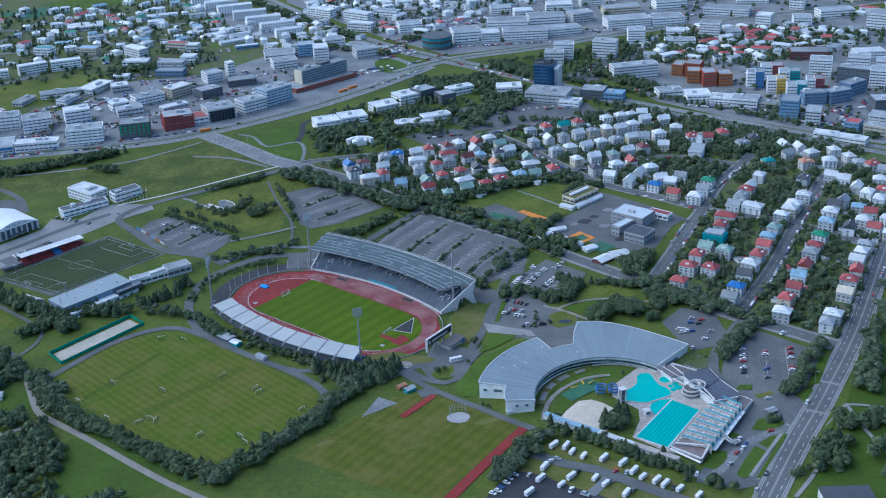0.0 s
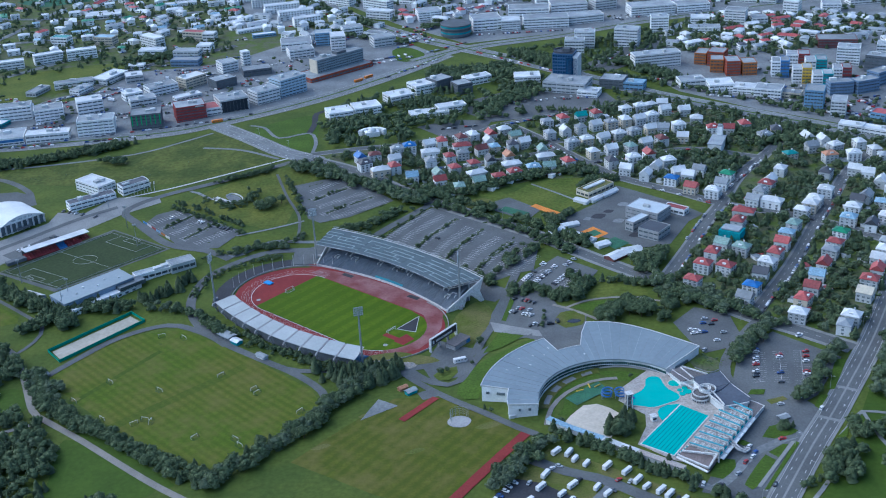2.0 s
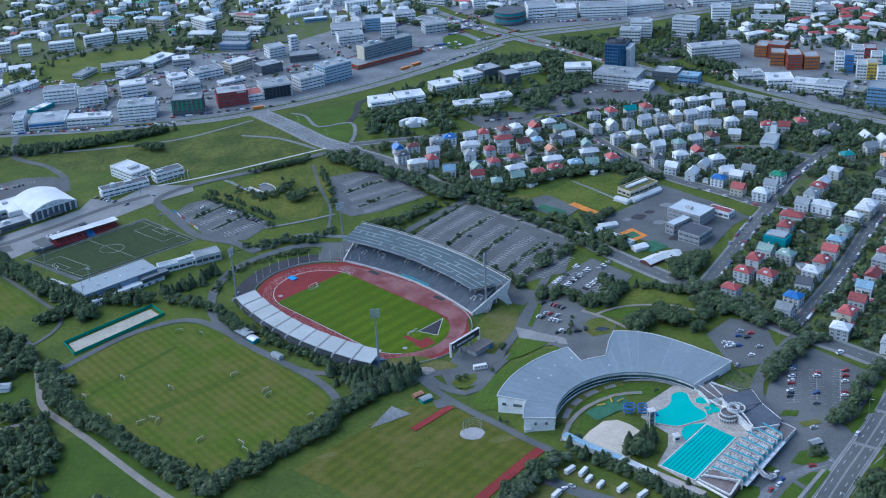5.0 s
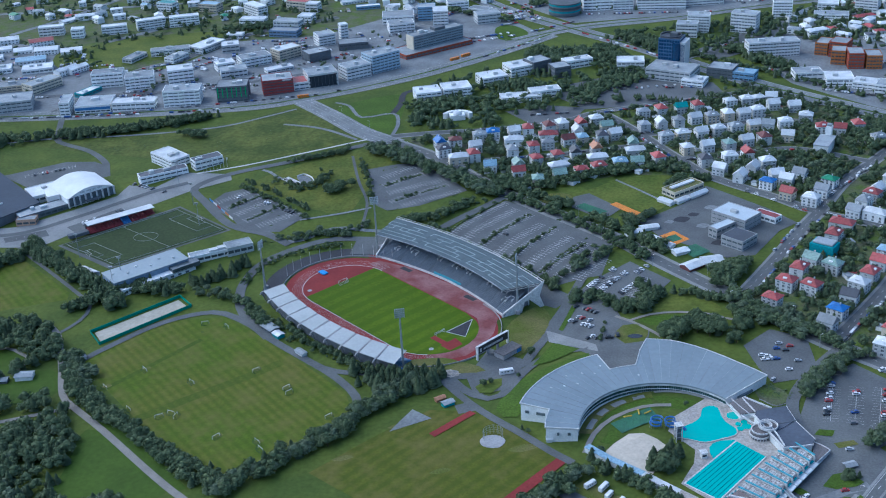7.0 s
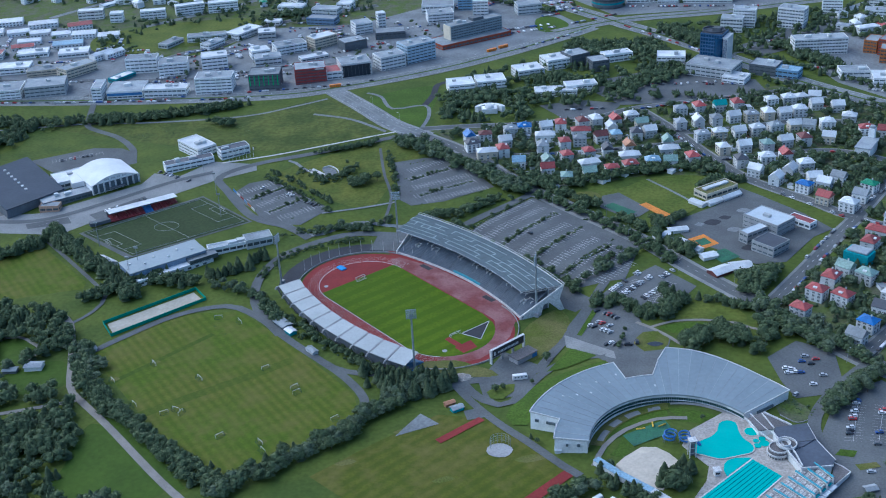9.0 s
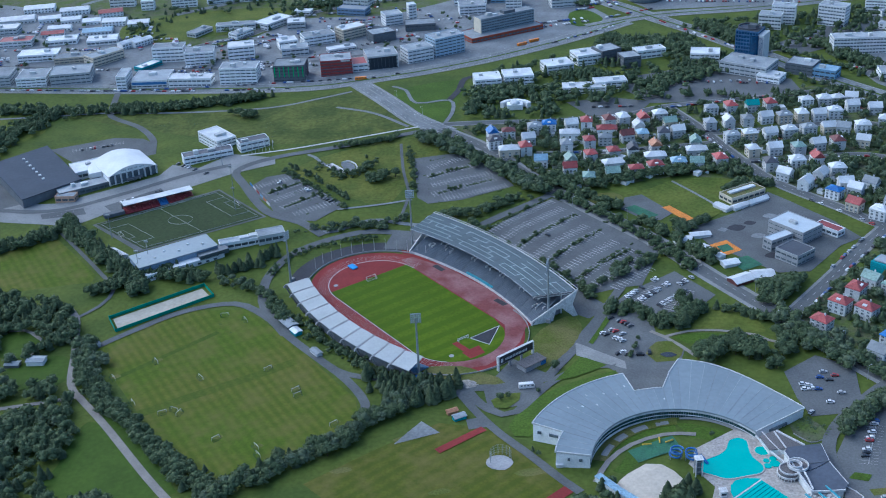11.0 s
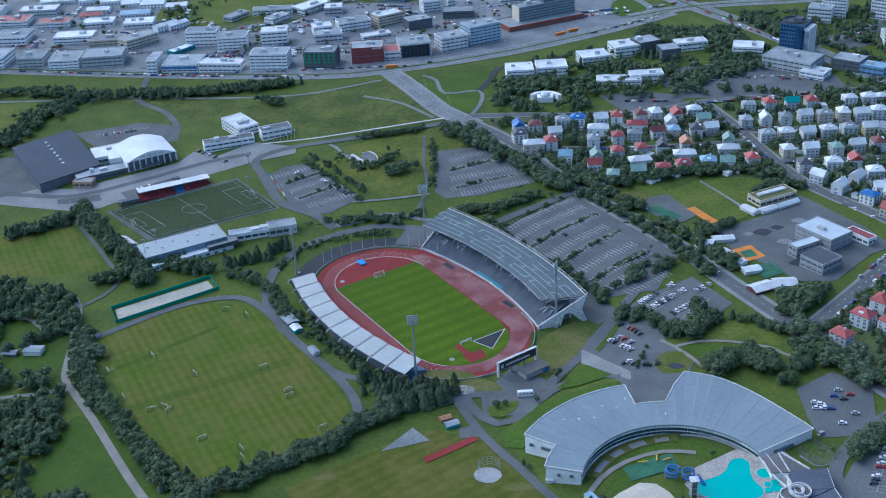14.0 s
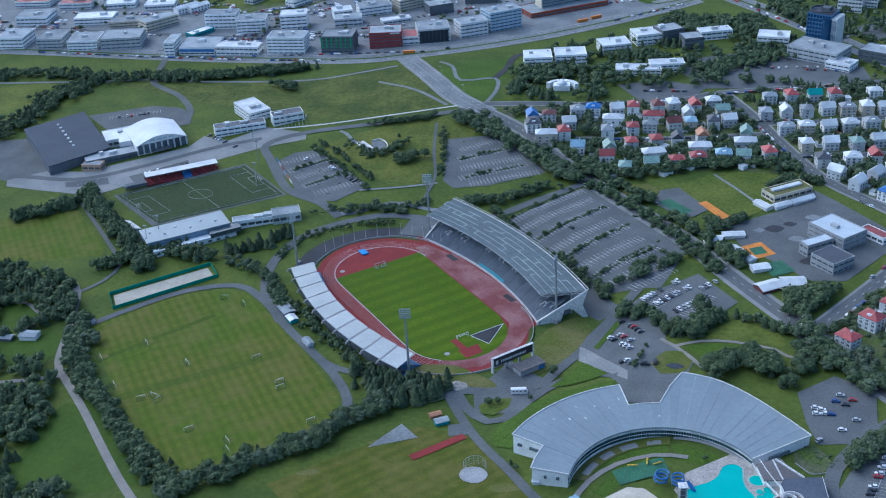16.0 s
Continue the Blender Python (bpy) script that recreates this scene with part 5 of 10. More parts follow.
def build_pools():
    z = height(110, 610)
    deck = [(96, 592), (114, 576), (121, 573), (146, 620), (152, 640), (146, 660), (133, 677), (122, 668), (111, 672), (93, 652), (90, 638), (104, 622), (103, 610)]
    patch("pool_deck", deck, 0.42, mat("deck_paving", (0.42, 0.39, 0.35), (0.34, 0.315, 0.285), scale=0.2, fine=0.9, detail=0.24), "buff paved deck round the pools", "pavement")
    s = thing("swimming_pool", pose(0, 0, z), "turquoise fifty metre pool with dark lane lines", "pool")
    a, b, c, d = Vector((97.6, 592)), Vector((114.4, 579.6)), Vector((140.2, 618.6)), Vector((125.6, 631.4))
    bm = bmesh.new()
    slab(bm, [tuple(v) for v in (a, b, c, d)], -0.5, 0.75)
    part("water", bm, pool_water, s, "clear turquoise water")
    bm = bmesh.new()
    slab(bm, [(113, 615), (125.4, 632.4), (122, 632), (117.5, 631.2), (113.4, 628.6), (111.4, 624.5), (111.4, 620)], -0.5, 0.72)
    part("water", bm, pool_water, s, "shallow end of the pool")
    for k in range(1, 9):
        p, q = a.lerp(b, k / 9), d.lerp(c, k / 9)
        bm = bmesh.new()
        beam(bm, (*p.lerp(q, 0.02), 0.77), (*p.lerp(q, 0.98), 0.77), 0.06, 0.4)
        part("lane_line", bm, lane_blue, s)
    for p, q in ((a, b), (b, c), (a, d)):
        bm = bmesh.new()
        beam(bm, (*p, 0.6), (*q, 0.6), 0.7, 0.6)
        part("coping", bm, trim_white, s)
    g = thing("leisure_pool", pose(0, 0, z), "free-form turquoise leisure pool", "pool")
    ring = closed_line([(94, 636.2), (98.6, 643), (104.6, 648.4), (107.6, 654), (108.6, 661), (113, 664.6), (117.8, 662.8), (119.2, 656), (121.4, 649.4), (126.6, 643), (125.8, 637), (118.4, 632.8), (109.5, 628.8), (102, 630.6), (96.6, 632)], 3)
    bm = bmesh.new()
    slab(bm, ring, -0.5, 0.75)
    part("water", bm, pool_water, g)
    bm = bmesh.new()
    ribbon(bm, ring, 0.6, 0.4, 0.5, closed=True)
    part("coping", bm, mat("pale_coping", (0.5, 0.46, 0.42)), g)
    k = thing("paddling_pool", pose(125.5, 655.5, z), "small round pale paddling pool", "pool")
    bm = bmesh.new()
    pole(bm, 0, 0, 0, 4.2, 4.2, 0.7, 24)
    part("basin", bm, mat("pale_coping", (0.5, 0.46, 0.42)), k)
    bm = bmesh.new()
    pole(bm, 0, 0, 0.1, 3.6, 3.6, 0.66, 24)
    part("water", bm, pool_water, k)
    k = thing("hot_tub", pose(132, 646, z), "cluster of small turquoise hot tubs", "pool")
    for x, y, r in ((0, 0, 2.6), (-3.4, -2.5, 2.0), (-1, 4, 1.8), (-4.2, 1.8, 1.6)):
        bm = bmesh.new()
        pole(bm, x, y, 0, r, r, 0.8, 16)
        part("water", bm, pool_water, k)
    w = thing("water_slide", pose(87.5, 642, z), "two looping blue tube slides", "water slide")
    for cx, cy, r, h0, drift in ((-3.6, 0, 3.0, 6.0, -0.03), (3.2, 0.4, 2.8, 5.6, 0.025)):
        bm = bmesh.new()
        pts = [(cx + drift * t + r * math.cos(t * 0.4), cy - 0.04 * t + r * math.sin(t * 0.4), h0 - t * 0.1) for t in range(38)]
        rings = []
        for t, p in enumerate(pts):
            a = t * 0.4
            rings.append([bm.verts.new((p[0] + 0.5 * math.cos(b) * math.cos(a), p[1] + 0.5 * math.cos(b) * math.sin(a), p[2] + 0.5 * math.sin(b))) for b in [math.tau * c / 10 for c in range(10)]])
        for u, v in zip(rings, rings[1:]):
            for c in range(10):
                bm.faces.new((u[c], u[(c + 1) % 10], v[(c + 1) % 10], v[c]))
        bmesh.ops.recalc_face_normals(bm, faces=list(bm.faces))
        part("tube", bm, slide_blue, w, "coiled blue tube")
        for t in (2, 9, 16, 24, 32):
            bm = bmesh.new()
            pole(bm, pts[t][0], pts[t][1], 0, 0.15, 0.15, pts[t][2], 6)
            part("support", bm, steel, w)
    bm = bmesh.new()
    beam(bm, (7.8, 1, 3.0), (12, -3, 0.9), 1.3, 1.0)
    part("chute", bm, slide_blue, w)
    t = thing("slide_tower", pose(95.2, 630.5, z, 0, 0, 20), "white stair tower of the water slide", "tower")
    bm = bmesh.new()
    for x in (-1.6, 1.6):
        for y in (-1.6, 1.6):
            box(bm, x, y, 0, 0.45, 0.45, 10)
    part("frame", bm, trim_white, t)
    for k in range(3):
        bm = bmesh.new()
        box(bm, 0, 0, 2.4 + 3 * k, 3.0, 3.0, 0.3)
        part("landing", bm, concrete, t)
    bm = bmesh.new()
    box(bm, 0, 0, 1, 2.2, 2.2, 8.5)
    part("core", bm, dark_wall, t)
    bm = bmesh.new()
    box(bm, 0, 0, 10, 4.2, 4.2, 0.5, bevel=0.1)
    part("roof", bm, trim_white, t)
    patch("sand_play", [(56, 615), (61, 626), (69, 634.5), (77, 635), (89, 624.5), (85, 612), (82, 599), (73, 602.5), (64, 608.4)], 0.45, sand, "pale sand play area", rounded=True)
    patch("court_pool", [(58.7, 646), (80, 661), (86, 650), (65.3, 635.5)], 0.44, green_rubber, "green rubber playground", "playground")
    for x, y, a in ((68, 650, 20), (74, 655, 100), (79, 655, 40)):
        p = thing("play_bar", pose(x, y, z + 0.4, 0, 0, a), "yellow bouncy play frame", "play frame", "play frames")
        bm = bmesh.new()
        box(bm, 0, 0, 0, 5, 0.8, 0.7, bevel=0.2)
        part("beam", bm, yellow_wall, p)
    b = thing("lifeguard_cabin", pose(108, 616, z, 0, 0, 20), "small white lifeguard cabin", "cabin")
    bm = bmesh.new()
    box(bm, 0, 0, 0, 3, 3, 3.6, bevel=0.1)
    part("wall", bm, white_wall, b)
    bm = bmesh.new()
    box(bm, 0, 0, 3.6, 3.8, 3.8, 0.3)
    part("roof", bm, trim_white, b)
    bm = bmesh.new()
    box(bm, 0, -1.45, 1.5, 2.4, 0.2, 1.2)
    part("window", bm, glass, b)


build_pools()
# terraces under the glass front
for a0, a1, r0, r1, surface, tag in ((100, 176, 39.5, 46.8, dry_grass, "dry lawn terrace under the glass front"), (44, 98, 44.5, 46.8, paving, "narrow paving under the glass front")):
    n = 16
    patch("hall_terrace", [polar(a0 + (a1 - a0) * k / n, r1) for k in range(n + 1)] + [polar(a1 - (a1 - a0) * k / n, r0) for k in range(n + 1)], 0.38, surface, tag, "pavement")
for a0, a1, r0, r1 in ((106, 116, 40.5, 44), (122, 134, 40.5, 44.5), (140, 150, 40.5, 44.5), (156, 170, 40.5, 44)):
    patch("planting_bed", [polar(a0, r1), polar((a0 + a1) / 2, r1), polar(a1, r1), polar(a1, r0), polar((a0 + a1) / 2, r0), polar(a0, r0)], 0.44, paving, "pale paved stand for benches", "garden")


def build_pool_stand():
    """The skewed concrete spectators' stand, the entrance building, rotunda and screen wall."""
    z = height(140, 600)
    s = thing("pool_stand", pose(0, 0, z), "white concrete spectator stand with teal ribs", "grandstand")
    F0, F1, R0, R1 = Vector((124, 587.5)), Vector((153.5, 631)), Vector((137, 573)), Vector((163, 613))
    worn = mat("worn_white_concrete", (0.58, 0.57, 0.55), (0.24, 0.215, 0.21), scale=0.7, fine=2.4, detail=0.45)
    bays_n, steps = 8, 7

    def deck(bm, t0, t1, z0, z1):
        rings = []
        for t in (t0, t1):
            f, r = F0.lerp(F1, t), R0.lerp(R1, t)
            ring = [bm.verts.new((*f, 0))]
            for k in range(steps):
                h = z0 + (z1 - z0) * k / (steps - 1)
                ring += [bm.verts.new((*f.lerp(r, k / steps), h)), bm.verts.new((*f.lerp(r, (k + 1) / steps), h))]
            ring.append(bm.verts.new((*r, 0)))
            rings.append(ring)
        n = len(rings[0])
        for i in range(n):
            bm.faces.new((rings[0][i], rings[1][i], rings[1][(i + 1) % n], rings[0][(i + 1) % n]))
        bm.faces.new(rings[0]), bm.faces.new(rings[1][::-1])
        bmesh.ops.recalc_face_normals(bm, faces=list(bm.faces))
    for k in range(bays_n):
        t0, t1 = k / bays_n, (k + 1) / bays_n
        bm = bmesh.new()
        deck(bm, t0 + 0.006, t1 - 0.006, 2.6, 6.0)
        terrace = part("terrace_block", bm, worn, s, "stained pale stepped terrace")
        for r in range(steps):
            u = (r + 0.72) / steps
            p, q = F0.lerp(F1, t0 + 0.02).lerp(R0.lerp(R1, t0 + 0.02), u), F0.lerp(F1, t1 - 0.02).lerp(R0.lerp(R1, t1 - 0.02), u)
            bm = bmesh.new()
            beam(bm, (*p, 2.85 + 3.4 * r / (steps - 1)), (*q, 2.85 + 3.4 * r / (steps - 1)), 0.4, 0.6)
            part("bench", bm, (grey_wall, concrete, trim_white)[(k * 2 + r) % 3], terrace)
        p, q = R0.lerp(R1, t0 + 0.01), R0.lerp(R1, t1 - 0.01)
        bm = bmesh.new()
        beam(bm, (*p, 3.4), (*q, 3.4), 6.8, 0.7)
        w = part("rear_wall", bm, white_wall, s)
        d = Vector((0.45, -0.3))
        for zz, hh in ((1.9, 1.3), (4.8, 1.2)):
            bm = bmesh.new()
            beam(bm, (*(p.lerp(q, 0.15) + d), zz), (*(p.lerp(q, 0.85) + d), zz), hh, 0.2)
            part("window", bm, teal_wall if zz > 4 else glass, w, "teal framed opening")
    for k in range(bays_n + 1):
        f, r = F0.lerp(F1, k / bays_n), R0.lerp(R1, k / bays_n)
        e = r + (r - f).normalized() * 0.8
        bm = bmesh.new()
        ribbon(bm, [f, e], 0.6, [3.0, 6.9], 0.7)
        rib = part("rib", bm, trim_white, s, "white raking concrete rib")
        bm = bmesh.new()
        ribbon(bm, [f, e], 0.9, [3.78, 7.68], 0.45)
        part("rail", bm, teal_trim, rib, "teal painted rail")
        bm = bmesh.new()
        box(bm, e.x, e.y, -0.5, 0.7, 0.7, 7.4, turn=-53)
        part("column", bm, trim_white, rib)
    # lower wing at the end of the stand
    A, B, C_, D_ = (116, 578), (124, 587), (136.5, 573), (130.5, 563.5)
    bm = bmesh.new()
    slab(bm, [A, B, C_, D_], -0.5, [1.6, 2.4, 3.2, 2.6])
    part("lower_wing", bm, mat("brown_deck", (0.22, 0.185, 0.175), (0.17, 0.145, 0.14), scale=0.2), s, "low wing with a brown deck")
    for p, q, z0, z1 in ((A, D_, 2.0, 3.2), ((119, 581), (136, 574), 2.6, 4.6), (D_, C_, 3.2, 5.6)):
        bm = bmesh.new()
        ribbon(bm, [p, q], 1.0, [z0, z1], 0.9)
        part("parapet", bm, trim_white, s, "white raking parapet")
    bm = bmesh.new()
    beam(bm, (*A, 1.4), (*D_, 1.4), 2.8, 0.5)
    part("end_wall", bm, white_wall, s)
    for k in range(10):
        p = Vector((117.5, 579.5)).lerp(Vector((125, 588)), k / 9)
        bm = bmesh.new()
        box(bm, p.x - 1.5, p.y + 0.9, 0.4, 1.1, 0.7, 0.5, turn=40 + 9 * (k % 3))
        part("seat", bm, trim_white if k % 2 else teal_wall, s)
    # bridge and round stair behind the stand
    bm = bmesh.new()
    ribbon(bm, [(143.5, 591.5), (147.5, 585), (150, 581), (153, 580), (155.5, 582.5), (155, 586)], 2.4, [4.4, 3.6, 2.8, 1.9, 1.0, 0.2], 0.5)
    st = part("stair", bm, concrete, s, "curving outside concrete stair")
    for off in (-1.2, 1.2):
        bm = bmesh.new()
        ribbon(bm, [(143.5 + off * 0.8, 591.5 + off * 0.5), (147.5 + off * 0.8, 585 + off * 0.5), (150 + off * 0.5, 581 + off), (153, 580 + off), (155.5 - off, 582.5 + off * 0.2), (155 - off, 586)], 0.25, [4.9, 4.1, 3.3, 2.4, 1.5, 0.7], 0.9)
        part("handrail", bm, trim_white, st, "white solid handrail")
    # entrance building
    l = thing("pool_entrance", pose(0, 0, z), "low entrance building with dark flat roofs", "building")
    blue_felt = mat("blue_grey_felt", (0.105, 0.120, 0.150), (0.088, 0.100, 0.126), scale=0.06, fine=0.6, detail=0.1)
    brown_felt = mat("brown_grey_felt", (0.165, 0.155, 0.155), (0.130, 0.122, 0.124), scale=0.1, fine=0.8, detail=0.15)
    for ring, top, felt, tag in (([(136, 650), (138, 655), (154, 661), (158, 648), (151, 640), (143, 634)], 5.2, blue_felt, "dark blue-grey felt roof"), ([(143, 633.5), (151, 639.5), (158.2, 647.5), (166, 631), (164, 625), (149, 621)], 5.0, blue_felt, "dark blue-grey felt roof"),
                                 ([(124, 663), (132, 670), (146, 659), (137.5, 655), (129, 652)], 4.2, brown_felt, "brown-grey felt roof"), ([(165.5, 631.5), (173, 624), (158, 602), (155, 606), (163.5, 617), (164.5, 625)], 3.0, brown_felt, "brown-grey terrace roof")):
        cx, cy = sum(p[0] for p in ring) / len(ring), sum(p[1] for p in ring) / len(ring)
        bm = bmesh.new()
        slab(bm, [(cx + (x - cx) * 0.97, cy + (y - cy) * 0.97) for x, y in ring], -1, top - 0.5)
        part("wall", bm, white_wall, l)
        bm = bmesh.new()
        slab(bm, ring, top - 0.5, top)
        part("roof", bm, felt, l, tag)
    for pts, zz, w, h in (([(136, 650), (143, 634), (149, 621)], 4.9, 1.3, 1.1), ([(149, 621), (156, 622.5), (164.5, 625.2)], 4.6, 1.0, 1.2), ([(137, 655), (131, 668)], 4.2, 0.9, 0.8), ([(132, 669), (146, 659)], 4.2, 1.3, 0.9), ([(154, 661), (158, 646), (166, 630.5)], 4.9, 0.4, 0.5), ([(173, 624), (165, 612.5), (158, 601.5), (154.5, 606)], 2.2, 0.6, 1.6),
                          ([(122, 664), (126, 657), (131, 650), (137, 643)], 3.0, 1.0, 1.1), ([(125, 667), (129, 660), (133, 654), (138, 648)], 3.9, 0.6, 0.7), ([(165, 631), (169.5, 628), (173, 624)], 2.6, 0.6, 1.0), ([(143, 642), (147, 631), (149.5, 622)], 5.6, 1.1, 0.8)):
        bm = bmesh.new()
        ribbon(bm, pts, w * 0.6, zz, h * 0.85)
        part("parapet", bm, trim_white, l, "white concrete parapet beam")
    bm = bmesh.new()
    beam(bm, (146, 642, 5.3), (158, 647, 5.3), 0.3, 0.4)
    part("roof_step", bm, dark_wall, l)
    # planted court with white kerb
    patch("planted_court", [(139, 681), (149, 688), (158, 676), (149, 668), (141, 674)], 0.4, gardens, "planted court between hall and entrance", "garden", rounded=True)
    c = thing("court_kerb", pose(0, 0, z), "low concrete kerb round a planted court", "kerb", "", "structure")
    bm = bmesh.new()
    ribbon(bm, smooth_line([(149, 688), (158, 676), (150, 668), (141, 674)], 3), 0.35, -0.4, 1.0)
    part("kerb", bm, concrete, c)
    r = thing("rotunda", pose(141, 639, z), "round white stair rotunda by the pools", "rotunda")
    for x, y, r0, zz, hh in ((-2.6, -1.4, 5.4, 1.9, 0.9), (-2.2, -1.0, 4.9, 4.0, 0.9), (1.6, 1.0, 5.0, 5.4, 1.2), (0.4, 0.2, 3.0, 5.8, 1.5)):
        bm = bmesh.new()
        hoop(bm, x, y, zz, r0, 0.5, hh)
        part("ring_beam", bm, trim_white, r, "white ring parapet")
    for x, y, r0, hh in ((-2.6, -1.4, 5.0, 4.2), (1.6, 1.0, 4.7, 5.5)):
        bm = bmesh.new()
        pole(bm, x, y, -0.5, r0, r0, hh + 0.5, 24)
        part("core", bm, brown_felt, r)
    for k in range(10):
        a = math.radians(150 + 17 * k)
        bm = bmesh.new()
        pole(bm, -2.6 + 5.4 * math.cos(a), -1.4 + 5.4 * math.sin(a), 0, 0.22, 0.22, 2.0, 6)
        part("column", bm, trim_white, r)
    f = thing("pool_screen", pose(0, 0, z), "lean-to screening the pools from the campground", "wall", "", "structure")
    pts = [(47, 617), (59, 607), (68, 601), (77, 595), (86, 588), (95, 581.5), (107, 573), (118, 565)]
    for k, (p, q) in enumerate(zip(pts, pts[1:])):
        bm = bmesh.new()
        beam(bm, (*p, 1.4), (*q, 1.4), 3.4, 3.0)
        part("wall_panel", bm, grey_wall, f)
        bm = bmesh.new()
        ribbon(bm, [p, q], 4.2, 3.1, 0.25)
        part("roof_sheet", bm, pale_roof if k < 3 else (white_roof if k < 5 else mat("buff_paving", (0.42, 0.38, 0.35))), f)


build_pool_stand()


# ---- office and apartment blocks ----
PLOTS = []


def block(cx, cy, L, D, H, turn, wall=None, roof=None, name="office_building", label="", glassy=None, floors=None, group="", plant=True, pier=5.0, win=0.37):
    """A flat-roofed block with a ribbon of windows on each storey, piers between, parapet and roof plant."""
    wall, roof, glassy = wall or white_wall, roof or felt_roof, glassy or glass
    z = min(height(cx, cy), height(cx - L / 3, cy), height(cx + L / 3, cy)) - 0.3
    b = thing(name, pose(cx, cy, z, 0, 0, turn), label, "building", group)
    PLOTS.append((cx, cy, 0.6 * L + 8))
    floors = floors or max(1, round(H / 3.4))
    f = H / floors
    bm = bmesh.new()
    seen = {}

    def vert(x, y, q):
        key = (round(x, 2), round(y, 2), round(q, 2))
        if key not in seen:
            seen[key] = bm.verts.new((x, y, q))
        return seen[key]
    w, deep = min(0.7, 0.16 * pier), 0.3
    levels = [0.0]
    for k in range(floors):
        levels += [f * k + f * 0.6 * (1 - win), f * k + f * (0.6 * (1 - win) + win)]
    levels.append(H + 1.0)
    for wide, far, side in ((L, D, 0), (D, L, 1), (L, D, 2), (D, L, 3)):
        n = max(1, round(wide / pier))
        us = [-wide / 2]
        for i in range(n):
            c = -wide / 2 + wide * (i + 0.5) / n
            us += [c - wide / n / 2 + w / 2 + (0.35 if i == 0 else 0), c + wide / n / 2 - w / 2 - (0.35 if i == n - 1 else 0)]
        us.append(wide / 2)

        def spot(u, q, back=0.0):
            d = far / 2 - back
            return vert(*((u, -d), (d, u), (-u, d), (-d, -u))[side], q)
        for i in range(len(us) - 1):
            for j in range(len(levels) - 1):
                u0, u1, q0, q1 = us[i], us[i + 1], levels[j], levels[j + 1]
                ring = ((u0, q0), (u1, q0), (u1, q1), (u0, q1))
                if i % 2 and j % 2:
                    for (a0, b0), (a1, b1) in zip(ring, ring[1:] + ring[:1]):
                        bm.faces.new((spot(a0, b0), spot(a1, b1), spot(a1, b1, deep), spot(a0, b0, deep)))
                else:
                    bm.faces.new([spot(u, q) for u, q in ring])
            x0, x1 = us[i], us[i + 1]
            k0, k1 = max(min(x0, wide / 2 - 0.4), -wide / 2 + 0.4), max(min(x1, wide / 2 - 0.4), -wide / 2 + 0.4)
            top = H + 1.0
            bm.faces.new((spot(x0, top), spot(x1, top), spot(k1, top, 0.4), spot(k0, top, 0.4)))
            bm.faces.new((spot(k0, top, 0.4), spot(k1, top, 0.4), spot(k1, H + 0.4, 0.4), spot(k0, H + 0.4, 0.4)))
    part("wall", bm, wall, b)
    for k in range(floors):
        bm = bmesh.new()
        box(bm, 0, 0, f * k + f * 0.6 * (1 - win) - 0.02, L - 0.5, D - 0.5, f * win + 0.04)
        part("window_band", bm, glassy, b)
    bm = bmesh.new()
    box(bm, 0, 0, H + 0.5, L - 0.9, D - 0.9, 0.1)
    part("roof", bm, roof, b)
    if plant and L > 18:
        rnd = random.Random(int(cx * 7 + cy))
        for k in range(1 + (L > 30)):
            bm = bmesh.new()
            box(bm, L * rnd.uniform(-0.3, 0.3), D * rnd.uniform(-0.15, 0.15), H + 0.6, rnd.uniform(3, 7), rnd.uniform(2.5, 5), rnd.uniform(1.5, 3), bevel=0.1)
            part("roof_plant", bm, grey_wall, b)
    return b


def pitched(cx, cy, L, D, H, turn, wall, roof, name, label, pitch=3.0, group="", windows=True):
    """A long building under a low gable roof."""
    z = height(cx, cy) - 0.3
    b = thing(name, pose(cx, cy, z, 0, 0, turn), label, "building", group)
    bm = bmesh.new()
    prof = [(-D / 2, 0), (D / 2, 0), (D / 2, H), (0, H + pitch - 0.15), (-D / 2, H)]
    va, vb = [bm.verts.new((-L / 2, y, q)) for y, q in prof], [bm.verts.new((L / 2, y, q)) for y, q in prof]
    bm.faces.new(va[::-1]), bm.faces.new(vb)
    for i in range(5):
        bm.faces.new((va[i], vb[i], vb[(i + 1) % 5], va[(i + 1) % 5]))
    bmesh.ops.recalc_face_normals(bm, faces=list(bm.faces))
    part("wall", bm, wall, b)
    for s in (-1, 1):
        bm = bmesh.new()
        e = s * (D / 2 + 0.5)
        k = pitch / (D / 2) * 0.5
        ring = [(-L / 2 - 0.4, 0), (L / 2 + 0.4, 0), (L / 2 + 0.4, e), (-L / 2 - 0.4, e)]
        hi = [bm.verts.new((x, y, q)) for (x, y), q in zip(ring, (H + pitch + 0.1, H + pitch + 0.1, H - k + 0.1, H - k + 0.1))]
        lo = [bm.verts.new((v.co.x, v.co.y, v.co.z - 0.25)) for v in hi]
        bm.faces.new(hi), bm.faces.new(lo[::-1])
        for i in range(4):
            bm.faces.new((lo[i], lo[(i + 1) % 4], hi[(i + 1) % 4], hi[i]))
        bmesh.ops.recalc_face_normals(bm, faces=list(bm.faces))
        part("roof", bm, roof, b)
    if windows:
        for s in (-1, 1):
            for q in range(max(1, int(H // 3))):
                bm = bmesh.new()
                n = max(2, round(L / 4))
                for i in range(n):
                    box(bm, -L / 2 + L * (i + 0.5) / n, s * D / 2, 1.0 + 2.9 * q, 1.8, 0.16, 1.3)
                tagged(part("window_strip", bm, glass, b), kind="stuff")
    return b


WHITE_OFFICE = "white rendered office block with ribbon windows"
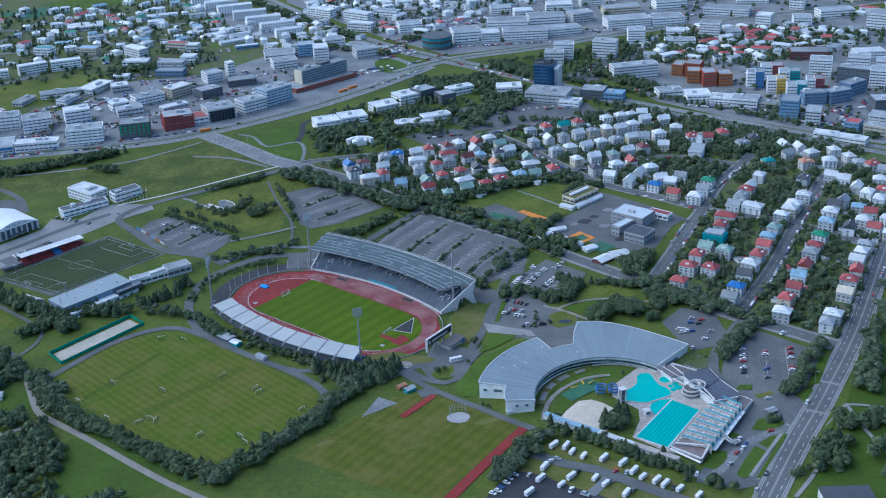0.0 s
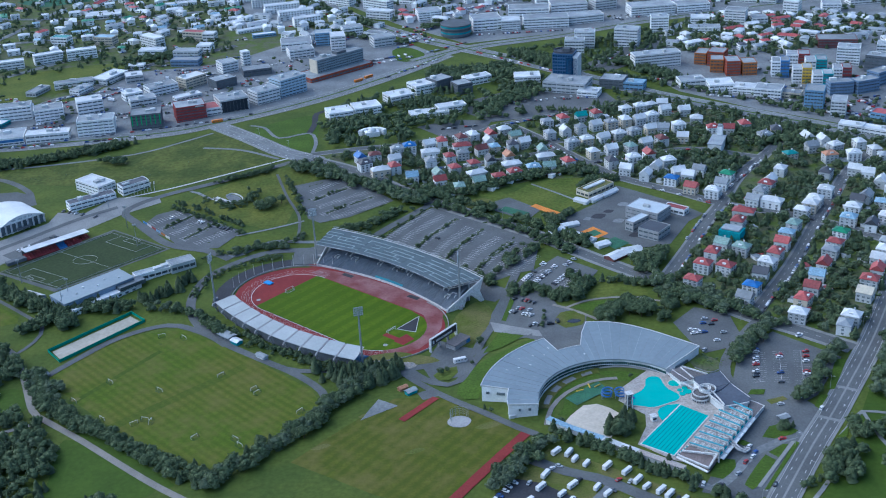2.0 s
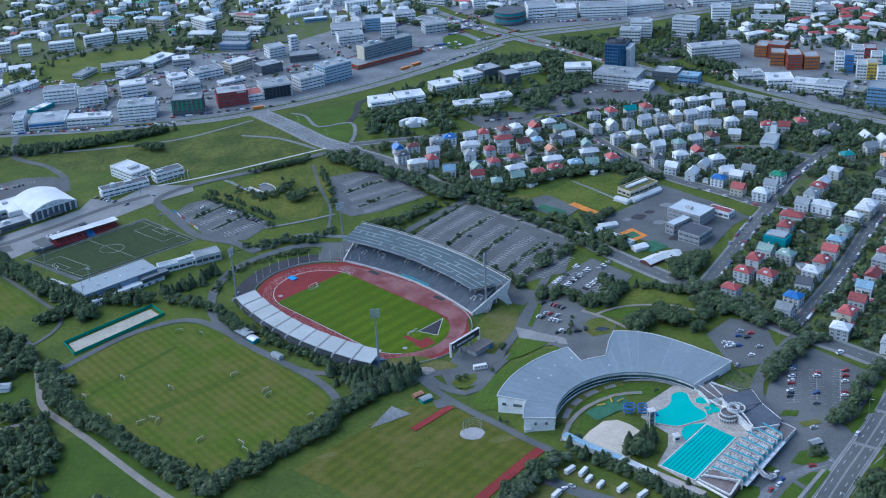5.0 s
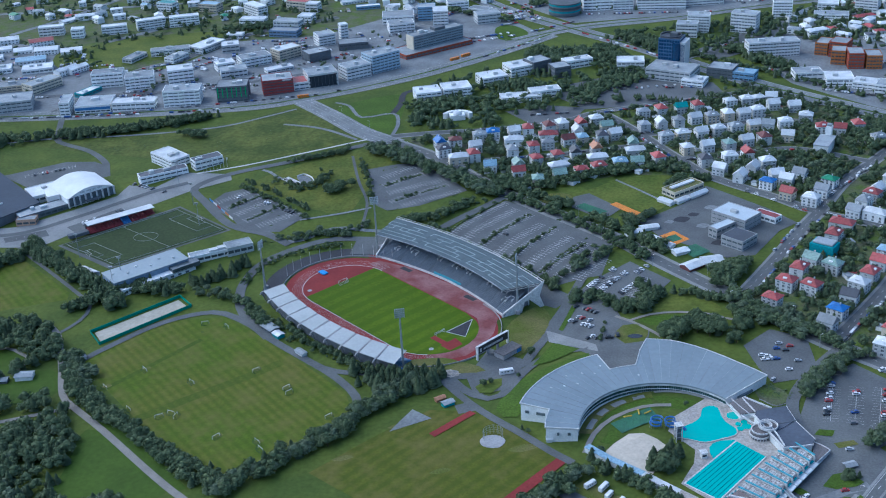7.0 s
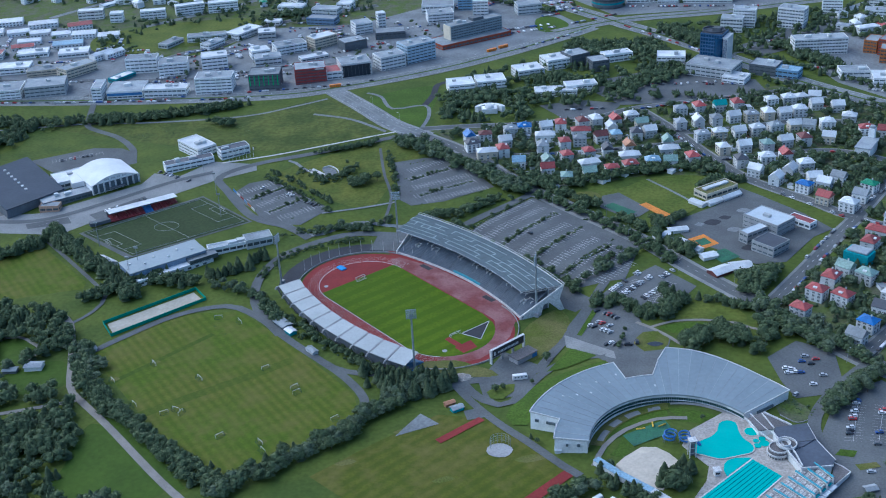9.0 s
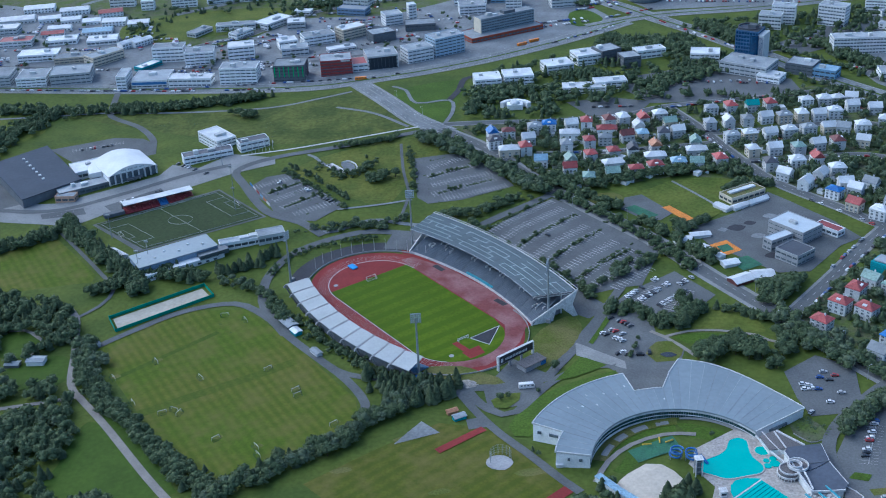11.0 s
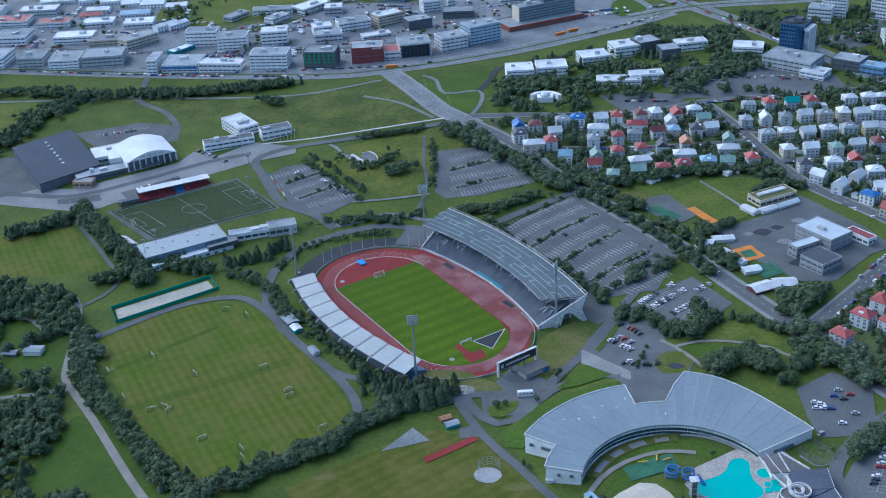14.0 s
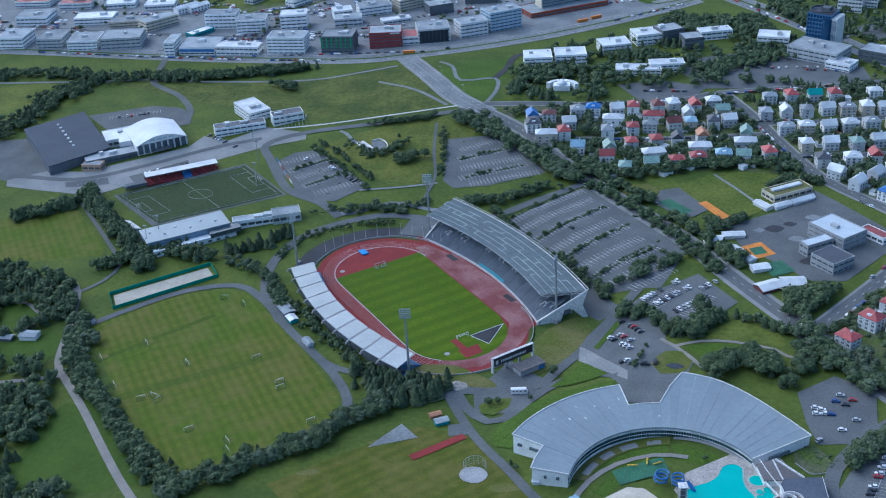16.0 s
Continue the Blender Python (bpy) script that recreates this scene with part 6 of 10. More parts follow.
# boulevard frontage: middle, length, depth, height, heading
for cx, cy, L, D, H, a, wl_, rf, tag in [
        (-476, 1174, 36, 32, 7.5, 13, white_wall, felt_roof, "low shop building with a blue fascia"),
        (-433, 1173, 43, 16, 8.5, 9, white_wall, white_roof, "low white shop building with pale roof"),
        (-386, 1186, 37, 22, 16, 12, white_wall, felt_roof, "white office block with dark ribbon windows"),
        (-274, 1226, 17, 22, 8.0, 23, white_wall, red_roof, "low white annexe with a red roof"),
        (-224, 1258, 28, 20, 14, 40, white_wall, felt_roof, WHITE_OFFICE),
        (-202, 1286, 34, 22, 19, 44, mat("ice_blue_wall", (0.44, 0.54, 0.62), (0.38, 0.47, 0.55), scale=0.15, fine=1.2), felt_roof, "tall pale blue and white office block"),
        (-320, 1334, 29, 18, 12, 50, cream_wall, white_roof, "long cream office building"),
        (-283, 1326, 26, 20, 10, 40, dark_wall, felt_roof, "dark glass office block"),
        (-361, 1272, 28, 18, 8, 24, grey_wall, felt_roof, "grey office block behind the boulevard"),
        (-378, 1294, 20, 16, 8.5, 34, white_wall, white_roof, WHITE_OFFICE),
        (-350, 1312, 34, 19, 10, 36, white_wall, felt_roof, WHITE_OFFICE),
        (-315, 1287, 30, 12, 3.5, 36, white_wall, white_roof, "long low white roofed store"),
        (-502, 1215, 28, 12, 4, 69, teal_wall, white_roof, "low teal and white shop"),
        (-502, 1164, 10, 28, 13, 15, white_wall, felt_roof, "narrow white end block"),
        (-490, 1242, 33, 18, 15, 15, white_wall, felt_roof, WHITE_OFFICE),
        (-453, 1238, 30, 22, 13, 20, white_wall, felt_roof, "stepped grey office block"),
        (-414, 1255, 27, 20, 14.5, 23, white_wall, white_roof, WHITE_OFFICE)]:
    block(cx, cy, L, D, H, a, wl_, rf, label=tag, group="boulevard offices")
for cx, cy, L, D, H, a, wl_, rf, tag in [
        (-565, 1172, 40, 30, 11, 22, grey_wall, felt_roof, "grey banded office block"),
        (-602, 1161, 30, 30, 9, 18, white_wall, felt_roof, "white commercial block beside the boulevard"),
        (-639, 1158, 26, 30, 10, 18, grey_wall, felt_roof, "grey office block beside the boulevard"),
        (-680, 1150, 28, 32, 11, 14, white_wall, felt_roof, WHITE_OFFICE),
        (-560, 1229, 38, 18, 9.5, 62, cream_wall, felt_roof, "long cream workshop block"),
        (-597, 1228, 36, 20, 5.5, 22, cream_wall, felt_roof, "cream flat-roofed commercial block"),
        (-637, 1229, 42, 22, 7, 18, white_wall, white_roof, "low white commercial warehouse"),
        (-706, 1218, 34, 30, 8, 16, white_wall, felt_roof, "white flat-roofed commercial block"),
        (-745, 1270, 39, 26, 6, 16, white_wall, red_roof, "white warehouse with a red roof"),
        (-690, 1270, 36, 20, 6.5, 18, white_wall, red_roof, "low warehouse with a red roof"),
        (-737, 1310, 43, 22, 7, 18, grey_wall, white_roof, "grey workshop with a pale roof"),
        (-642, 1284, 34, 20, 5, 22, white_wall, white_roof, "white flat-roofed commercial warehouse"),
        (-595, 1290, 33, 22, 5, 22, white_wall, white_roof, "white flat-roofed commercial block")]:
    block(cx, cy, L, D, H, a, wl_, rf, label=tag, group="industrial blocks", name="commercial_building")
for cx, cy, L, D, H, a, c in [(-556, 1279, 27, 10, 7, 64, white_roof), (-546, 1286, 24, 10, 6.5, 64, white_roof), (-668, 1308, 25, 14, 4, 25, red_roof), (-672, 1330, 26, 14, 4, 22, white_roof), (-620, 1324, 33, 18, 4, 22, pale_roof), (-585, 1356, 24, 18, 5, 22, white_roof), (-616, 1357, 27, 18, 6, 18, white_roof),
                              (-647, 1359, 21, 16, 4.5, 25, white_roof), (-675, 1361, 23, 16, 5, 26, white_roof), (-704, 1362, 25, 16, 5, 26, white_roof), (-742, 1354, 40, 20, 5, 25, white_roof), (-800, 1300, 40, 26, 7, 15, grey_roof), (-820, 1230, 40, 26, 8, 15, white_roof), (-770, 1180, 36, 26, 10, 14, white_roof),
                              (-840, 1170, 44, 26, 8, 14, red_roof), (-690, 1396, 34, 18, 6, 25, white_roof), (-640, 1392, 28, 18, 6, 30, red_roof), (-740, 1400, 36, 20, 6, 25, white_roof)]:
    pitched(cx, cy, L, D, H, a, white_wall, c, "warehouse", "pale warehouse with a low gable roof", pitch=2.0, group="warehouses")
for cx, cy, L, D, H, a, wl_, rf, tag in [
        (-135, 1184, 25, 22, 9, 20, white_wall, white_roof, "white office pavilion with a pale roof"),
        (-109, 1199, 28, 22, 9, 20, white_wall, white_roof, "white office pavilion with a pale roof"),
        (-44, 1184, 39, 16, 5.5, 14, white_wall, white_roof, "long low white institute"),
        (-22, 1198, 30, 14, 7.5, 20, white_wall, white_roof, "white institute wing by trees"),
        (-78, 1237, 27, 22, 9, 29, white_wall, white_roof, "white office villa among trees"),
        (-55, 1270, 25, 22, 10, 31, white_wall, white_roof, "white office villa among trees"),
        (-36, 1279, 22, 20, 12.5, 40, dark_wall, felt_roof, "dark grey concrete block"),
        (-12, 1264, 18, 18, 11, 28, dark_wall, felt_roof, "dark grey concrete block"),
        (4, 1296, 30, 14, 8, 28, white_wall, white_roof, "white office wing among trees"),
        (101, 1258, 46, 30, 11, -21, grey_wall, felt_roof, "grey podium of an office tower"),
        (59, 1286, 28, 20, 10, 2, white_wall, white_roof, "plain white warehouse by trees"),
        (122, 1235, 22, 18, 6, -20, white_wall, white_roof, "low white hall beside the tower"),
        (150, 1262, 26, 22, 10, -20, dark_wall, felt_roof, "dark annexe of the office tower")]:
    block(cx, cy, L, D, H, a, wl_, rf, label=tag, group="park edge offices")
slate_wall = mat("slate_blue_wall", (0.20, 0.28, 0.40), (0.16, 0.23, 0.33), scale=0.15, fine=1.2)


def two_tone(cx, cy, L, D, H, a, colour, tag):
    """An apartment tower of one white and one coloured half."""
    c, s = math.cos(radians(a)), math.sin(radians(a))
    for k, w in ((-1, white_wall), (1, colour)):
        block(cx + k * L / 4 * c, cy + k * L / 4 * s, L / 2, D + 0.4 * k, H + 0.5 * k, a, w, felt_roof, label=tag, group="apartment towers", name="apartment_building", pier=3.2, win=0.4, plant=False)


for cx, cy, L, D, H, a, wl_, tag in [
        (119, 1403, 23, 16, 15, -8, white_wall, "white stepped apartment tower"), (132, 1421, 24, 15, 19.5, -8, white_wall, "white stepped apartment tower"), (182, 1420, 28, 17, 21, -20, white_wall, "white stepped apartment tower"),
        (227, 1476, 21, 18, 19, -3, white_wall, "white apartment tower with balconies"), (203, 1329, 53, 17, 16, 12, white_wall, "long white office slab"),
        (336, 1162, 18, 22, 20, -20, sky_wall, "pale blue apartment tower"), (353, 1138, 14, 20, 16, -20, grey_wall, "slim grey apartment tower"),
        (256, 1337, 13, 22, 12.5, -22, ochre_wall, "ochre flat-roofed apartment block"), (271, 1327, 18, 20, 15.5, -25, brick_wall, "rust red apartment block"), (266, 1303, 14, 18, 14, -10, ochre_wall, "ochre flat-roofed apartment block"), (280, 1291, 15, 22, 15.5, 0, brick_wall, "rust red apartment block"), (297, 1289, 15, 20, 13.5, 0, ochre_wall, "ochre flat-roofed apartment block"),
        (328, 1276, 18, 18, 17.5, -10, blue_wall, "white and blue apartment tower"), (354, 1307, 24, 18, 15, -10, red_wall, "white and wine red apartment tower"),
        (345, 1252, 19, 18, 16, -10, yellow_wall, "white and yellow apartment tower")]:
    if wl_ in (blue_wall, red_wall, yellow_wall, teal_wall):
        two_tone(cx, cy, L, D, H, a, wl_, tag)
    else:
        block(cx, cy, L, D, H, a, wl_, felt_roof, label=tag, group="apartment towers", name="apartment_building", pier=3.2, win=0.42)
for cx, cy, L, D, H, a, wl_, tag in [
        (360, 1228, 20, 18, 16, -10, teal_wall, "white and turquoise apartment tower"), (387, 1254, 18, 18, 14, -10, red_wall, "white and red apartment tower"), (367, 1283, 22, 18, 15, -10, teal_wall, "white and teal apartment tower"),
        (372, 1206, 24, 14, 13, 5, slate_wall, "curved blue apartment block"), (398, 1210, 26, 14, 13, 22, slate_wall, "curved blue apartment block"), (422, 1236, 26, 15, 14, 35, slate_wall, "curved blue apartment block"),
        (410, 1312, 24, 18, 19, -19, white_wall, "white apartment tower with balconies"), (437, 1275, 36, 18, 18, -30, dark_wall, "dark and white apartment slab"), (462, 1262, 26, 20, 19, -20, white_wall, "white apartment tower with balconies"),
        (455, 1320, 24, 18, 18, -20, white_wall, "white apartment tower with balconies"), (480, 1300, 24, 18, 18, -20, white_wall, "white apartment tower with balconies"), (430, 1163, 24, 22, 17, 0, dark_wall, "dark blue apartment block"),
        (301, 1204, 27, 20, 10, -22, white_wall, "white flat-roofed office block")]:
    if wl_ in (blue_wall, red_wall, yellow_wall, teal_wall):
        two_tone(cx, cy, L, D, H, a, wl_, tag)
    else:
        block(cx, cy, L, D, H, a, wl_, felt_roof, label=tag, group="apartment towers", name="apartment_building", pier=3.2, win=0.42)
for cx, cy, L, D, H, a, wl_, rf in [(258, 1239, 26, 24, 7, 1, white_wall, white_roof), (230, 1253, 27, 18, 8, 8, white_wall, grey_roof), (405, 1097, 26, 16, 10, -35, cream_wall, felt_roof), (384, 1110, 14, 16, 11, -35, sky_wall, red_roof),
                                    (282, 1225, 24, 18, 6, -20, white_wall, white_roof), (352, 1090, 22, 12, 7, -30, white_wall, white_roof), (372, 1078, 30, 12, 6, -35, white_wall, white_roof), (420, 1130, 26, 18, 10, -30, grey_wall, felt_roof),
                                    (320, 1200, 26, 14, 6, -25, cream_wall, grey_roof), (170, 1252, 24, 16, 8, -20, sky_wall, pale_roof)]:
    block(cx, cy, L, D, H, a, wl_, rf, label="low commercial block beside the highway", group="highway blocks", name="commercial_building")
FAR = "pale far office block"
for cx, cy, L, D, H, a in [(228, 1567, 58, 28, 12, 9), (281, 1573, 43, 24, 10, 8), (369, 1607, 60, 24, 10, -22), (401, 1533, 19, 18, 17, -28), (323, 1492, 25, 18, 19, -22), (452, 1544, 23, 20, 10, -8), (504, 1577, 47, 20, 10, 8), (545, 1517, 29, 30, 18, -30), (281, 1503, 23, 18, 9, -10), (471, 1629, 20, 20, 14, -30), (15, 1529, 36, 30, 15, 10), (46, 1524, 24, 24, 12, 4)]:
    block(cx, cy, L, D, H, a, (white_wall, grey_wall, white_wall)[int(cx) % 3], (white_roof, felt_roof, grey_roof)[int(cy) % 3], label=FAR, group="far offices", plant=False)
for cx, cy, L, D, H, a in [(91, 1526, 57, 24, 13, 2), (72, 1587, 53, 26, 11, -3), (124, 1605, 48, 28, 11, 6), (170, 1605, 30, 24, 13, 19), (-60, 1592, 31, 24, 12, 15), (96, 1645, 26, 20, 10, 5), (148, 1675, 37, 24, 10, 0), (66, 1674, 28, 20, 9, 4), (-156, 1532, 26, 16, 10, 18), (-112, 1473, 28, 20, 11, 22), (-167, 1468, 18, 24, 17, 10)]:
    block(cx, cy, L, D, H, a, (white_wall, white_wall, grey_wall)[int(cx) % 3], (felt_roof, white_roof, grey_roof)[int(cy) % 3], label=FAR, group="far offices", plant=False)
for cx, cy, L, D, H, a in [(-497, 1331, 29, 13, 5, 74), (-462, 1352, 44, 13, 7, 20), (-446, 1328, 26, 13, 6, 69), (-425, 1372, 40, 22, 7, 66), (-395, 1366, 20, 20, 8, 20), (-210, 1440, 30, 22, 10, 20)]:
    block(cx, cy, L, D, H, a, (white_wall, grey_wall)[int(cx) % 2], (felt_roof, white_roof, grey_roof)[int(cy) % 3], label="pale office block behind the boulevard", group="back offices")
for cx, cy, L, D, H, a in [(-267, 1669, 48, 13, 12, 18), (-292, 1708, 47, 13, 12, 16), (-320, 1749, 50, 13, 12, 20), (-242, 1630, 47, 13, 12, 20), (-346, 1786, 49, 13, 11, 20), (-222, 1590, 36, 13, 12, 22), (-371, 1820, 53, 13, 10, 20),
                           (-335, 1634, 40, 9, 4, 30), (-320, 1617, 45, 9, 4, 35), (-301, 1597, 56, 9, 4, 38), (-290, 1572, 47, 9, 4, 30), (-429, 1737, 53, 12, 5, 17)]:
    pitched(cx, cy, L, D, H, a, white_wall, white_roof if a > 0 else grey_roof, "apartment_slab", "long white apartment slab with a low roof", pitch=1.6, group="far apartment slabs")

for cx, cy, L, D, H, a, wl_, rf, tag in [
        (-527, 1459, 35, 12, 12, 31, white_wall, white_roof, "white four-storey apartment slab"), (-489, 1473, 36, 12, 12, 21, white_wall, white_roof, "white four-storey apartment slab"), (-566, 1438, 30, 12, 10, 21, white_wall, white_roof, "white four-storey apartment slab"), (-645, 1432, 30, 12, 11, 17, white_wall, white_roof, "white four-storey apartment slab"), (-606, 1422, 15, 13, 11, 17, white_wall, white_roof, "white four-storey apartment house"),
        (-537, 1543, 24, 14, 11, -14, white_wall, teal_roof, "white block with a green roof"), (-478, 1540, 27, 16, 10, -13, cream_wall, pale_roof, "cream block with a blue roof"), (-411, 1519, 35, 14, 13, -42, white_wall, white_roof, "white gable-end apartment slab"),
        (-361, 1539, 29, 12, 11.5, -18, cream_wall, red_roof, "cream apartment block with a red roof"), (-339, 1530, 16, 14, 11, -8, white_wall, white_roof, "white corner apartment block"), (-524, 1689, 49, 30, 5, 14, white_wall, white_roof, "long low white sports hall"),
        (-400, 1473, 32, 16, 8, -3, white_wall, white_roof, "white stepped office block"), (-353, 1462, 33, 16, 8, -8, grey_wall, grey_roof, "grey workshop block with grey roof"), (-346, 1423, 35, 16, 7.5, -7, slate_wall, grey_roof, "blue-grey workshop block with flat roof"), (-336, 1485, 18, 16, 8, -8, white_wall, white_roof, "small bright white block"),
        (-406, 1418, 20, 12, 4.5, 2, white_wall, white_roof, "low white store with flat roof"), (-269, 1398, 9, 10, 20, 32, white_wall, white_roof, "slim white office tower"), (-289, 1387, 20, 19, 12.5, 34, white_wall, felt_roof, "white office block with dark bands"), (-252, 1371, 33, 21, 7.5, 18, dark_wall, felt_roof, "dark glass showroom with flat roof"),
        (-187, 1489, 21, 20, 16, 9, sky_wall, felt_roof, "pale blue office tower with flat roof"), (-124, 1506, 27, 14, 7.5, -29, white_wall, felt_roof, "white office wing by the junction"), (-221, 1482, 38, 28, 8.5, 11, white_wall, grey_roof, "wide low white office block"),
        (-187, 1697, 42, 14, 12.5, -35, white_wall, white_roof, "white apartment slab by the highway"), (-132, 1660, 43, 14, 13.5, -36, white_wall, white_roof, "white apartment slab by the highway"), (-125, 1607, 36, 14, 11, -24, white_wall, white_roof, "white apartment slab with blue edges"), (-94, 1689, 37, 16, 7.5, -26, white_wall, felt_roof, "low white block by the highway"),
        (-59, 1693, 16, 14, 7.5, -9, cream_wall, felt_roof, "small cream block by the highway"), (140, 1541, 47, 22, 9.5, 13, white_wall, felt_roof, "long white shop and office block"), (280, 1467, 38, 16, 6, -8, white_wall, grey_roof, "low white school wing"), (350, 1488, 19, 18, 9.5, -1, grey_wall, felt_roof, "grey block among trees"),
        (416, 1382, 43, 24, 9.5, -8, brown_roof, felt_roof, "brown brick apartment block"), (483, 1374, 34, 20, 9, 2, white_wall, white_roof, "long white apartment block"), (-271, 1540, 30, 10, 4, 17, sky_wall, white_roof, "low blue and white pavilion")]:
    block(cx, cy, L, D, H, a, wl_, rf, label=tag, group="far town blocks", name="town_block", plant=False)


hotel_wall = mat("hotel_cladding", (0.26, 0.31, 0.34), (0.22, 0.26, 0.285), scale=0.15, fine=1.2)


def build_landmarks():
    g = block(-336, 1196, 31, 24, 16, 12, dark_wall, felt_roof, label="office block with a bright green finned front", group="boulevard offices")
    for k in range(7):
        bm = bmesh.new()
        box(bm, -14 + 4.6 * k, -12.2, 5.5, 0.7, 0.5, 10)
        part("fin", bm, mat("bright_green", (0.01, 0.55, 0.14), rough=0.5), g, "bright green fin")
    r = block(-295, 1214, 31, 24, 15.5, 21, red_wall, felt_roof, label="dark red office block with rows of windows", group="boulevard offices", win=0.34, pier=2.6)
    bm = bmesh.new()
    box(bm, 9, -12.1, 14.6, 9, 0.3, 1.3)
    part("sign", bm, trim_white, r, "white sign bar")
    d = block(-255, 1235, 31, 26, 14.5, 27, trim_white, felt_roof, label="glass-fronted office block in a white frame", group="boulevard offices")
    bm = bmesh.new()
    box(bm, 0, -13.1, 2.0, 27.5, 0.3, 11.5)
    part("curtain_wall", bm, mat("dark_glass", (0.022, 0.034, 0.048), (0.016, 0.026, 0.036), rough=0.14, bump=0.0), d, "dark glass front")
    for k in range(8):
        bm = bmesh.new()
        box(bm, -12.5 + 3.7 * k, -13.3, 1.5, 0.2, 0.3, 12)
        part("mullion", bm, dark_wall, d)
    b = bpy.data.objects["office_building"]
    bm = bmesh.new()
    box(bm, 0, -16.1, 4.0, 35, 0.4, 2.4)
    part("fascia", bm, blue_wall, b, "bright blue fascia")
    h = block(-160, 1361, 88, 32, 5, 43, brick_wall, felt_roof, label="low rust red hotel podium", group="hotel", name="hotel_podium", floors=1)
    t = block(-157, 1368, 66, 15, 20, 44, hotel_wall, felt_roof, label="dark slab hotel with rows of windows", group="hotel", name="hotel", pier=3.2, win=0.4, floors=7)
    bm = bmesh.new()
    box(bm, -33.3, 0, 4.5, 1.2, 14, 16.2)
    part("end_wall", bm, cream_wall, t, "cream end wall")
    bm = bmesh.new()
    box(bm, 4, 0, 20.6, 14, 9, 3)
    part("lift_house", bm, dark_wall, t)
    w = block(100, 1290, 22, 20, 32, -17, mat("tower_frame", (0.07, 0.15, 0.27), (0.06, 0.12, 0.22), rough=0.4), dark_roof, label="blue glass office tower with a round corner", group="tower", name="office_tower", glassy=blue_glass, pier=2.6, win=0.66, plant=False)
    bm = bmesh.new()
    box(bm, 13.6, 0, 0, 5.4, 19, 30)
    part("side_wall", bm, grey_wall, w, "pale concrete side bay")
    for k in range(5):
        bm = bmesh.new()
        box(bm, 12 + 0.9 * k, -9.5, 3, 0.4, 0.3, 25)
        part("window_strip", bm, blue_glass, w)
    bm = bmesh.new()
    hoop(bm, -1, 0, 33.6, 10.4, 0.8, 1.6, 28)
    part("crown", bm, dark_roof, w, "round dark roof ring")
    bm = bmesh.new()
    pole(bm, 7.5, -8.5, 0, 4.2, 4.2, 29, 20)
    part("round_corner", bm, blue_glass, w, "rounded blue glass corner")
    bm = bmesh.new()
    box(bm, 2, 2, 32.6, 8, 7, 4, bevel=0.2)
    part("plant_room", bm, dark_wall, w)
    o = thing("round_office", pose(-22, 1503, height(-22, 1503)), "round dark glass office building", "building")
    for k in range(4):
        bm = bmesh.new()
        pole(bm, 0, 0, 1 + 3.6 * k, 19, 19, 2.4, 32)
        part("window_band", bm, teal_wall if k % 2 else glass, o)
        bm = bmesh.new()
        pole(bm, 0, 0, 3.4 + 3.6 * k, 19.5, 19.5, 1.2, 32)
        part("spandrel", bm, dark_wall, o)
    v = thing("domed_villa", pose(-97, 1126, height(-97, 1126), 0, 0, 15), "white villa with a domed centre and curved wing", "building")
    bm = bmesh.new()
    box(bm, 0, 0, 0, 14, 9, 5, bevel=0.3)
    part("wall", bm, white_wall, v)
    bm = bmesh.new()
    bmesh.ops.create_uvsphere(bm, u_segments=20, v_segments=10, radius=4.5, matrix=pose(0, 0, 5) @ Matrix.Diagonal((1, 1, 0.7, 1)))
    part("dome", bm, white_roof, v)
    for k in range(10):
        a = math.radians(20 + 14 * k)
        bm = bmesh.new()
        box(bm, 13 * math.cos(a), 13 * math.sin(a) - 4, 0, 3.6, 2.9, 5.5, turn=math.degrees(a))
        part("wing_bay", bm, white_wall, v)


build_landmarks()

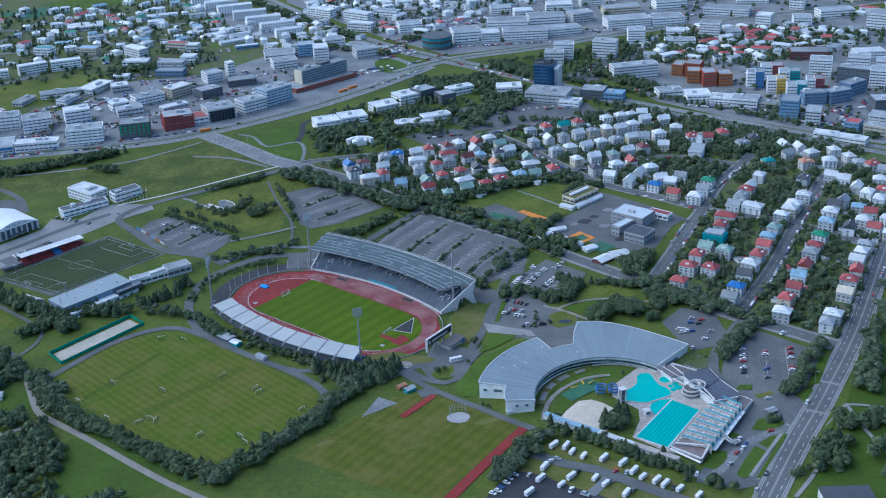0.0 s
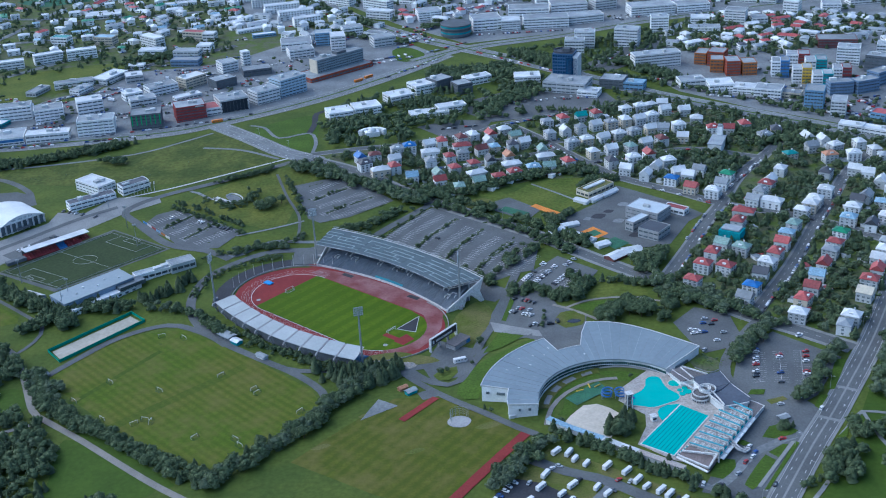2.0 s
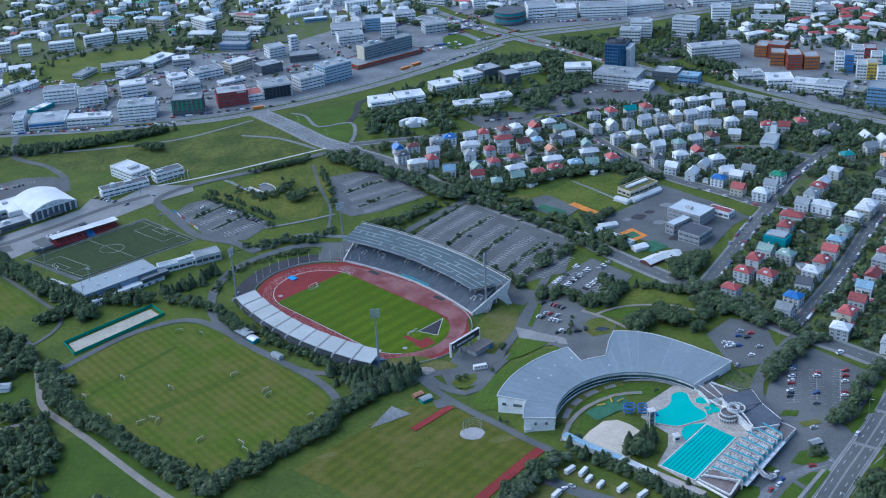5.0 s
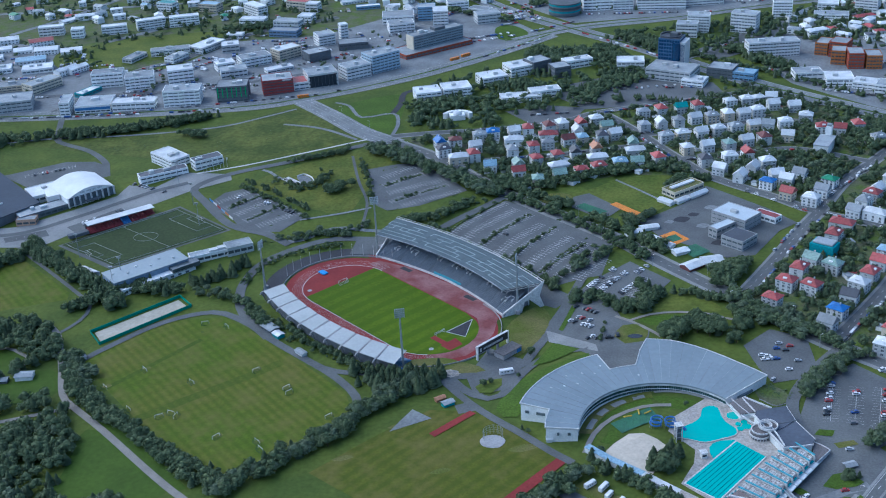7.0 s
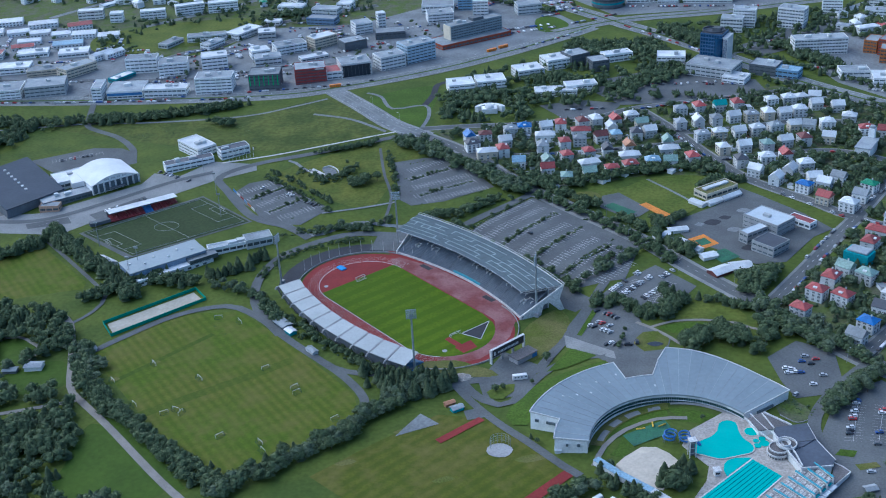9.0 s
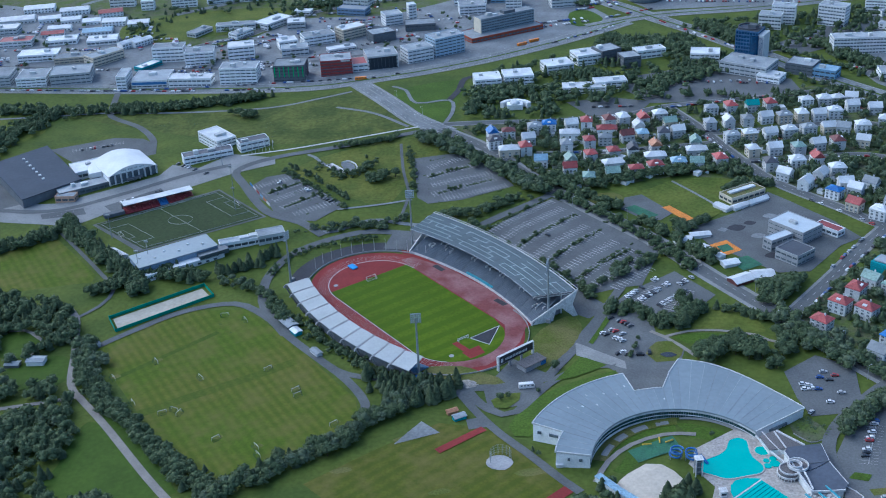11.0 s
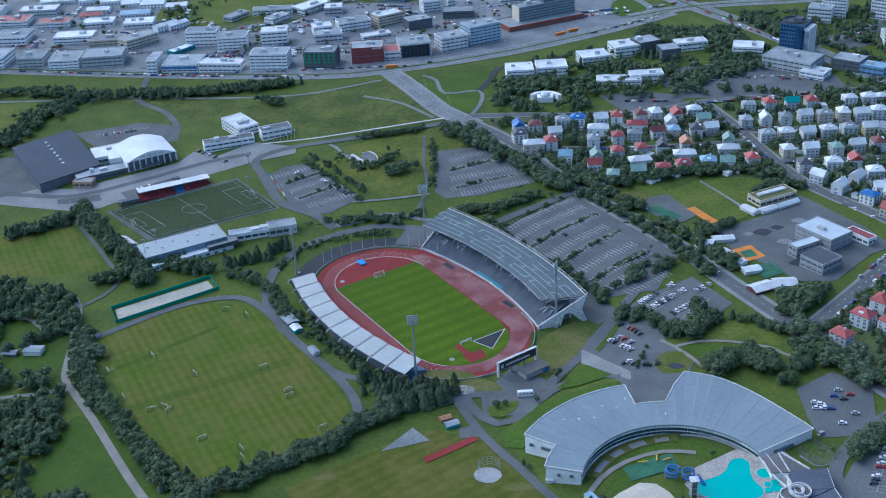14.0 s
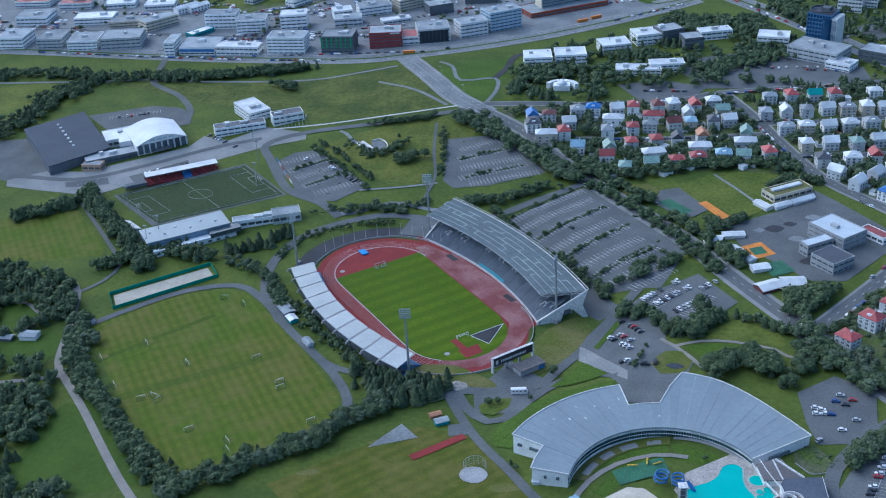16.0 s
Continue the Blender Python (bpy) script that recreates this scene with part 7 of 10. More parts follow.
# ---- sports halls to the west ----
def build_sports_halls():
    z = height(-460, 930) - 0.5
    d = thing("athletics_hall", pose(0, 0, z), "huge dark grey sports hall with a sloping roof", "sports hall")
    ring = [(-514, 946), (-487, 993), (-423, 938), (-450, 892)]
    bm = bmesh.new()
    slab(bm, [(x * 0.985 - 7.0, y * 0.985 + 14.1) for x, y in ring], 0, [10.4, 10.4, 7.0, 7.0])
    part("wall", bm, dark_wall, d)
    a, b, c, e = [Vector(q) for q in ring]
    for k in range(12):
        p0, p1, q0, q1 = a.lerp(b, k / 12), a.lerp(b, (k + 1) / 12), e.lerp(c, k / 12), e.lerp(c, (k + 1) / 12)
        bm = bmesh.new()
        hi = [bm.verts.new((v.x, v.y, t)) for v, t in ((p0, 11.6), (q0, 8.0), (q1, 8.0), (p1, 11.6))]
        lo = [bm.verts.new((v.co.x, v.co.y, v.co.z - 0.7)) for v in hi]
        bm.faces.new(hi), bm.faces.new(lo[::-1])
        for i in range(4):
            bm.faces.new((lo[i], lo[(i + 1) % 4], hi[(i + 1) % 4], hi[i]))
        bmesh.ops.recalc_face_normals(bm, faces=list(bm.faces))
        part("roof_panel", bm, mat("slate_sheet", (0.066, 0.082, 0.108), (0.058, 0.072, 0.094), scale=0.05, fine=0.4, rough=0.7, detail=0.05), d)
    for k in range(7):
        p = Vector((-491, 962)).lerp(Vector((-454, 931)), k / 6)
        bm = bmesh.new()
        box(bm, p.x, p.y, 10.9 - 0.36 * k, 2.2, 2.2, 1.0, turn=-50, bevel=0.1)
        part("rooflight", bm, white_roof, d, "white roof dome")
    s = thing("domed_hall", pose(-398, 966, height(-398, 966), 0, 0, 47), "white vaulted sports hall with a colonnade", "sports hall")
    L, R, D = 42, 20, 42
    n = 14
    arch = lambda t: (-L / 2 + L * t, 8.3 + 5.8 * math.sin(math.pi * t))
    for k in range(n):
        (x0, z0), (x1, z1) = arch(k / n), arch((k + 1) / n)
        bm = bmesh.new()
        va = [(x0, -D / 2, z0), (x1, -D / 2, z1), (x1, D / 2, z1), (x0, D / 2, z0)]
        hi = [bm.verts.new(v) for v in va]
        lo = [bm.verts.new((v[0], v[1], v[2] - 0.6)) for v in va]
        bm.faces.new(hi), bm.faces.new(lo[::-1])
        for i in range(4):
            bm.faces.new((lo[i], lo[(i + 1) % 4], hi[(i + 1) % 4], hi[i]))
        bmesh.ops.recalc_face_normals(bm, faces=list(bm.faces))
        part("roof_strip", bm, mat("vault_white", (0.74, 0.75, 0.74), (0.66, 0.67, 0.665), scale=0.08, fine=0.6, rough=0.75, detail=0.04, bump=0.02), s, "white vault segment")
    bm = bmesh.new()
    prof = [(-L / 2 + 0.6, 0)] + [(arch(k / n)[0] * 0.97, arch(k / n)[1] - 0.6) for k in range(n + 1)] + [(L / 2 - 0.6, 0)]
    va, vb = [bm.verts.new((x, -D / 2 + 1.6, q)) for x, q in prof], [bm.verts.new((x, D / 2 - 1.0, q)) for x, q in prof]
    bm.faces.new(va[::-1]), bm.faces.new(vb)
    for i in range(len(prof)):
        j = (i + 1) % len(prof)
        bm.faces.new((va[i], va[j], vb[j], vb[i]))
    bmesh.ops.recalc_face_normals(bm, faces=list(bm.faces))
    part("wall", bm, white_wall, s)
    for k in range(9):
        bm = bmesh.new()
        box(bm, -L / 2 + 0.8 + (L - 1.6) * k / 8, -D / 2 + 0.4, 0, 0.8, 0.9, 9.0)
        part("column", bm, trim_white, s)
        if k < 8:
            bm = bmesh.new()
            box(bm, -L / 2 + 0.8 + (L - 1.6) * (k + 0.5) / 8, -D / 2 + 1.5, 0.6, 3.6, 0.3, 7.6)
            part("window", bm, glass, s)
    bm = bmesh.new()
    slab(bm, [(-L / 2 - 9, 2), (-L / 2 - 0.2, -4), (-L / 2 - 0.2, D / 2 - 2), (-L / 2 - 6, D / 2 - 4)], 0, [6.2, 8.2, 8.6, 6.6])
    part("side_aisle", bm, MATS["vault_white"], s, "lower white side vault")
    bm = bmesh.new()
    box(bm, 0, -D / 2 - 1.5, 2.8, 13, 4, 0.7)
    part("porch", bm, dark_wall, s)
    bm = bmesh.new()
    for k in range(14):
        if k not in (3, 7, 10):
            box(bm, -9 + 1.4 * k, -D / 2 - 0.2, 10.6, 0.9, 0.2, 1.3)
    part("lettering", bm, grey_wall, s, "grey lettering bars")
    block(-418, 930, 42, 15, 5, 45, dark_wall, grey_roof, name="link_building", label="low dark glazed link between the halls", floors=1)
    block(-422, 911, 16, 9, 5, 12, mat("buff_wall", (0.50, 0.34, 0.24), (0.44, 0.30, 0.21)), felt_roof, name="entrance_box", label="small ochre entrance block", floors=1, plant=False)
    block(-432, 964, 26, 24, 6.5, 43, white_wall, white_roof, name="link_building", label="low pale middle hall between the sports halls", floors=1)
    t = thing("red_stand", pose(-341, 912, height(-341, 912), 0, 0, 43), "narrow stand with red seats and white roof", "grandstand")
    bm = bmesh.new()
    box(bm, 0, 0.8, 6.2, 56, 9, 0.5, bevel=0.1)
    part("roof", bm, white_roof, t)
    for k in range(8):
        bm = bmesh.new()
        stairs(bm, -27.8 + 7 * k, -21.2 + 7 * k, -5.7, 1.4, 0.9, 0.42, 6)
        part("seating_block", bm, seat_red if k != 4 else blue_wall, t)
        bm = bmesh.new()
        box(bm, -28 + 7 * k, 4.5, 0, 0.5, 0.6, 6.2)
        part("post", bm, steel, t)
    bm = bmesh.new()
    box(bm, 0, 5.6, 0, 56, 0.5, 5.6)
    part("rear_wall", bm, dark_wall, t)
    bm = bmesh.new()
    box(bm, -36, -2, 0, 16, 5, 2.6)
    part("side_terrace", bm, dark_wall, t)
    l = thing("clubhouse", pose(-284, 823, height(-284, 823) - 0.5, 0, 0, 46.5), "long clubhouse with a blue-grey metal roof", "building")
    bm = bmesh.new()
    box(bm, 0, 0, 0, 58, 22, 8.6)
    part("wall", bm, mat("blue_grey_wall", (0.24, 0.31, 0.40), (0.20, 0.26, 0.34), scale=0.2, fine=1), l)
    bm = bmesh.new()
    box(bm, 0, 0, 8.6, 59, 23, 0.6, bevel=0.1)
    part("roof", bm, metal_roof, l)
    bm = bmesh.new()
    box(bm, 2, -14, 0, 58, 7, 4.8)
    part("annexe", bm, white_wall, l, "white front annexe")
    bm = bmesh.new()
    box(bm, 24, -12.5, 4.0, 22, 10, 3.4)
    part("glazed_lounge", bm, glass, l, "dark glazed lounge")
    for k in range(6):
        bm = bmesh.new()
        box(bm, -24 + 9 * k, 3.0 * (-1) ** k, 9.2, 1.4, 1.4, 0.8, bevel=0.1)
        part("rooflight", bm, white_roof, l)
    for k in range(9):
        bm = bmesh.new()
        box(bm, -24 + 6 * k, -17.55, 1.6, 2.6, 0.2, 1.4)
        part("window", bm, glass, l)
    block(-243, 853, 36, 8, 5.5, 33, white_wall, felt_roof, name="changing_block", label="long white changing block beside the pitch", floors=1)
    block(-226, 863, 20, 12, 6.5, 33, grey_wall, felt_roof, name="store_block", label="grey store block with a dark end", floors=1, plant=False)
    e = thing("marquee", pose(-331, 824, height(-331, 824), 0, 0, -30), "small white marquee tent", "tent")
    bm = bmesh.new()
    box(bm, 0, 0, 0, 18, 9, 3)
    part("side", bm, trim_white, e)
    bm = bmesh.new()
    slab(bm, [(-9.2, -4.7), (9.2, -4.7), (9.2, 4.7), (-9.2, 4.7)], 3, 3.3)
    for s_ in (-1, 1):
        hi = [bm.verts.new(q) for q in ((-9.2, 0, 5.2), (9.2, 0, 5.2), (9.2, s_ * 4.7, 3.3), (-9.2, s_ * 4.7, 3.3))]
        bm.faces.new(hi)
    part("canopy", bm, trim_white, e)
    block(-337, 998, 42, 11, 7, 36, white_wall, dark_roof, name="office_building", label="white federation office with a dark roof", group="federation offices")
    block(-342, 1030, 34, 19, 9, -37, white_wall, white_roof, name="office_building", label="white federation office with a pale roof", group="federation offices")
    block(-305, 1022, 26, 12, 8, 40, white_wall, dark_roof, name="office_building", label="white federation office with a dark roof", group="federation offices")
    # artificial pitch
    patch("pitch_apron", [(-377, 871), (-301, 940), (-243, 897), (-318, 833)], 0.30, asphalt, "grey apron round the artificial pitch", "pavement")
    p = patch("artificial_pitch", [(-374, 872), (-300, 937), (-246, 897), (-316, 837)], 0.40, artificial, "dark green artificial pitch with white lines", "pitch")
    A, B, C_, D_ = Vector((-370, 872)), Vector((-301, 933.5)), Vector((-250, 897)), Vector((-317, 840))

    def spot(u, v):
        q = (A.lerp(B, u)).lerp(D_.lerp(C_, u), v)
        return (q.x, q.y)

    def line(name, *uv):
        bm = bmesh.new()
        for a, b in zip(uv, uv[1:]):
            (x0, y0), (x1, y1) = spot(*a), spot(*b)
            beam(bm, (x0, y0, height(x0, y0) + 0.48), (x1, y1, height(x1, y1) + 0.48), 0.06, 0.4)
        part(name, bm, road_paint, p)
    line("touch_line", (0, 0), (1, 0), (1, 1), (0, 1), (0, 0))
    line("halfway_line", (0.5, 0), (0.5, 1))
    for u, w in ((0, 1), (1, -1)):
        line("penalty_area", (u, 0.2), (u + 0.16 * w, 0.2), (u + 0.16 * w, 0.8), (u, 0.8))
        line("goal_area", (u, 0.36), (u + 0.06 * w, 0.36), (u + 0.06 * w, 0.64), (u, 0.64))
    line("centre_circle", *[(0.5 + 0.095 * math.cos(k * math.pi / 12), 0.5 + 0.145 * math.sin(k * math.pi / 12)) for k in range(25)])
    for u, turn in ((0.0, -41), (1.0, 139)):
        x, y = spot(u, 0.5)
        g = thing("football_goal", at(x, y, turn), "white football goal on the artificial pitch", "goal", "artificial pitch goals")
        goal_parts(g)
    for k in range(6):
        q = Vector((-279, 951)).lerp(Vector((-247, 914)), (k + 0.5) / 6)
        b = thing("hoarding", at(q.x, q.y, -49), "coloured advertising hoarding beside the pitch", "hoarding", "pitch hoardings")
        bm = bmesh.new()
        box(bm, 0, 0, 0, 7.4, 0.3, 2.0)
        part("panel", bm, (blue_wall, trim_white, red_wall, sky_wall, ochre_wall, trim_white)[k], b)


build_sports_halls()


pale_metal = mat("pale_metal_roof", (0.52, 0.57, 0.60), (0.46, 0.51, 0.54), scale=0.1, fine=0.8, rough=0.5, detail=0.06)


def build_school():
    school_grey = mat("school_render", (0.36, 0.37, 0.37), (0.30, 0.31, 0.315), scale=0.15, fine=1.2, detail=0.1, bump=0.05)
    block(142, 910, 29, 21, 9.5, -38, school_grey, pale_metal, name="school_hall", label="tall grey school hall with a pale metal roof", win=0.2)
    block(131, 891, 20, 8, 8, 45, school_grey, pale_metal, name="school_wing", label="white flat-roofed school wing", plant=False)
    block(142, 874, 18, 18, 7.5, -38, school_grey, dark_roof, name="school_wing", label="modern grey school wing with a dark roof")
    block(165, 916, 19, 8, 5, -38, white_wall, red_roof, name="school_wing", label="low school wing with a red roof", plant=False)
    g = block(105, 970, 32, 14, 5, 44, cream_wall, mat("sedum_roof", (0.12, 0.15, 0.05), (0.16, 0.14, 0.06), scale=0.2), name="kindergarten", label="low kindergarten with a green sedum roof", plant=False)
    bm = bmesh.new()
    box(bm, 0, 1, 5.6, 24, 4, 1.4, bevel=0.2)
    part("rooflight", bm, white_roof, g, "long white rooflight")
    for x, y, L, D, a in ((92, 947, 13, 6, -40), (104, 950, 13, 5, 45), (116, 961, 18, 5, 45), (79, 900, 14, 6, 20), (68, 891, 12, 6, 30), (84, 880, 9, 6, -40), (92, 871, 10, 6, -40), (101, 860, 11, 7, 30), (122, 846, 14, 10, 20), (109, 838, 15, 10, 42)):
        pitched(x, y, L, D, 2.8, a, white_wall if x != 109 else brown_roof, white_roof, "classroom_hut", "small white prefabricated classroom", pitch=0.9 if x < 105 else 1.6, group="classroom huts", windows=False)
    c = thing("church", at(222, 1055, 70), "pale concrete church with a square tower", "church")
    bm = bmesh.new()
    box(bm, 0, 0, 0, 26, 12, 9, bevel=0.1)
    part("nave", bm, white_wall, c)
    bm = bmesh.new()
    box(bm, 0, 0, 9, 27, 13, 0.6)
    part("roof", bm, grey_roof, c)
    bm = bmesh.new()
    box(bm, 15, 0, 0, 5, 5, 17, bevel=0.1)
    part("tower", bm, white_wall, c)
    bm = bmesh.new()
    box(bm, 15, 0, 17, 4, 4, 2, bevel=0.3)
    part("belfry", bm, grey_roof, c)
    t = thing("wrapped_house", at(198, 857, -30), "house under renovation wrapped in teal netting", "house")
    bm = bmesh.new()
    box(bm, 0, 0, 0, 17, 12, 9.5, bevel=0.2)
    part("netting", bm, teal_wall, t, "teal scaffold netting")
    bm = bmesh.new()
    box(bm, 0, 0, 9.6, 14, 9.5, 1.4, bevel=0.4)
    part("roof", bm, grey_roof, t)


build_school()


# ---- town houses ----
def hip_roof(L, D, z, rise, over, gable):
    bm = bmesh.new()
    x, y = L / 2 + over, D / 2 + over
    k = 0.0 if gable else min(y, x - 0.5)
    ridge = [bm.verts.new((-x + k, 0, z + rise)), bm.verts.new((x - k, 0, z + rise))]
    e = [bm.verts.new((a * x, b * y, z)) for a, b in ((-1, -1), (1, -1), (1, 1), (-1, 1))]
    u = [bm.verts.new((v.co.x, v.co.y, z - 0.25)) for v in e]
    bm.faces.new((e[0], e[1], ridge[1], ridge[0]))
    bm.faces.new((e[2], e[3], ridge[0], ridge[1]))
    bm.faces.new((e[1], e[2], ridge[1]))
    bm.faces.new((e[3], e[0], ridge[0]))
    bm.faces.new(u[::-1])
    for i in range(4):
        bm.faces.new((u[i], u[(i + 1) % 4], e[(i + 1) % 4], e[i]))
    bmesh.ops.recalc_face_normals(bm, faces=list(bm.faces))
    return bm


pale_wall = mat("pale_render", (0.62, 0.63, 0.62), (0.50, 0.51, 0.505), scale=0.15, fine=1.2, detail=0.1, bump=0.05, vary=0.15)


def window_strip(levels):
    """One upright bay: two lights and a mullion at each storey, with pale panels between."""
    bm = bmesh.new()
    across = (-0.8, -0.07, 0.07, 0.8)
    grid = [[bm.verts.new((x, -0.09, z)) for x in across] for z in levels]
    for k in range(len(levels) - 1):
        for c in range(3):
            f = bm.faces.new((grid[k][c], grid[k][c + 1], grid[k + 1][c + 1], grid[k + 1][c]))
            f.material_index = 1 if k % 2 or c == 1 else 0
    rim = [r[0] for r in grid] + grid[-1][1:3] + [r[3] for r in grid[::-1]] + grid[0][2:0:-1]
    back = [bm.verts.new((v.co.x, 0.09, v.co.z)) for v in rim]
    for k in range(len(rim)):
        f = bm.faces.new((rim[k], rim[(k + 1) % len(rim)], back[(k + 1) % len(rim)], back[k]))
        f.material_index = 1
    bmesh.ops.recalc_face_normals(bm, faces=list(bm.faces))
    return bm


def build_house(L, D, H, rise, gable, dormer):
    h = thing("house", pose(0, 0, 0), "town house", "house", "town houses")
    bm = bmesh.new()
    box(bm, 0, 0, -1.5, L, D, H + 1.5)
    if gable:
        for s in (-1, 1):
            f = [bm.verts.new((s * L / 2, -D / 2, H)), bm.verts.new((s * L / 2, D / 2, H)), bm.verts.new((s * L / 2, 0, H + rise * 0.92))]
            bm.faces.new(f if s > 0 else f[::-1])
    part("wall", bm, white_wall, h)
    part("roof", hip_roof(L, D, H, rise, 0.45, gable), white_roof, h)
    me = mesh_of("window_bay", window_strip([1.0, 2.3, 3.7, 5.0] + ([6.0, 6.9] if H > 7.5 else [])), [glass, pale_wall])
    for x in (-L * 0.32, 0.0, L * 0.32):
        part("window_bay", me, None, h).matrix_basis = pose(x, -D / 2, 0)
    for x in (-L * 0.24, L * 0.24):
        part("window_bay", me, None, h).matrix_basis = pose(x, D / 2, 0, 0, 0, 180)
    for k, y in ((1, -1.8), (1, 1.8), (-1, 0.4)):
        part("window_bay", me, None, h).matrix_basis = pose(k * L / 2, y, 0, 0, 0, 90 * k)
    bm = bmesh.new()
    box(bm, L * 0.12, 0.3, H + rise * 0.5, 0.8, 0.8, rise * 0.5 + 1.0)
    part("chimney", bm, grey_wall, h)
    if dormer:
        bm = bmesh.new()
        box(bm, 0, -D * 0.28, H + 0.2, 2.6, 2.2, 1.6)
        part("dormer", bm, white_wall, h)
    return h


HOUSES = [build_house(10.8, 9, 7.6, 2.4, False, False), build_house(11.6, 9.4, 8.2, 3.2, False, True), build_house(10.4, 8.6, 7.2, 3.9, True, False), build_house(16.5, 9.6, 7.4, 2.8, False, False)]
for o in HOUSES:
    for c in o.children:
        if c.name.split(".")[0] in ("wall", "roof"):
            c.material_slots[0].link = "OBJECT"
USED = set()
WALLS = (white_wall, pale_wall, pale_wall, grey_wall, cream_wall, grey_wall)
SITES = []
rnd_house = random.Random(11)


def houses(text, turn, spread=6):
    """Houses at x,y with a letter for the roof's colour; capitals are long houses."""
    for word in text.split():
        x, y = [float(v) for v in word[:-1].split(",")]
        letter = word[-1]
        kind = 3 if letter.isupper() else rnd_house.choice((0, 1, 1, 2, 2))
        m = at(x, y, turn + rnd_house.uniform(-spread, spread) + (90 if rnd_house.random() < 0.35 and kind != 3 else 0))
        if kind in USED:
            h = copy_thing(HOUSES[kind], m)
        else:
            h = HOUSES[kind]
            h.matrix_basis = m
            USED.add(kind)
        low = letter.lower()
        tagged(h, "%s house with a %s roof in a garden" % (rnd_house.choice(("rendered", "two-storey", "concrete")), ROOF_WORDS[low]))
        w = rnd_house.choice(WALLS)
        for c in h.children:
            base = c.name.split(".")[0]
            if base == "wall":
                c.material_slots[0].material = w
            elif base == "roof":
                c.material_slots[0].material = ROOFS[low]
        SITES.append((x, y))


houses("135,1004w 150,989w 161,1006w 170,975b 185,981w 196,992s 217,978g 183,954r 199,942w 209,959s 236,936s 263,984w 249,960w 244,950r 227,920s 241,915W 215,897R", -30)
houses("207,878r 178,825r 168,806r 183,800r 157,783r 188,840m 200,830m 247,868m 238,852l 231,836r 222,818r 213,803w 205,787d 195,768b 187,752s", -30)
houses("274,913w 268,903w 259,893w 277,848g 268,830r 261,817s 251,796r 242,779l 234,761r 224,744r 216,724w 298,892w 331,966w 323,976w 315,916s 323,901l", -30)
houses("329,889r 303,860d 289,872l 305,827s 298,814w 290,799w 284,782r 274,766r 266,748c 248,716w 241,706s 306,908d 336,947w 340,931w 345,916w 297,969d 287,931w", -30)
houses("152,1168w 167,1171w 178,1176w 148,1133w 162,1135w 175,1142w 122,1156r 107,1151t 89,1146r 73,1139s 119,1124w 104,1117s 89,1111w 74,1105s 134,1126s", 19)
houses("123,1087w 107,1082w 93,1076s 138,1093w 153,1099s 169,1105w 110,1050w 127,1055w 145,1059m 160,1068w 175,1073n 159,1038r 144,1029w 124,1023d 173,1017w 178,991w", 19)
houses("31,1118w 49,1084w 41,1102m 18,1109r 1,1106w -10,1099n -28,1091r -40,1085w -38,1064W -9,1078R 16,1090w 21,1073l 9,1068n -8,1059s -20,1052r 2,1033r", 17, 10)
houses("17,1039d -15,1024r -37,1040s -29,1012m 34,1049o 38,1077d 65,1061m 67,1043W 86,1027r 36,1027W 5,1009W 55,1016l 69,1018m 38,1007r 24,1000r 7,991m -10,981m -27,996r", 17, 10)
houses("-102,1055b -89,1059n -96,1037d -81,1023W -70,1049w -69,1030r -58,1079b -69,1072s -52,1007l", 20, 10)
houses("226,1096r 240,1094r 256,1103r 195,1078w 215,1125w 208,1155w 268,1070s 281,1083d 304,1061w 316,1052w 322,1034w 345,1042w 353,1023w 279,1018t 311,1010o 332,1012w 357,1006s 302,1036s 366,998r 190,1160w 196,1110w 181,1105s 190,1180w", 5, 20)
houses("360,960w 372,985s 388,970w 355,935r 365,915w 380,940s 395,1000w 402,985r 352,895l 338,873w 347,858s 330,845w 322,858r 400,955w 415,970s 318,872w", -30, 12)


def quick_box(bm, m, x, y, z, sx, sy, sz, index=0):
    """A box by plain corners, quick in a large mesh."""
    v = [bm.verts.new(m @ Vector((x + i * sx / 2, y + j * sy / 2, z + k * sz))) for k in (0, 1) for i, j in ((-1, -1), (1, -1), (1, 1), (-1, 1))]
    for f in ((3, 2, 1, 0), (4, 5, 6, 7), (0, 1, 5, 4), (1, 2, 6, 5), (2, 3, 7, 6), (3, 0, 4, 7)):
        bm.faces.new([v[i] for i in f]).material_index = index


FAR_WALLS, FAR_ROOFS = bmesh.new(), bmesh.new()
FAR_LETTERS = "wsrlgdc"


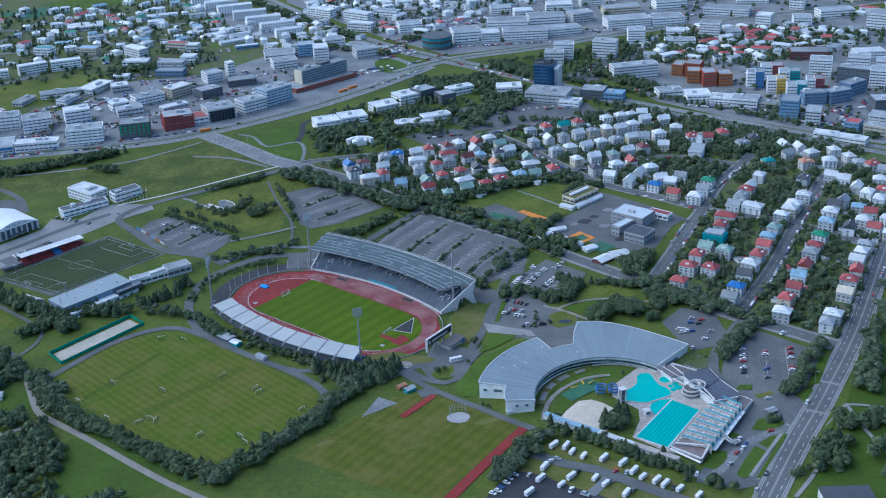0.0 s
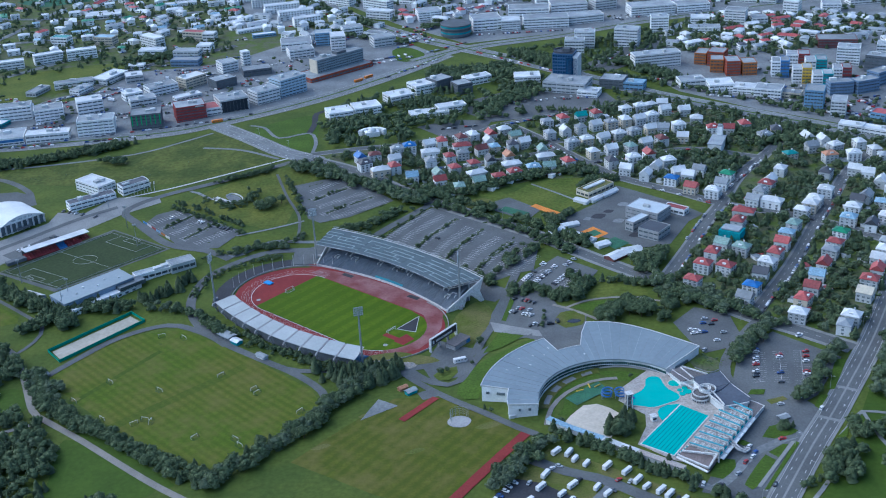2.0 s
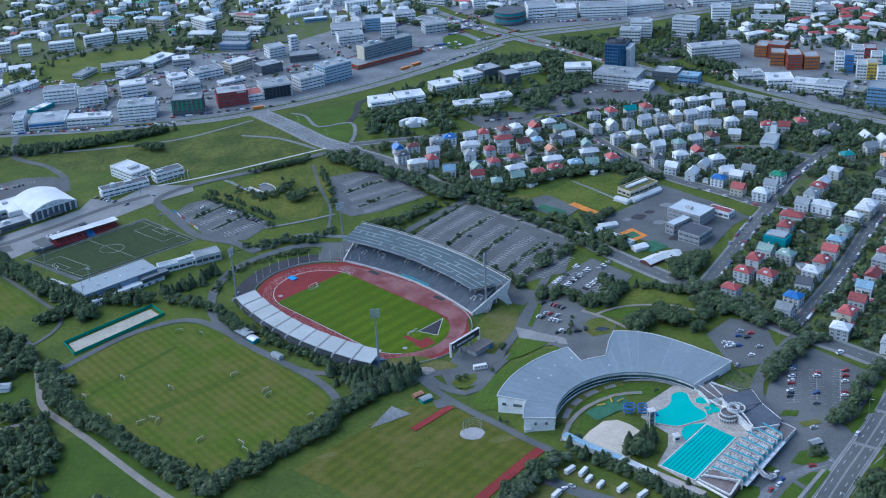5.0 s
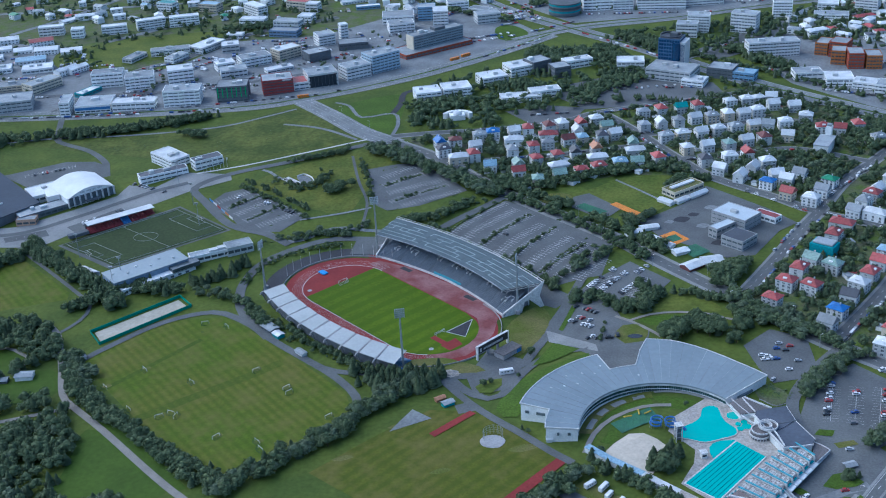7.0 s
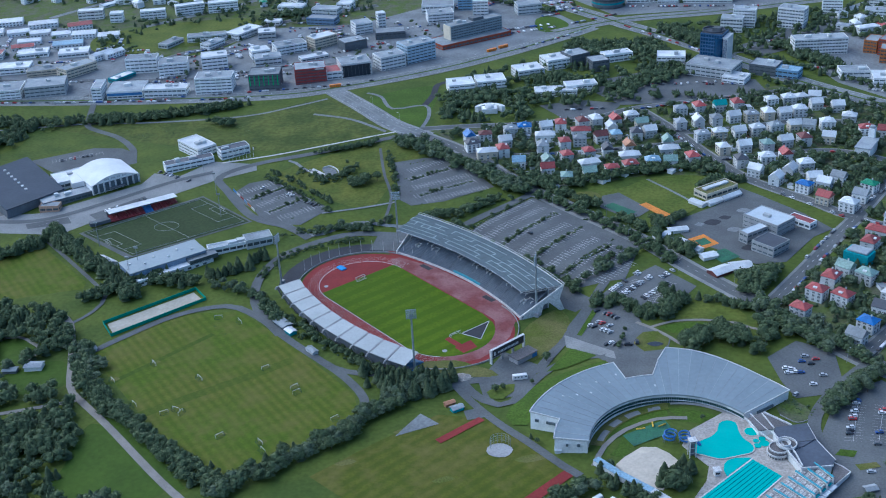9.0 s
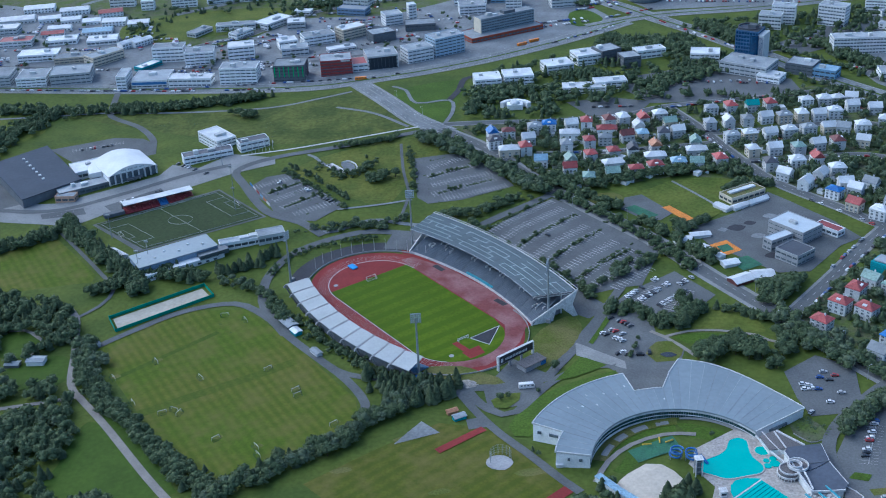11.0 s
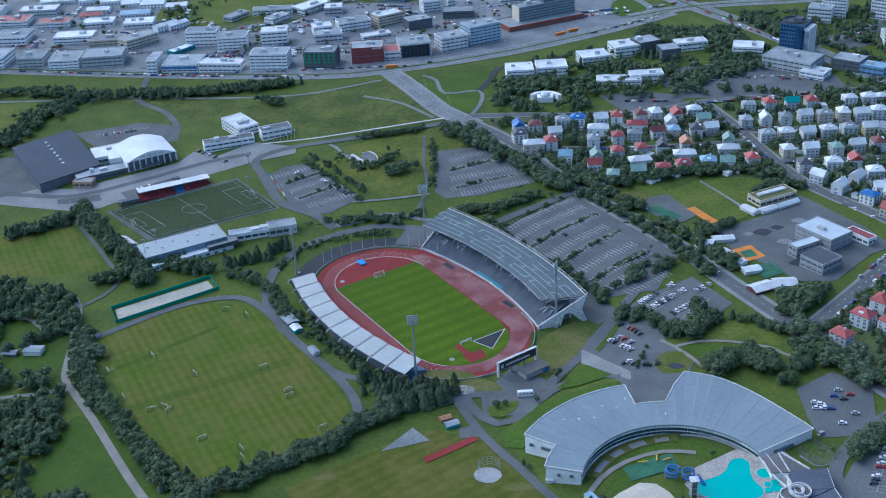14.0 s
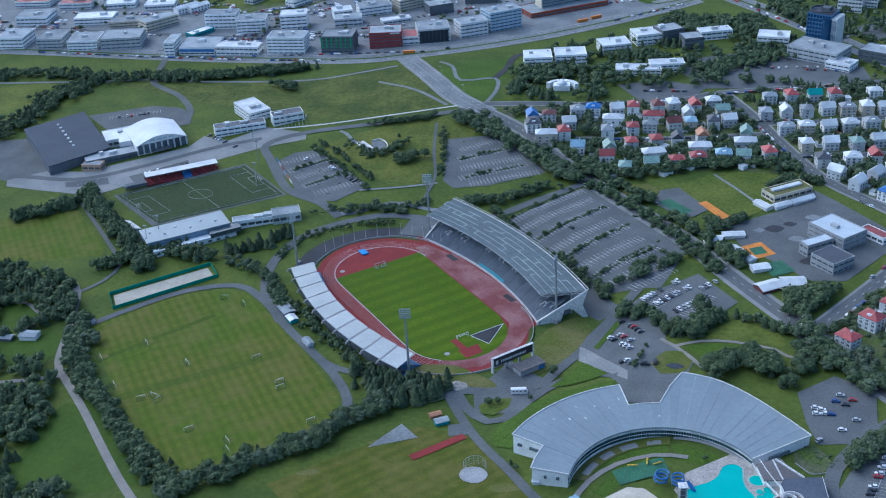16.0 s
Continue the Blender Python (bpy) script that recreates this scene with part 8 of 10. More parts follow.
def far_houses(ring, n, seed, letters):
    """Small far houses, too many to count: walls and roofs."""
    rnd = random.Random(seed)
    made, tries = [], 0
    xs, ys = [p[0] for p in ring], [p[1] for p in ring]
    while len(made) < n and tries < n * 30:
        tries += 1
        x, y = rnd.uniform(min(xs), max(xs)), rnd.uniform(min(ys), max(ys))
        if not inside(x, y, ring) or any((x - p) ** 2 + (y - q) ** 2 < r * r for p, q, r in PLOTS) or any((x - p) ** 2 + (y - q) ** 2 < 17 ** 2 for p, q in made):
            continue
        made.append((x, y))
        L, D, H = rnd.choice((10, 12, 13, 15, 24)) + rnd.uniform(-1, 2), rnd.uniform(8, 11), rnd.choice((3.2, 5.6, 6.2, 6.8))
        m = at(x, y, rnd.choice((20, 110, -30, 60)) + rnd.uniform(-8, 8))
        quick_box(FAR_WALLS, m, 0, 0, -1, L, D, H + 1)
        for k in (-0.25, 0.25):
            for z in ((1.0, 3.6) if H > 5 else (1.2,)):
                quick_box(FAR_WALLS, m, L * k, 0, z, L * 0.2, D + 0.2, 1.2, 1)
        x0, y0, rise, hip = L / 2 + 0.4, D / 2 + 0.4, rnd.uniform(0.9, 2.6), rnd.choice((0.0, 0.5, 0.8))
        index = FAR_LETTERS.index(rnd.choice(letters))
        vs = [FAR_ROOFS.verts.new(m @ Vector(q)) for q in ((-x0, -y0, H), (x0, -y0, H), (x0, y0, H), (-x0, y0, H), (-x0 + y0 * hip, 0, H + rise), (x0 - y0 * hip, 0, H + rise))]
        for f in ((0, 1, 5, 4), (2, 3, 4, 5), (1, 2, 5), (3, 0, 4), (3, 2, 1, 0)):
            FAR_ROOFS.faces.new([vs[i] for i in f]).material_index = index


far_houses([(230, 1400), (330, 1370), (430, 1390), (520, 1480), (430, 1530), (300, 1540), (235, 1480)], 90, 21, "wwwwsrrsd")
far_houses([(-560, 1480), (-420, 1490), (-300, 1580), (-330, 1720), (-420, 1850), (-700, 1800), (-800, 1500)], 120, 22, "wwwwwssrlg")
far_houses([(-110, 1560), (-40, 1560), (60, 1700), (150, 1720), (400, 1720), (500, 1900), (-250, 1900), (-220, 1780)], 190, 23, "wwwwsslr")
far_houses([(520, 1620), (900, 1720), (1000, 1500), (640, 1450), (560, 1540)], 70, 24, "wwssrd")
far_houses([(-1000, 1450), (-800, 1450), (-700, 1850), (-1100, 1800)], 60, 25, "wwwssr")
far_houses([(-330, 1600), (-220, 1480), (-120, 1560), (-200, 1780)], 40, 26, "wwss")
far_houses([(560, 1200), (700, 1250), (760, 1420), (620, 1440), (520, 1350)], 50, 27, "wwsrd")
block_of_far = thing("far_houses", pose(0, 0, 0), "crowded far houses with white, grey and red roofs", "houses", "", "stuff")
tagged(part("far_walls", FAR_WALLS, [white_wall, glass], block_of_far), kind="stuff")
tagged(part("far_roofs", FAR_ROOFS, [ROOFS[c] for c in FAR_LETTERS], block_of_far), kind="stuff")
for cx, cy, L, D, H, a in [(600, 1600, 34, 20, 14, 10), (650, 1560, 30, 24, 18, -20), (570, 1660, 40, 20, 10, 5), (230, 1640, 50, 24, 10, 8), (300, 1660, 44, 24, 11, 8), (200, 1700, 40, 20, 9, 5), (420, 1680, 44, 22, 12, -10), (340, 1700, 30, 20, 12, 0), (500, 1700, 36, 20, 16, -10), (560, 1720, 30, 20, 14, 0), (620, 1700, 34, 22, 12, -10)]:
    block(cx, cy, L, D, H, a, (white_wall, grey_wall, cream_wall, brick_wall)[int(cx + cy) % 4], (white_roof, felt_roof, grey_roof)[int(cy / 10) % 3], label="pale block of a far district", group="far blocks", plant=False)


# ---- trees ----
def ball():
    bm = bmesh.new()
    bmesh.ops.create_icosphere(bm, subdivisions=1, radius=1)
    bm.verts.index_update()
    got = np.array([v.co[:] for v in bm.verts]), [[v.index for v in f.verts] for f in bm.faces]
    bm.free()
    return got


BALL_V, BALL_F = ball()


class Crown:
    """Verts and triangles of one crown: dark lobes inside, loose leaf tufts on them."""

    def __init__(self, seed):
        self.r, self.v, self.f = np.random.default_rng(seed), [], []

    def lobe(self, c, r, flat=0.85):
        base = len(self.v)
        w = BALL_V * self.r.uniform(0.72, 1.2, (len(BALL_V), 1)) * (r, r, r * flat) + np.array(c)
        w[:, 2] = np.maximum(w[:, 2], 0.5)
        self.v += w.tolist()
        self.f += [[base + i for i in t] for t in BALL_F]

    def tuft(self, c, out, size):
        n = np.array(out) + self.r.normal(0, 0.55, 3) + (0, 0, 0.25)
        n /= np.linalg.norm(n)
        u = np.cross(n, self.r.normal(0, 1, 3))
        u /= np.linalg.norm(u) + 1e-9
        w = np.cross(n, u)
        base = len(self.v)
        for a in (0.0, 2.1, 4.2):
            q = np.array(c) + (u * math.cos(a) + w * math.sin(a)) * size * self.r.uniform(0.6, 1.25)
            self.v.append([q[0], q[1], max(0.3, q[2])])
        self.f.append([base, base + 1, base + 2])

    def leaves(self, c, r, n, size, flat=0.85):
        for _ in range(n):
            d = self.r.normal(0, 1, 3)
            d[2] = abs(d[2]) * 1.1 - 0.35
            d /= np.linalg.norm(d)
            self.tuft(np.array(c) + d * (r, r, r * flat) * self.r.uniform(0.92, 1.22), d, size * self.r.uniform(0.6, 1.3))

    def mesh(self, name, material):
        me = bpy.data.meshes.new(name)
        me.from_pydata(self.v, [], self.f)
        me.materials.append(material)
        me.polygons.foreach_set("use_smooth", [True] * len(self.f))
        return me


def broadleaf(seed, lobes=6, n=150, tall=8.0):
    c = Crown(seed)
    size = 0.46 if n > 200 else 0.62 if n > 50 else 0.95
    for k in range(lobes):
        a, far = k * 6.283 / max(1, lobes - 1) + c.r.uniform(-0.5, 0.5), (c.r.uniform(1.0, 1.55) if k else 0.2)
        r = c.r.uniform(1.5, 1.95) * (1.0 if lobes > 3 else 1.25)
        p = (far * math.cos(a), far * math.sin(a), tall * (c.r.uniform(0.42, 0.62) if k else 0.66))
        c.lobe(p, r * 0.88)
        c.leaves(p, r, n // lobes, size)
    return c


def conifer(seed, tiers=6, n=110, tall=7.8):
    c = Crown(seed)
    for k in range(tiers):
        f = k / tiers
        r, z = 2.45 * (1 - f) ** 0.8 + 0.25, 0.9 + f * (tall - 1.6)
        base, m = len(c.v), 7
        c.v += [[r * q * math.cos(6.283 * i / m + k), r * q * math.sin(6.283 * i / m + k), z + c.r.uniform(-0.25, 0.2)] for i, q in enumerate(c.r.uniform(0.7, 1.15, m))]
        c.v.append([c.r.uniform(-0.1, 0.1), c.r.uniform(-0.1, 0.1), z + tall * 1.75 / tiers])
        c.f += [[base + i, base + (i + 1) % m, base + m] for i in range(m)]
        for _ in range(n // tiers):
            a, g = c.r.uniform(0, 6.283), c.r.uniform(0.1, 1.0)
            c.tuft((r * g * math.cos(a), r * g * math.sin(a), z + (1 - g) * tall * 1.3 / tiers + 0.1), (math.cos(a), math.sin(a), 0.5), 0.42 if n > 60 else 0.55)
    return c


def bush(seed, n=26):
    c = Crown(seed)
    for k in range(2 + (n > 20)):
        p, r = (c.r.normal(0, 0.8), c.r.normal(0, 0.8), c.r.uniform(0.8, 1.4)), c.r.uniform(0.9, 1.4)
        c.lobe(p, r)
        c.leaves(p, r, n // 3, 0.55)
    return c


def trunk(tall, r):
    bm = bmesh.new()
    pole(bm, 0, 0, -0.6, r, r * 0.5, tall * 0.62, 6)
    for k in range(4):
        a = 1.6 * k
        beam(bm, (0, 0, tall * (0.25 + 0.08 * k)), (1.3 * math.cos(a), 1.3 * math.sin(a), tall * (0.45 + 0.08 * k)), r * 0.5)
    return bm


CROWNS = {"b": [broadleaf(k, 8, 430).mesh("crown", leaf_mid) for k in (1, 2, 3)], "p": [broadleaf(k, 8, 430).mesh("crown", leaf_pale) for k in (4, 5)], "c": [conifer(k, 9, 330).mesh("crown", leaf_dark) for k in (6, 7, 8)]}
SMALL = {"b": [broadleaf(k, 5, 105) for k in (11, 12, 13, 20)], "p": [broadleaf(k, 5, 105) for k in (14, 15)], "c": [conifer(k, 6, 90) for k in (16, 17, 21)], "s": [bush(k) for k in (18, 19)], "B": [broadleaf(k, 3, 24) for k in (31, 32, 33)], "P": [broadleaf(34, 3, 24)], "C": [conifer(k, 4, 24) for k in (36, 37)], "S": [bush(38, 15)]}
TRUNK = mesh_of("trunk", trunk(8, 0.22), bark)
LEAVES = dict(b=leaf_mid, p=leaf_pale, c=leaf_dark, s=leaf_mid)
TREE_WORDS = dict(b="leafy dark green broadleaf tree", p="pale grey-green willow tree", c="dark green spruce")
RAW = {key: [(np.array(c.v), np.array(c.f)) for c in forms] for key, forms in SMALL.items()}
rnd_tree = random.Random(5)


def tree(x, y, kind, size):
    t = thing("tree", at(x, y, rnd_tree.uniform(0, 360)), TREE_WORDS[kind] + " in the park", "tree", "park trees")
    t.scale = (size * rnd_tree.uniform(0.9, 1.2),) * 2 + (size,)
    part("trunk", TRUNK, None, t)
    part("crown", rnd_tree.choice(CROWNS[kind]), None, t)


def wood(name, spots, label, coarse=False):
    """Many trees in one: (x, y, kind, size)."""
    for kind in "bpcs":
        mine = [s for s in spots if s[2] == kind]
        if not mine:
            continue
        vs, fs, base = [], [], 0
        for x, y, _, size in mine:
            v, f = rnd_tree.choice(RAW[kind.upper() if coarse else kind])
            a = rnd_tree.uniform(0, 6.28)
            c, s = math.cos(a) * size, math.sin(a) * size
            wide = rnd_tree.uniform(1.0, 1.4)
            p = np.c_[(v[:, 0] * c - v[:, 1] * s) * wide + x, (v[:, 0] * s + v[:, 1] * c) * wide + y, v[:, 2] * size + height(x, y) - 0.2]
            vs.append(p)
            fs.append(f + base)
            base += len(v)
        vs, fs = np.concatenate(vs), np.concatenate(fs)
        me = bpy.data.meshes.new(name)
        me.from_pydata(vs.tolist(), [], fs.tolist())
        me.materials.append(LEAVES[kind])
        me.polygons.foreach_set("use_smooth", [True] * len(fs))
        tagged(new(name, me), label, "trees", "", "stuff")


def along(pts, width, n, lo, hi, kinds):
    """Spots strewn along a line."""
    line = smooth_line(pts, 2.0) if len(pts) > 2 else [Vector(pts[0]).lerp(Vector(pts[1]), k / 30) for k in range(31)]
    out = []
    for _ in range(n):
        k = rnd_tree.random() * (len(line) - 1)
        i = int(k)
        p = line[i].lerp(line[min(i + 1, len(line) - 1)], k - i)
        out.append((p.x + rnd_tree.gauss(0, width / 3), p.y + rnd_tree.gauss(0, width / 3), rnd_tree.choice(kinds), rnd_tree.uniform(lo, hi)))
    return out


def within(ring, n, lo, hi, kinds, clear=0.0):
    xs, ys = [p[0] for p in ring], [p[1] for p in ring]
    out = []
    while len(out) < n:
        x, y = rnd_tree.uniform(min(xs), max(xs)), rnd_tree.uniform(min(ys), max(ys))
        if inside(x, y, ring) and (x + 97) ** 2 + (y - 1126) ** 2 > 400:
            if not clear or all((x - a) ** 2 + (y - b) ** 2 > clear ** 2 for a, b in SITES):
                out.append((x, y, rnd_tree.choice(kinds), rnd_tree.uniform(lo, hi)))
    return out


# single trees near the camera's way
LOOSE = []
for pts, width, n, lo, hi, kinds in [
        ([(-99, 697), (-78, 692), (-50, 699)], 12, 42, 0.9, 1.4, "c"), ([(-62, 694), (-70, 672), (-85, 650), (-103, 622), (-124, 600), (-146, 578)], 11, 66, 0.8, 1.35, "bbpc"),
        ([(-240, 807), (-222, 826), (-214, 842)], 9, 26, 0.9, 1.3, "c"), ([(-238, 797), (-214, 792), (-200, 782)], 8, 22, 0.6, 1.0, "bp"),
        ([(91, 740), (100, 751), (112, 755), (121, 744)], 12, 48, 1.1, 1.5, "b"), ([(128, 734), (137, 752), (139, 772), (150, 766)], 10, 26, 0.9, 1.3, "bbc"), ([(52, 766), (51, 748), (49, 737)], 2, 9, 0.3, 0.5, "b"), ([(16, 558), (32, 584), (44, 598)], 9, 26, 0.8, 1.3, "bpc"),
        ([(85, 602), (89, 609), (94, 614)], 6, 22, 1.0, 1.5, "ccb"), ([(53, 606), (76, 588), (97, 571), (120, 556), (142, 534)], 7, 34, 0.6, 1.0, "cb"),
        ([(72, 806), (84, 786), (72, 772)], 9, 16, 0.9, 1.3, "cb"), ([(192, 626), (202, 638), (215, 660), (231, 684)], 7, 38, 0.9, 1.25, "bp"), ([(166, 678), (179, 698), (197, 717)], 7, 24, 0.8, 1.15, "bbp"), ([(176, 604), (181, 600), (186, 604)], 5, 7, 0.6, 0.9, "bc")]:
    for i, (x, y, k, size) in enumerate(along(pts, width, n, lo, hi, kinds)):
        if i % 3:
            tree(x, y, k, size)
        else:
            LOOSE.append((x, y, k, size))
for x, y, k, size in ((7, 727, "b", 1.0), (-171, 967, "b", 1.3), (-163, 973, "b", 1.2), (118, 676, "b", 0.6), (100, 664, "b", 0.5), (10, 640, "c", 0.5), (14, 636, "b", 0.5), (50, 612, "c", 1.1), (54, 616, "b", 0.9), (-18, 690, "b", 0.7), (-14, 693, "b", 0.6), (2, 700, "b", 0.5)):
    tree(x, y, k, size)
WOODS = along([(-700, 1055), (-622, 1073), (-588, 1080), (-539, 1084), (-488, 1093)], 13, 204, 0.8, 1.2, "bbc") + along([(-478, 1096), (-425, 1107), (-380, 1122), (-340, 1138)], 12, 221, 0.8, 1.2, "bbc")
WOODS += along([(-545, 945), (-542, 998), (-544, 1043), (-525, 1080)], 22, 238, 0.6, 1.2, "bbc") + along([(-400, 872), (-368, 843), (-334, 817), (-306, 794), (-288, 774)], 9, 205, 0.9, 1.4, "cbb")
WOODS += along([(-318, 774), (-290, 800), (-250, 800)], 10, 102, 0.7, 1.2, "cbb") + along([(-170, 757), (-136, 731), (-106, 711), (-80, 698)], 8, 136, 0.4, 0.8, "sbb")
WOODS += along([(-279, 685), (-255, 658), (-213, 625), (-184, 603), (-148, 580)], 11, 272, 0.5, 1.0, "bbbc") + along([(-293, 712), (-281, 690), (-268, 672)], 12, 85, 0.6, 1.1, "bp")
WOODS += within([(-330, 636), (-276, 646), (-254, 628), (-214, 584), (-180, 548), (-260, 520), (-360, 560)], 510, 0.7, 1.3, "bbbcp") + within([(-430, 760), (-383, 760), (-328, 752), (-300, 716), (-320, 690), (-420, 690)], 408, 0.7, 1.3, "cbb")
WOODS += within([(-300, 640), (-320, 690), (-420, 690), (-430, 600), (-350, 600)], 238, 0.6, 1.2, "bbp") + along([(-430, 822), (-400, 846), (-396, 866)], 10, 68, 0.8, 1.3, "cb")
WOODS += LOOSE + along([(-70, 672), (-85, 650), (-103, 622), (-124, 600), (-150, 574)], 9, 110, 0.7, 1.2, "bbbp") + along([(-279, 685), (-255, 658), (-213, 625), (-184, 603), (-148, 580)], 9, 110, 0.7, 1.1, "bbb") + along([(16, 558), (32, 584), (44, 598)], 8, 40, 0.7, 1.2, "bp")
WOODS += along([(53, 606), (76, 588), (97, 571), (120, 556)], 5, 64, 0.6, 1.0, "bbc")
WOODS += within([(-310, 661), (-290, 664), (-271, 652), (-260, 640), (-255, 608), (-246, 572), (-268, 562), (-330, 560)], 170, 0.9, 1.4, "bbbc")
WOODS += within([(-88, 686), (-80, 697), (-52, 699), (-45, 690), (-56, 678), (-74, 674)], 70, 1.0, 1.4, "c")
PATH_GAP = [(-268, 656), (-287, 650), (-332, 632), (-332, 616), (-290, 634), (-274, 642)]
WOODS = [t for t in WOODS if not any(inside(t[0], t[1], ring) for ring in (*GLADES, PATH_GAP))]
wood("park_woods", WOODS, "thick mixed park woodland and shelter belts")
HEDGES = along([(-167, 1028), (-152, 985), (-140, 948)], 5, 67, 0.4, 0.7, "sb") + along([(-158, 1045), (-113, 1016), (-72, 983), (-44, 957)], 12, 175, 0.9, 1.4, "bbp") + along([(-110, 915), (-86, 920), (-56, 948)], 8, 81, 0.6, 1.0, "bbs")
HEDGES += along([(-44, 962), (-5, 937), (22, 913), (40, 893), (58, 872), (80, 850)], 7, 121, 0.6, 1.1, "bbs") + along([(-36, 975), (0, 950), (25, 932), (50, 905), (75, 878), (95, 855)], 6, 100, 0.7, 1.3, "bbc")
HEDGES += along([(12, 818), (33, 840), (54, 866)], 6, 36, 0.6, 1.0, "bp") + along([(28, 796), (49, 789), (66, 778), (86, 796)], 8, 81, 0.8, 1.2, "bbc") + along([(-48, 984), (-19, 976), (5, 982), (31, 1001), (58, 1012), (74, 1030)], 14, 175, 0.8, 1.3, "bbb")
HEDGES += within([(120, 824), (136, 840), (150, 850), (138, 815), (128, 812)], 80, 0.5, 0.8, "bs") + along([(57, 775), (80, 788), (98, 800), (130, 786)], 5, 35, 0.6, 1.0, "bc") + along([(128, 796), (146, 776), (160, 758), (180, 742)], 12, 94, 0.7, 1.2, "bbp")
HEDGES += along([(-256, 974), (-213, 940), (-184, 914)], 5, 81, 0.35, 0.6, "sb") + along([(-210, 876), (-183, 889), (-152, 898), (-136, 909)], 6, 67, 0.4, 0.8, "bps") + along([(-205, 808), (-202, 836), (-182, 860), (-150, 877)], 6, 94, 0.3, 0.6, "sb")
HEDGES += along([(-203, 790), (-185, 768), (-172, 752)], 7, 48, 0.5, 0.9, "b") + along([(-230, 990), (-209, 974), (-190, 984), (-196, 1006)], 9, 67, 0.4, 0.8, "bs") + along([(-352, 1095), (-330, 1084)], 9, 27, 0.9, 1.2, "b") + along([(-180, 1046), (-200, 1034), (-230, 1022)], 6, 54, 0.5, 0.9, "b")
HEDGES += along([(166, 676), (180, 700), (194, 718)], 6, 54, 0.8, 1.1, "bp") + along([(150, 766), (175, 752), (190, 732), (205, 716)], 6, 67, 0.6, 1.0, "bp") + along([(140, 690), (150, 684), (160, 676)], 5, 27, 0.3, 0.5, "s")
HEDGES += along([(-88, 906), (-35, 860), (18, 812)], 5, 81, 0.4, 0.9, "bs")
for i in range(1, 4):
    p0, p1 = Vector((-74, 890)).lerp(Vector((28, 818)), i / 4), Vector((-36, 948)).lerp(Vector((57, 863)), i / 4)
    HEDGES += along([tuple(p0), tuple(p1)], 1.0, 36, 0.40, 0.6, "s")
for i in range(4):
    p0, p1 = Vector((-150, 1000)).lerp(Vector((-122, 932)), i / 3), Vector((-126, 1016)).lerp(Vector((-70, 962)), i / 3)
    HEDGES += along([tuple(p0), tuple(p1)], 1.0, 14, 0.2, 0.45, "s")
    p0, p1 = Vector((-276, 946)).lerp(Vector((-254, 966)), i / 3), Vector((-216, 890)).lerp(Vector((-190, 921)), i / 3)
    HEDGES += along([tuple(p0), tuple(p1)], 1.0, 9, 0.2, 0.45, "s")
for p, q in (((-136, 975), (-104, 1003)), ((-125, 946), (-86, 977)), ((-46, 876), (-11, 926)), ((-19, 860), (9, 900)), ((5, 837), (34, 876)), ((-259, 933), (-237, 957)), ((-236, 912), (-213, 940)), ((-72, 899), (-36, 950))):
    HEDGES += along([p, q], 0.8, 44, 0.40, 0.58, "s") + along([p, q], 2.0, 5, 0.4, 0.6, "b")
HEDGES += along([(-24, 859), (-11, 844), (1, 831), (16, 818)], 8, 34, 0.6, 1.0, "bbs") + along([(24, 840), (30, 852), (40, 862)], 6, 16, 0.5, 0.8, "b") + along([(-262, 990), (-224, 961), (-186, 929)], 3, 40, 0.45, 0.75, "cb") + along([(-194, 987), (-198, 972), (-206, 967), (-216, 975)], 5, 40, 0.4, 0.7, "bs") + along([(-179, 962), (-172, 972)], 7, 22, 0.8, 1.1, "b")
HEDGES += along([(-188, 880), (-171, 891), (-146, 893)], 4, 40, 0.4, 0.7, "bp") + along([(-420, 1066), (-380, 1074)], 8, 12, 0.2, 0.35, "s") + within([(-480, 1075), (-320, 1100), (-250, 1140), (-200, 1080), (-300, 1040)], 60, 0.12, 0.3, "s")
HEDGES += within([(122, 828), (136, 842), (146, 838), (132, 806), (122, 808)], 60, 0.9, 1.4, "b") + along([(60, 895), (76, 876), (92, 857)], 3, 12, 1.0, 1.3, "bbc") + along([(84, 930), (76, 916), (66, 904)], 6, 34, 0.6, 1.0, "bbp") + within([(2, 938), (10, 948), (16, 940), (8, 932)], 12, 0.8, 1.1, "b") + within([(58, 922), (68, 918), (72, 908), (62, 906)], 12, 0.8, 1.2, "b") + along([(94, 976), (108, 992), (128, 990)], 6, 34, 0.6, 1.1, "bbc")
HEDGES = [t for t in HEDGES if not any(abs(t[0] - x) < 10 and -17 < t[1] - y < 7 for x, y in ((109, 840), (123, 848), (101, 860))) and not inside(t[0], t[1], [(16, 934), (28, 950), (56, 934), (50, 908), (30, 920)])]
wood("hedge_trees", HEDGES, "rows of trees and shrubs between car parks and roads")
GARDEN = within([(-130, 1068), (-45, 985), (60, 1010), (130, 1000), (178, 958), (330, 1010), (380, 1050), (270, 1150), (175, 1230), (70, 1160), (-50, 1110)], 1050, 0.4, 1.05, "bbbpsc", 8.2)
GARDEN += within([(205, 925), (172, 855), (142, 792), (192, 742), (245, 692), (320, 835), (420, 1000), (330, 1010), (205, 935)], 900, 0.45, 1.1, "bbbpsc", 8.0)
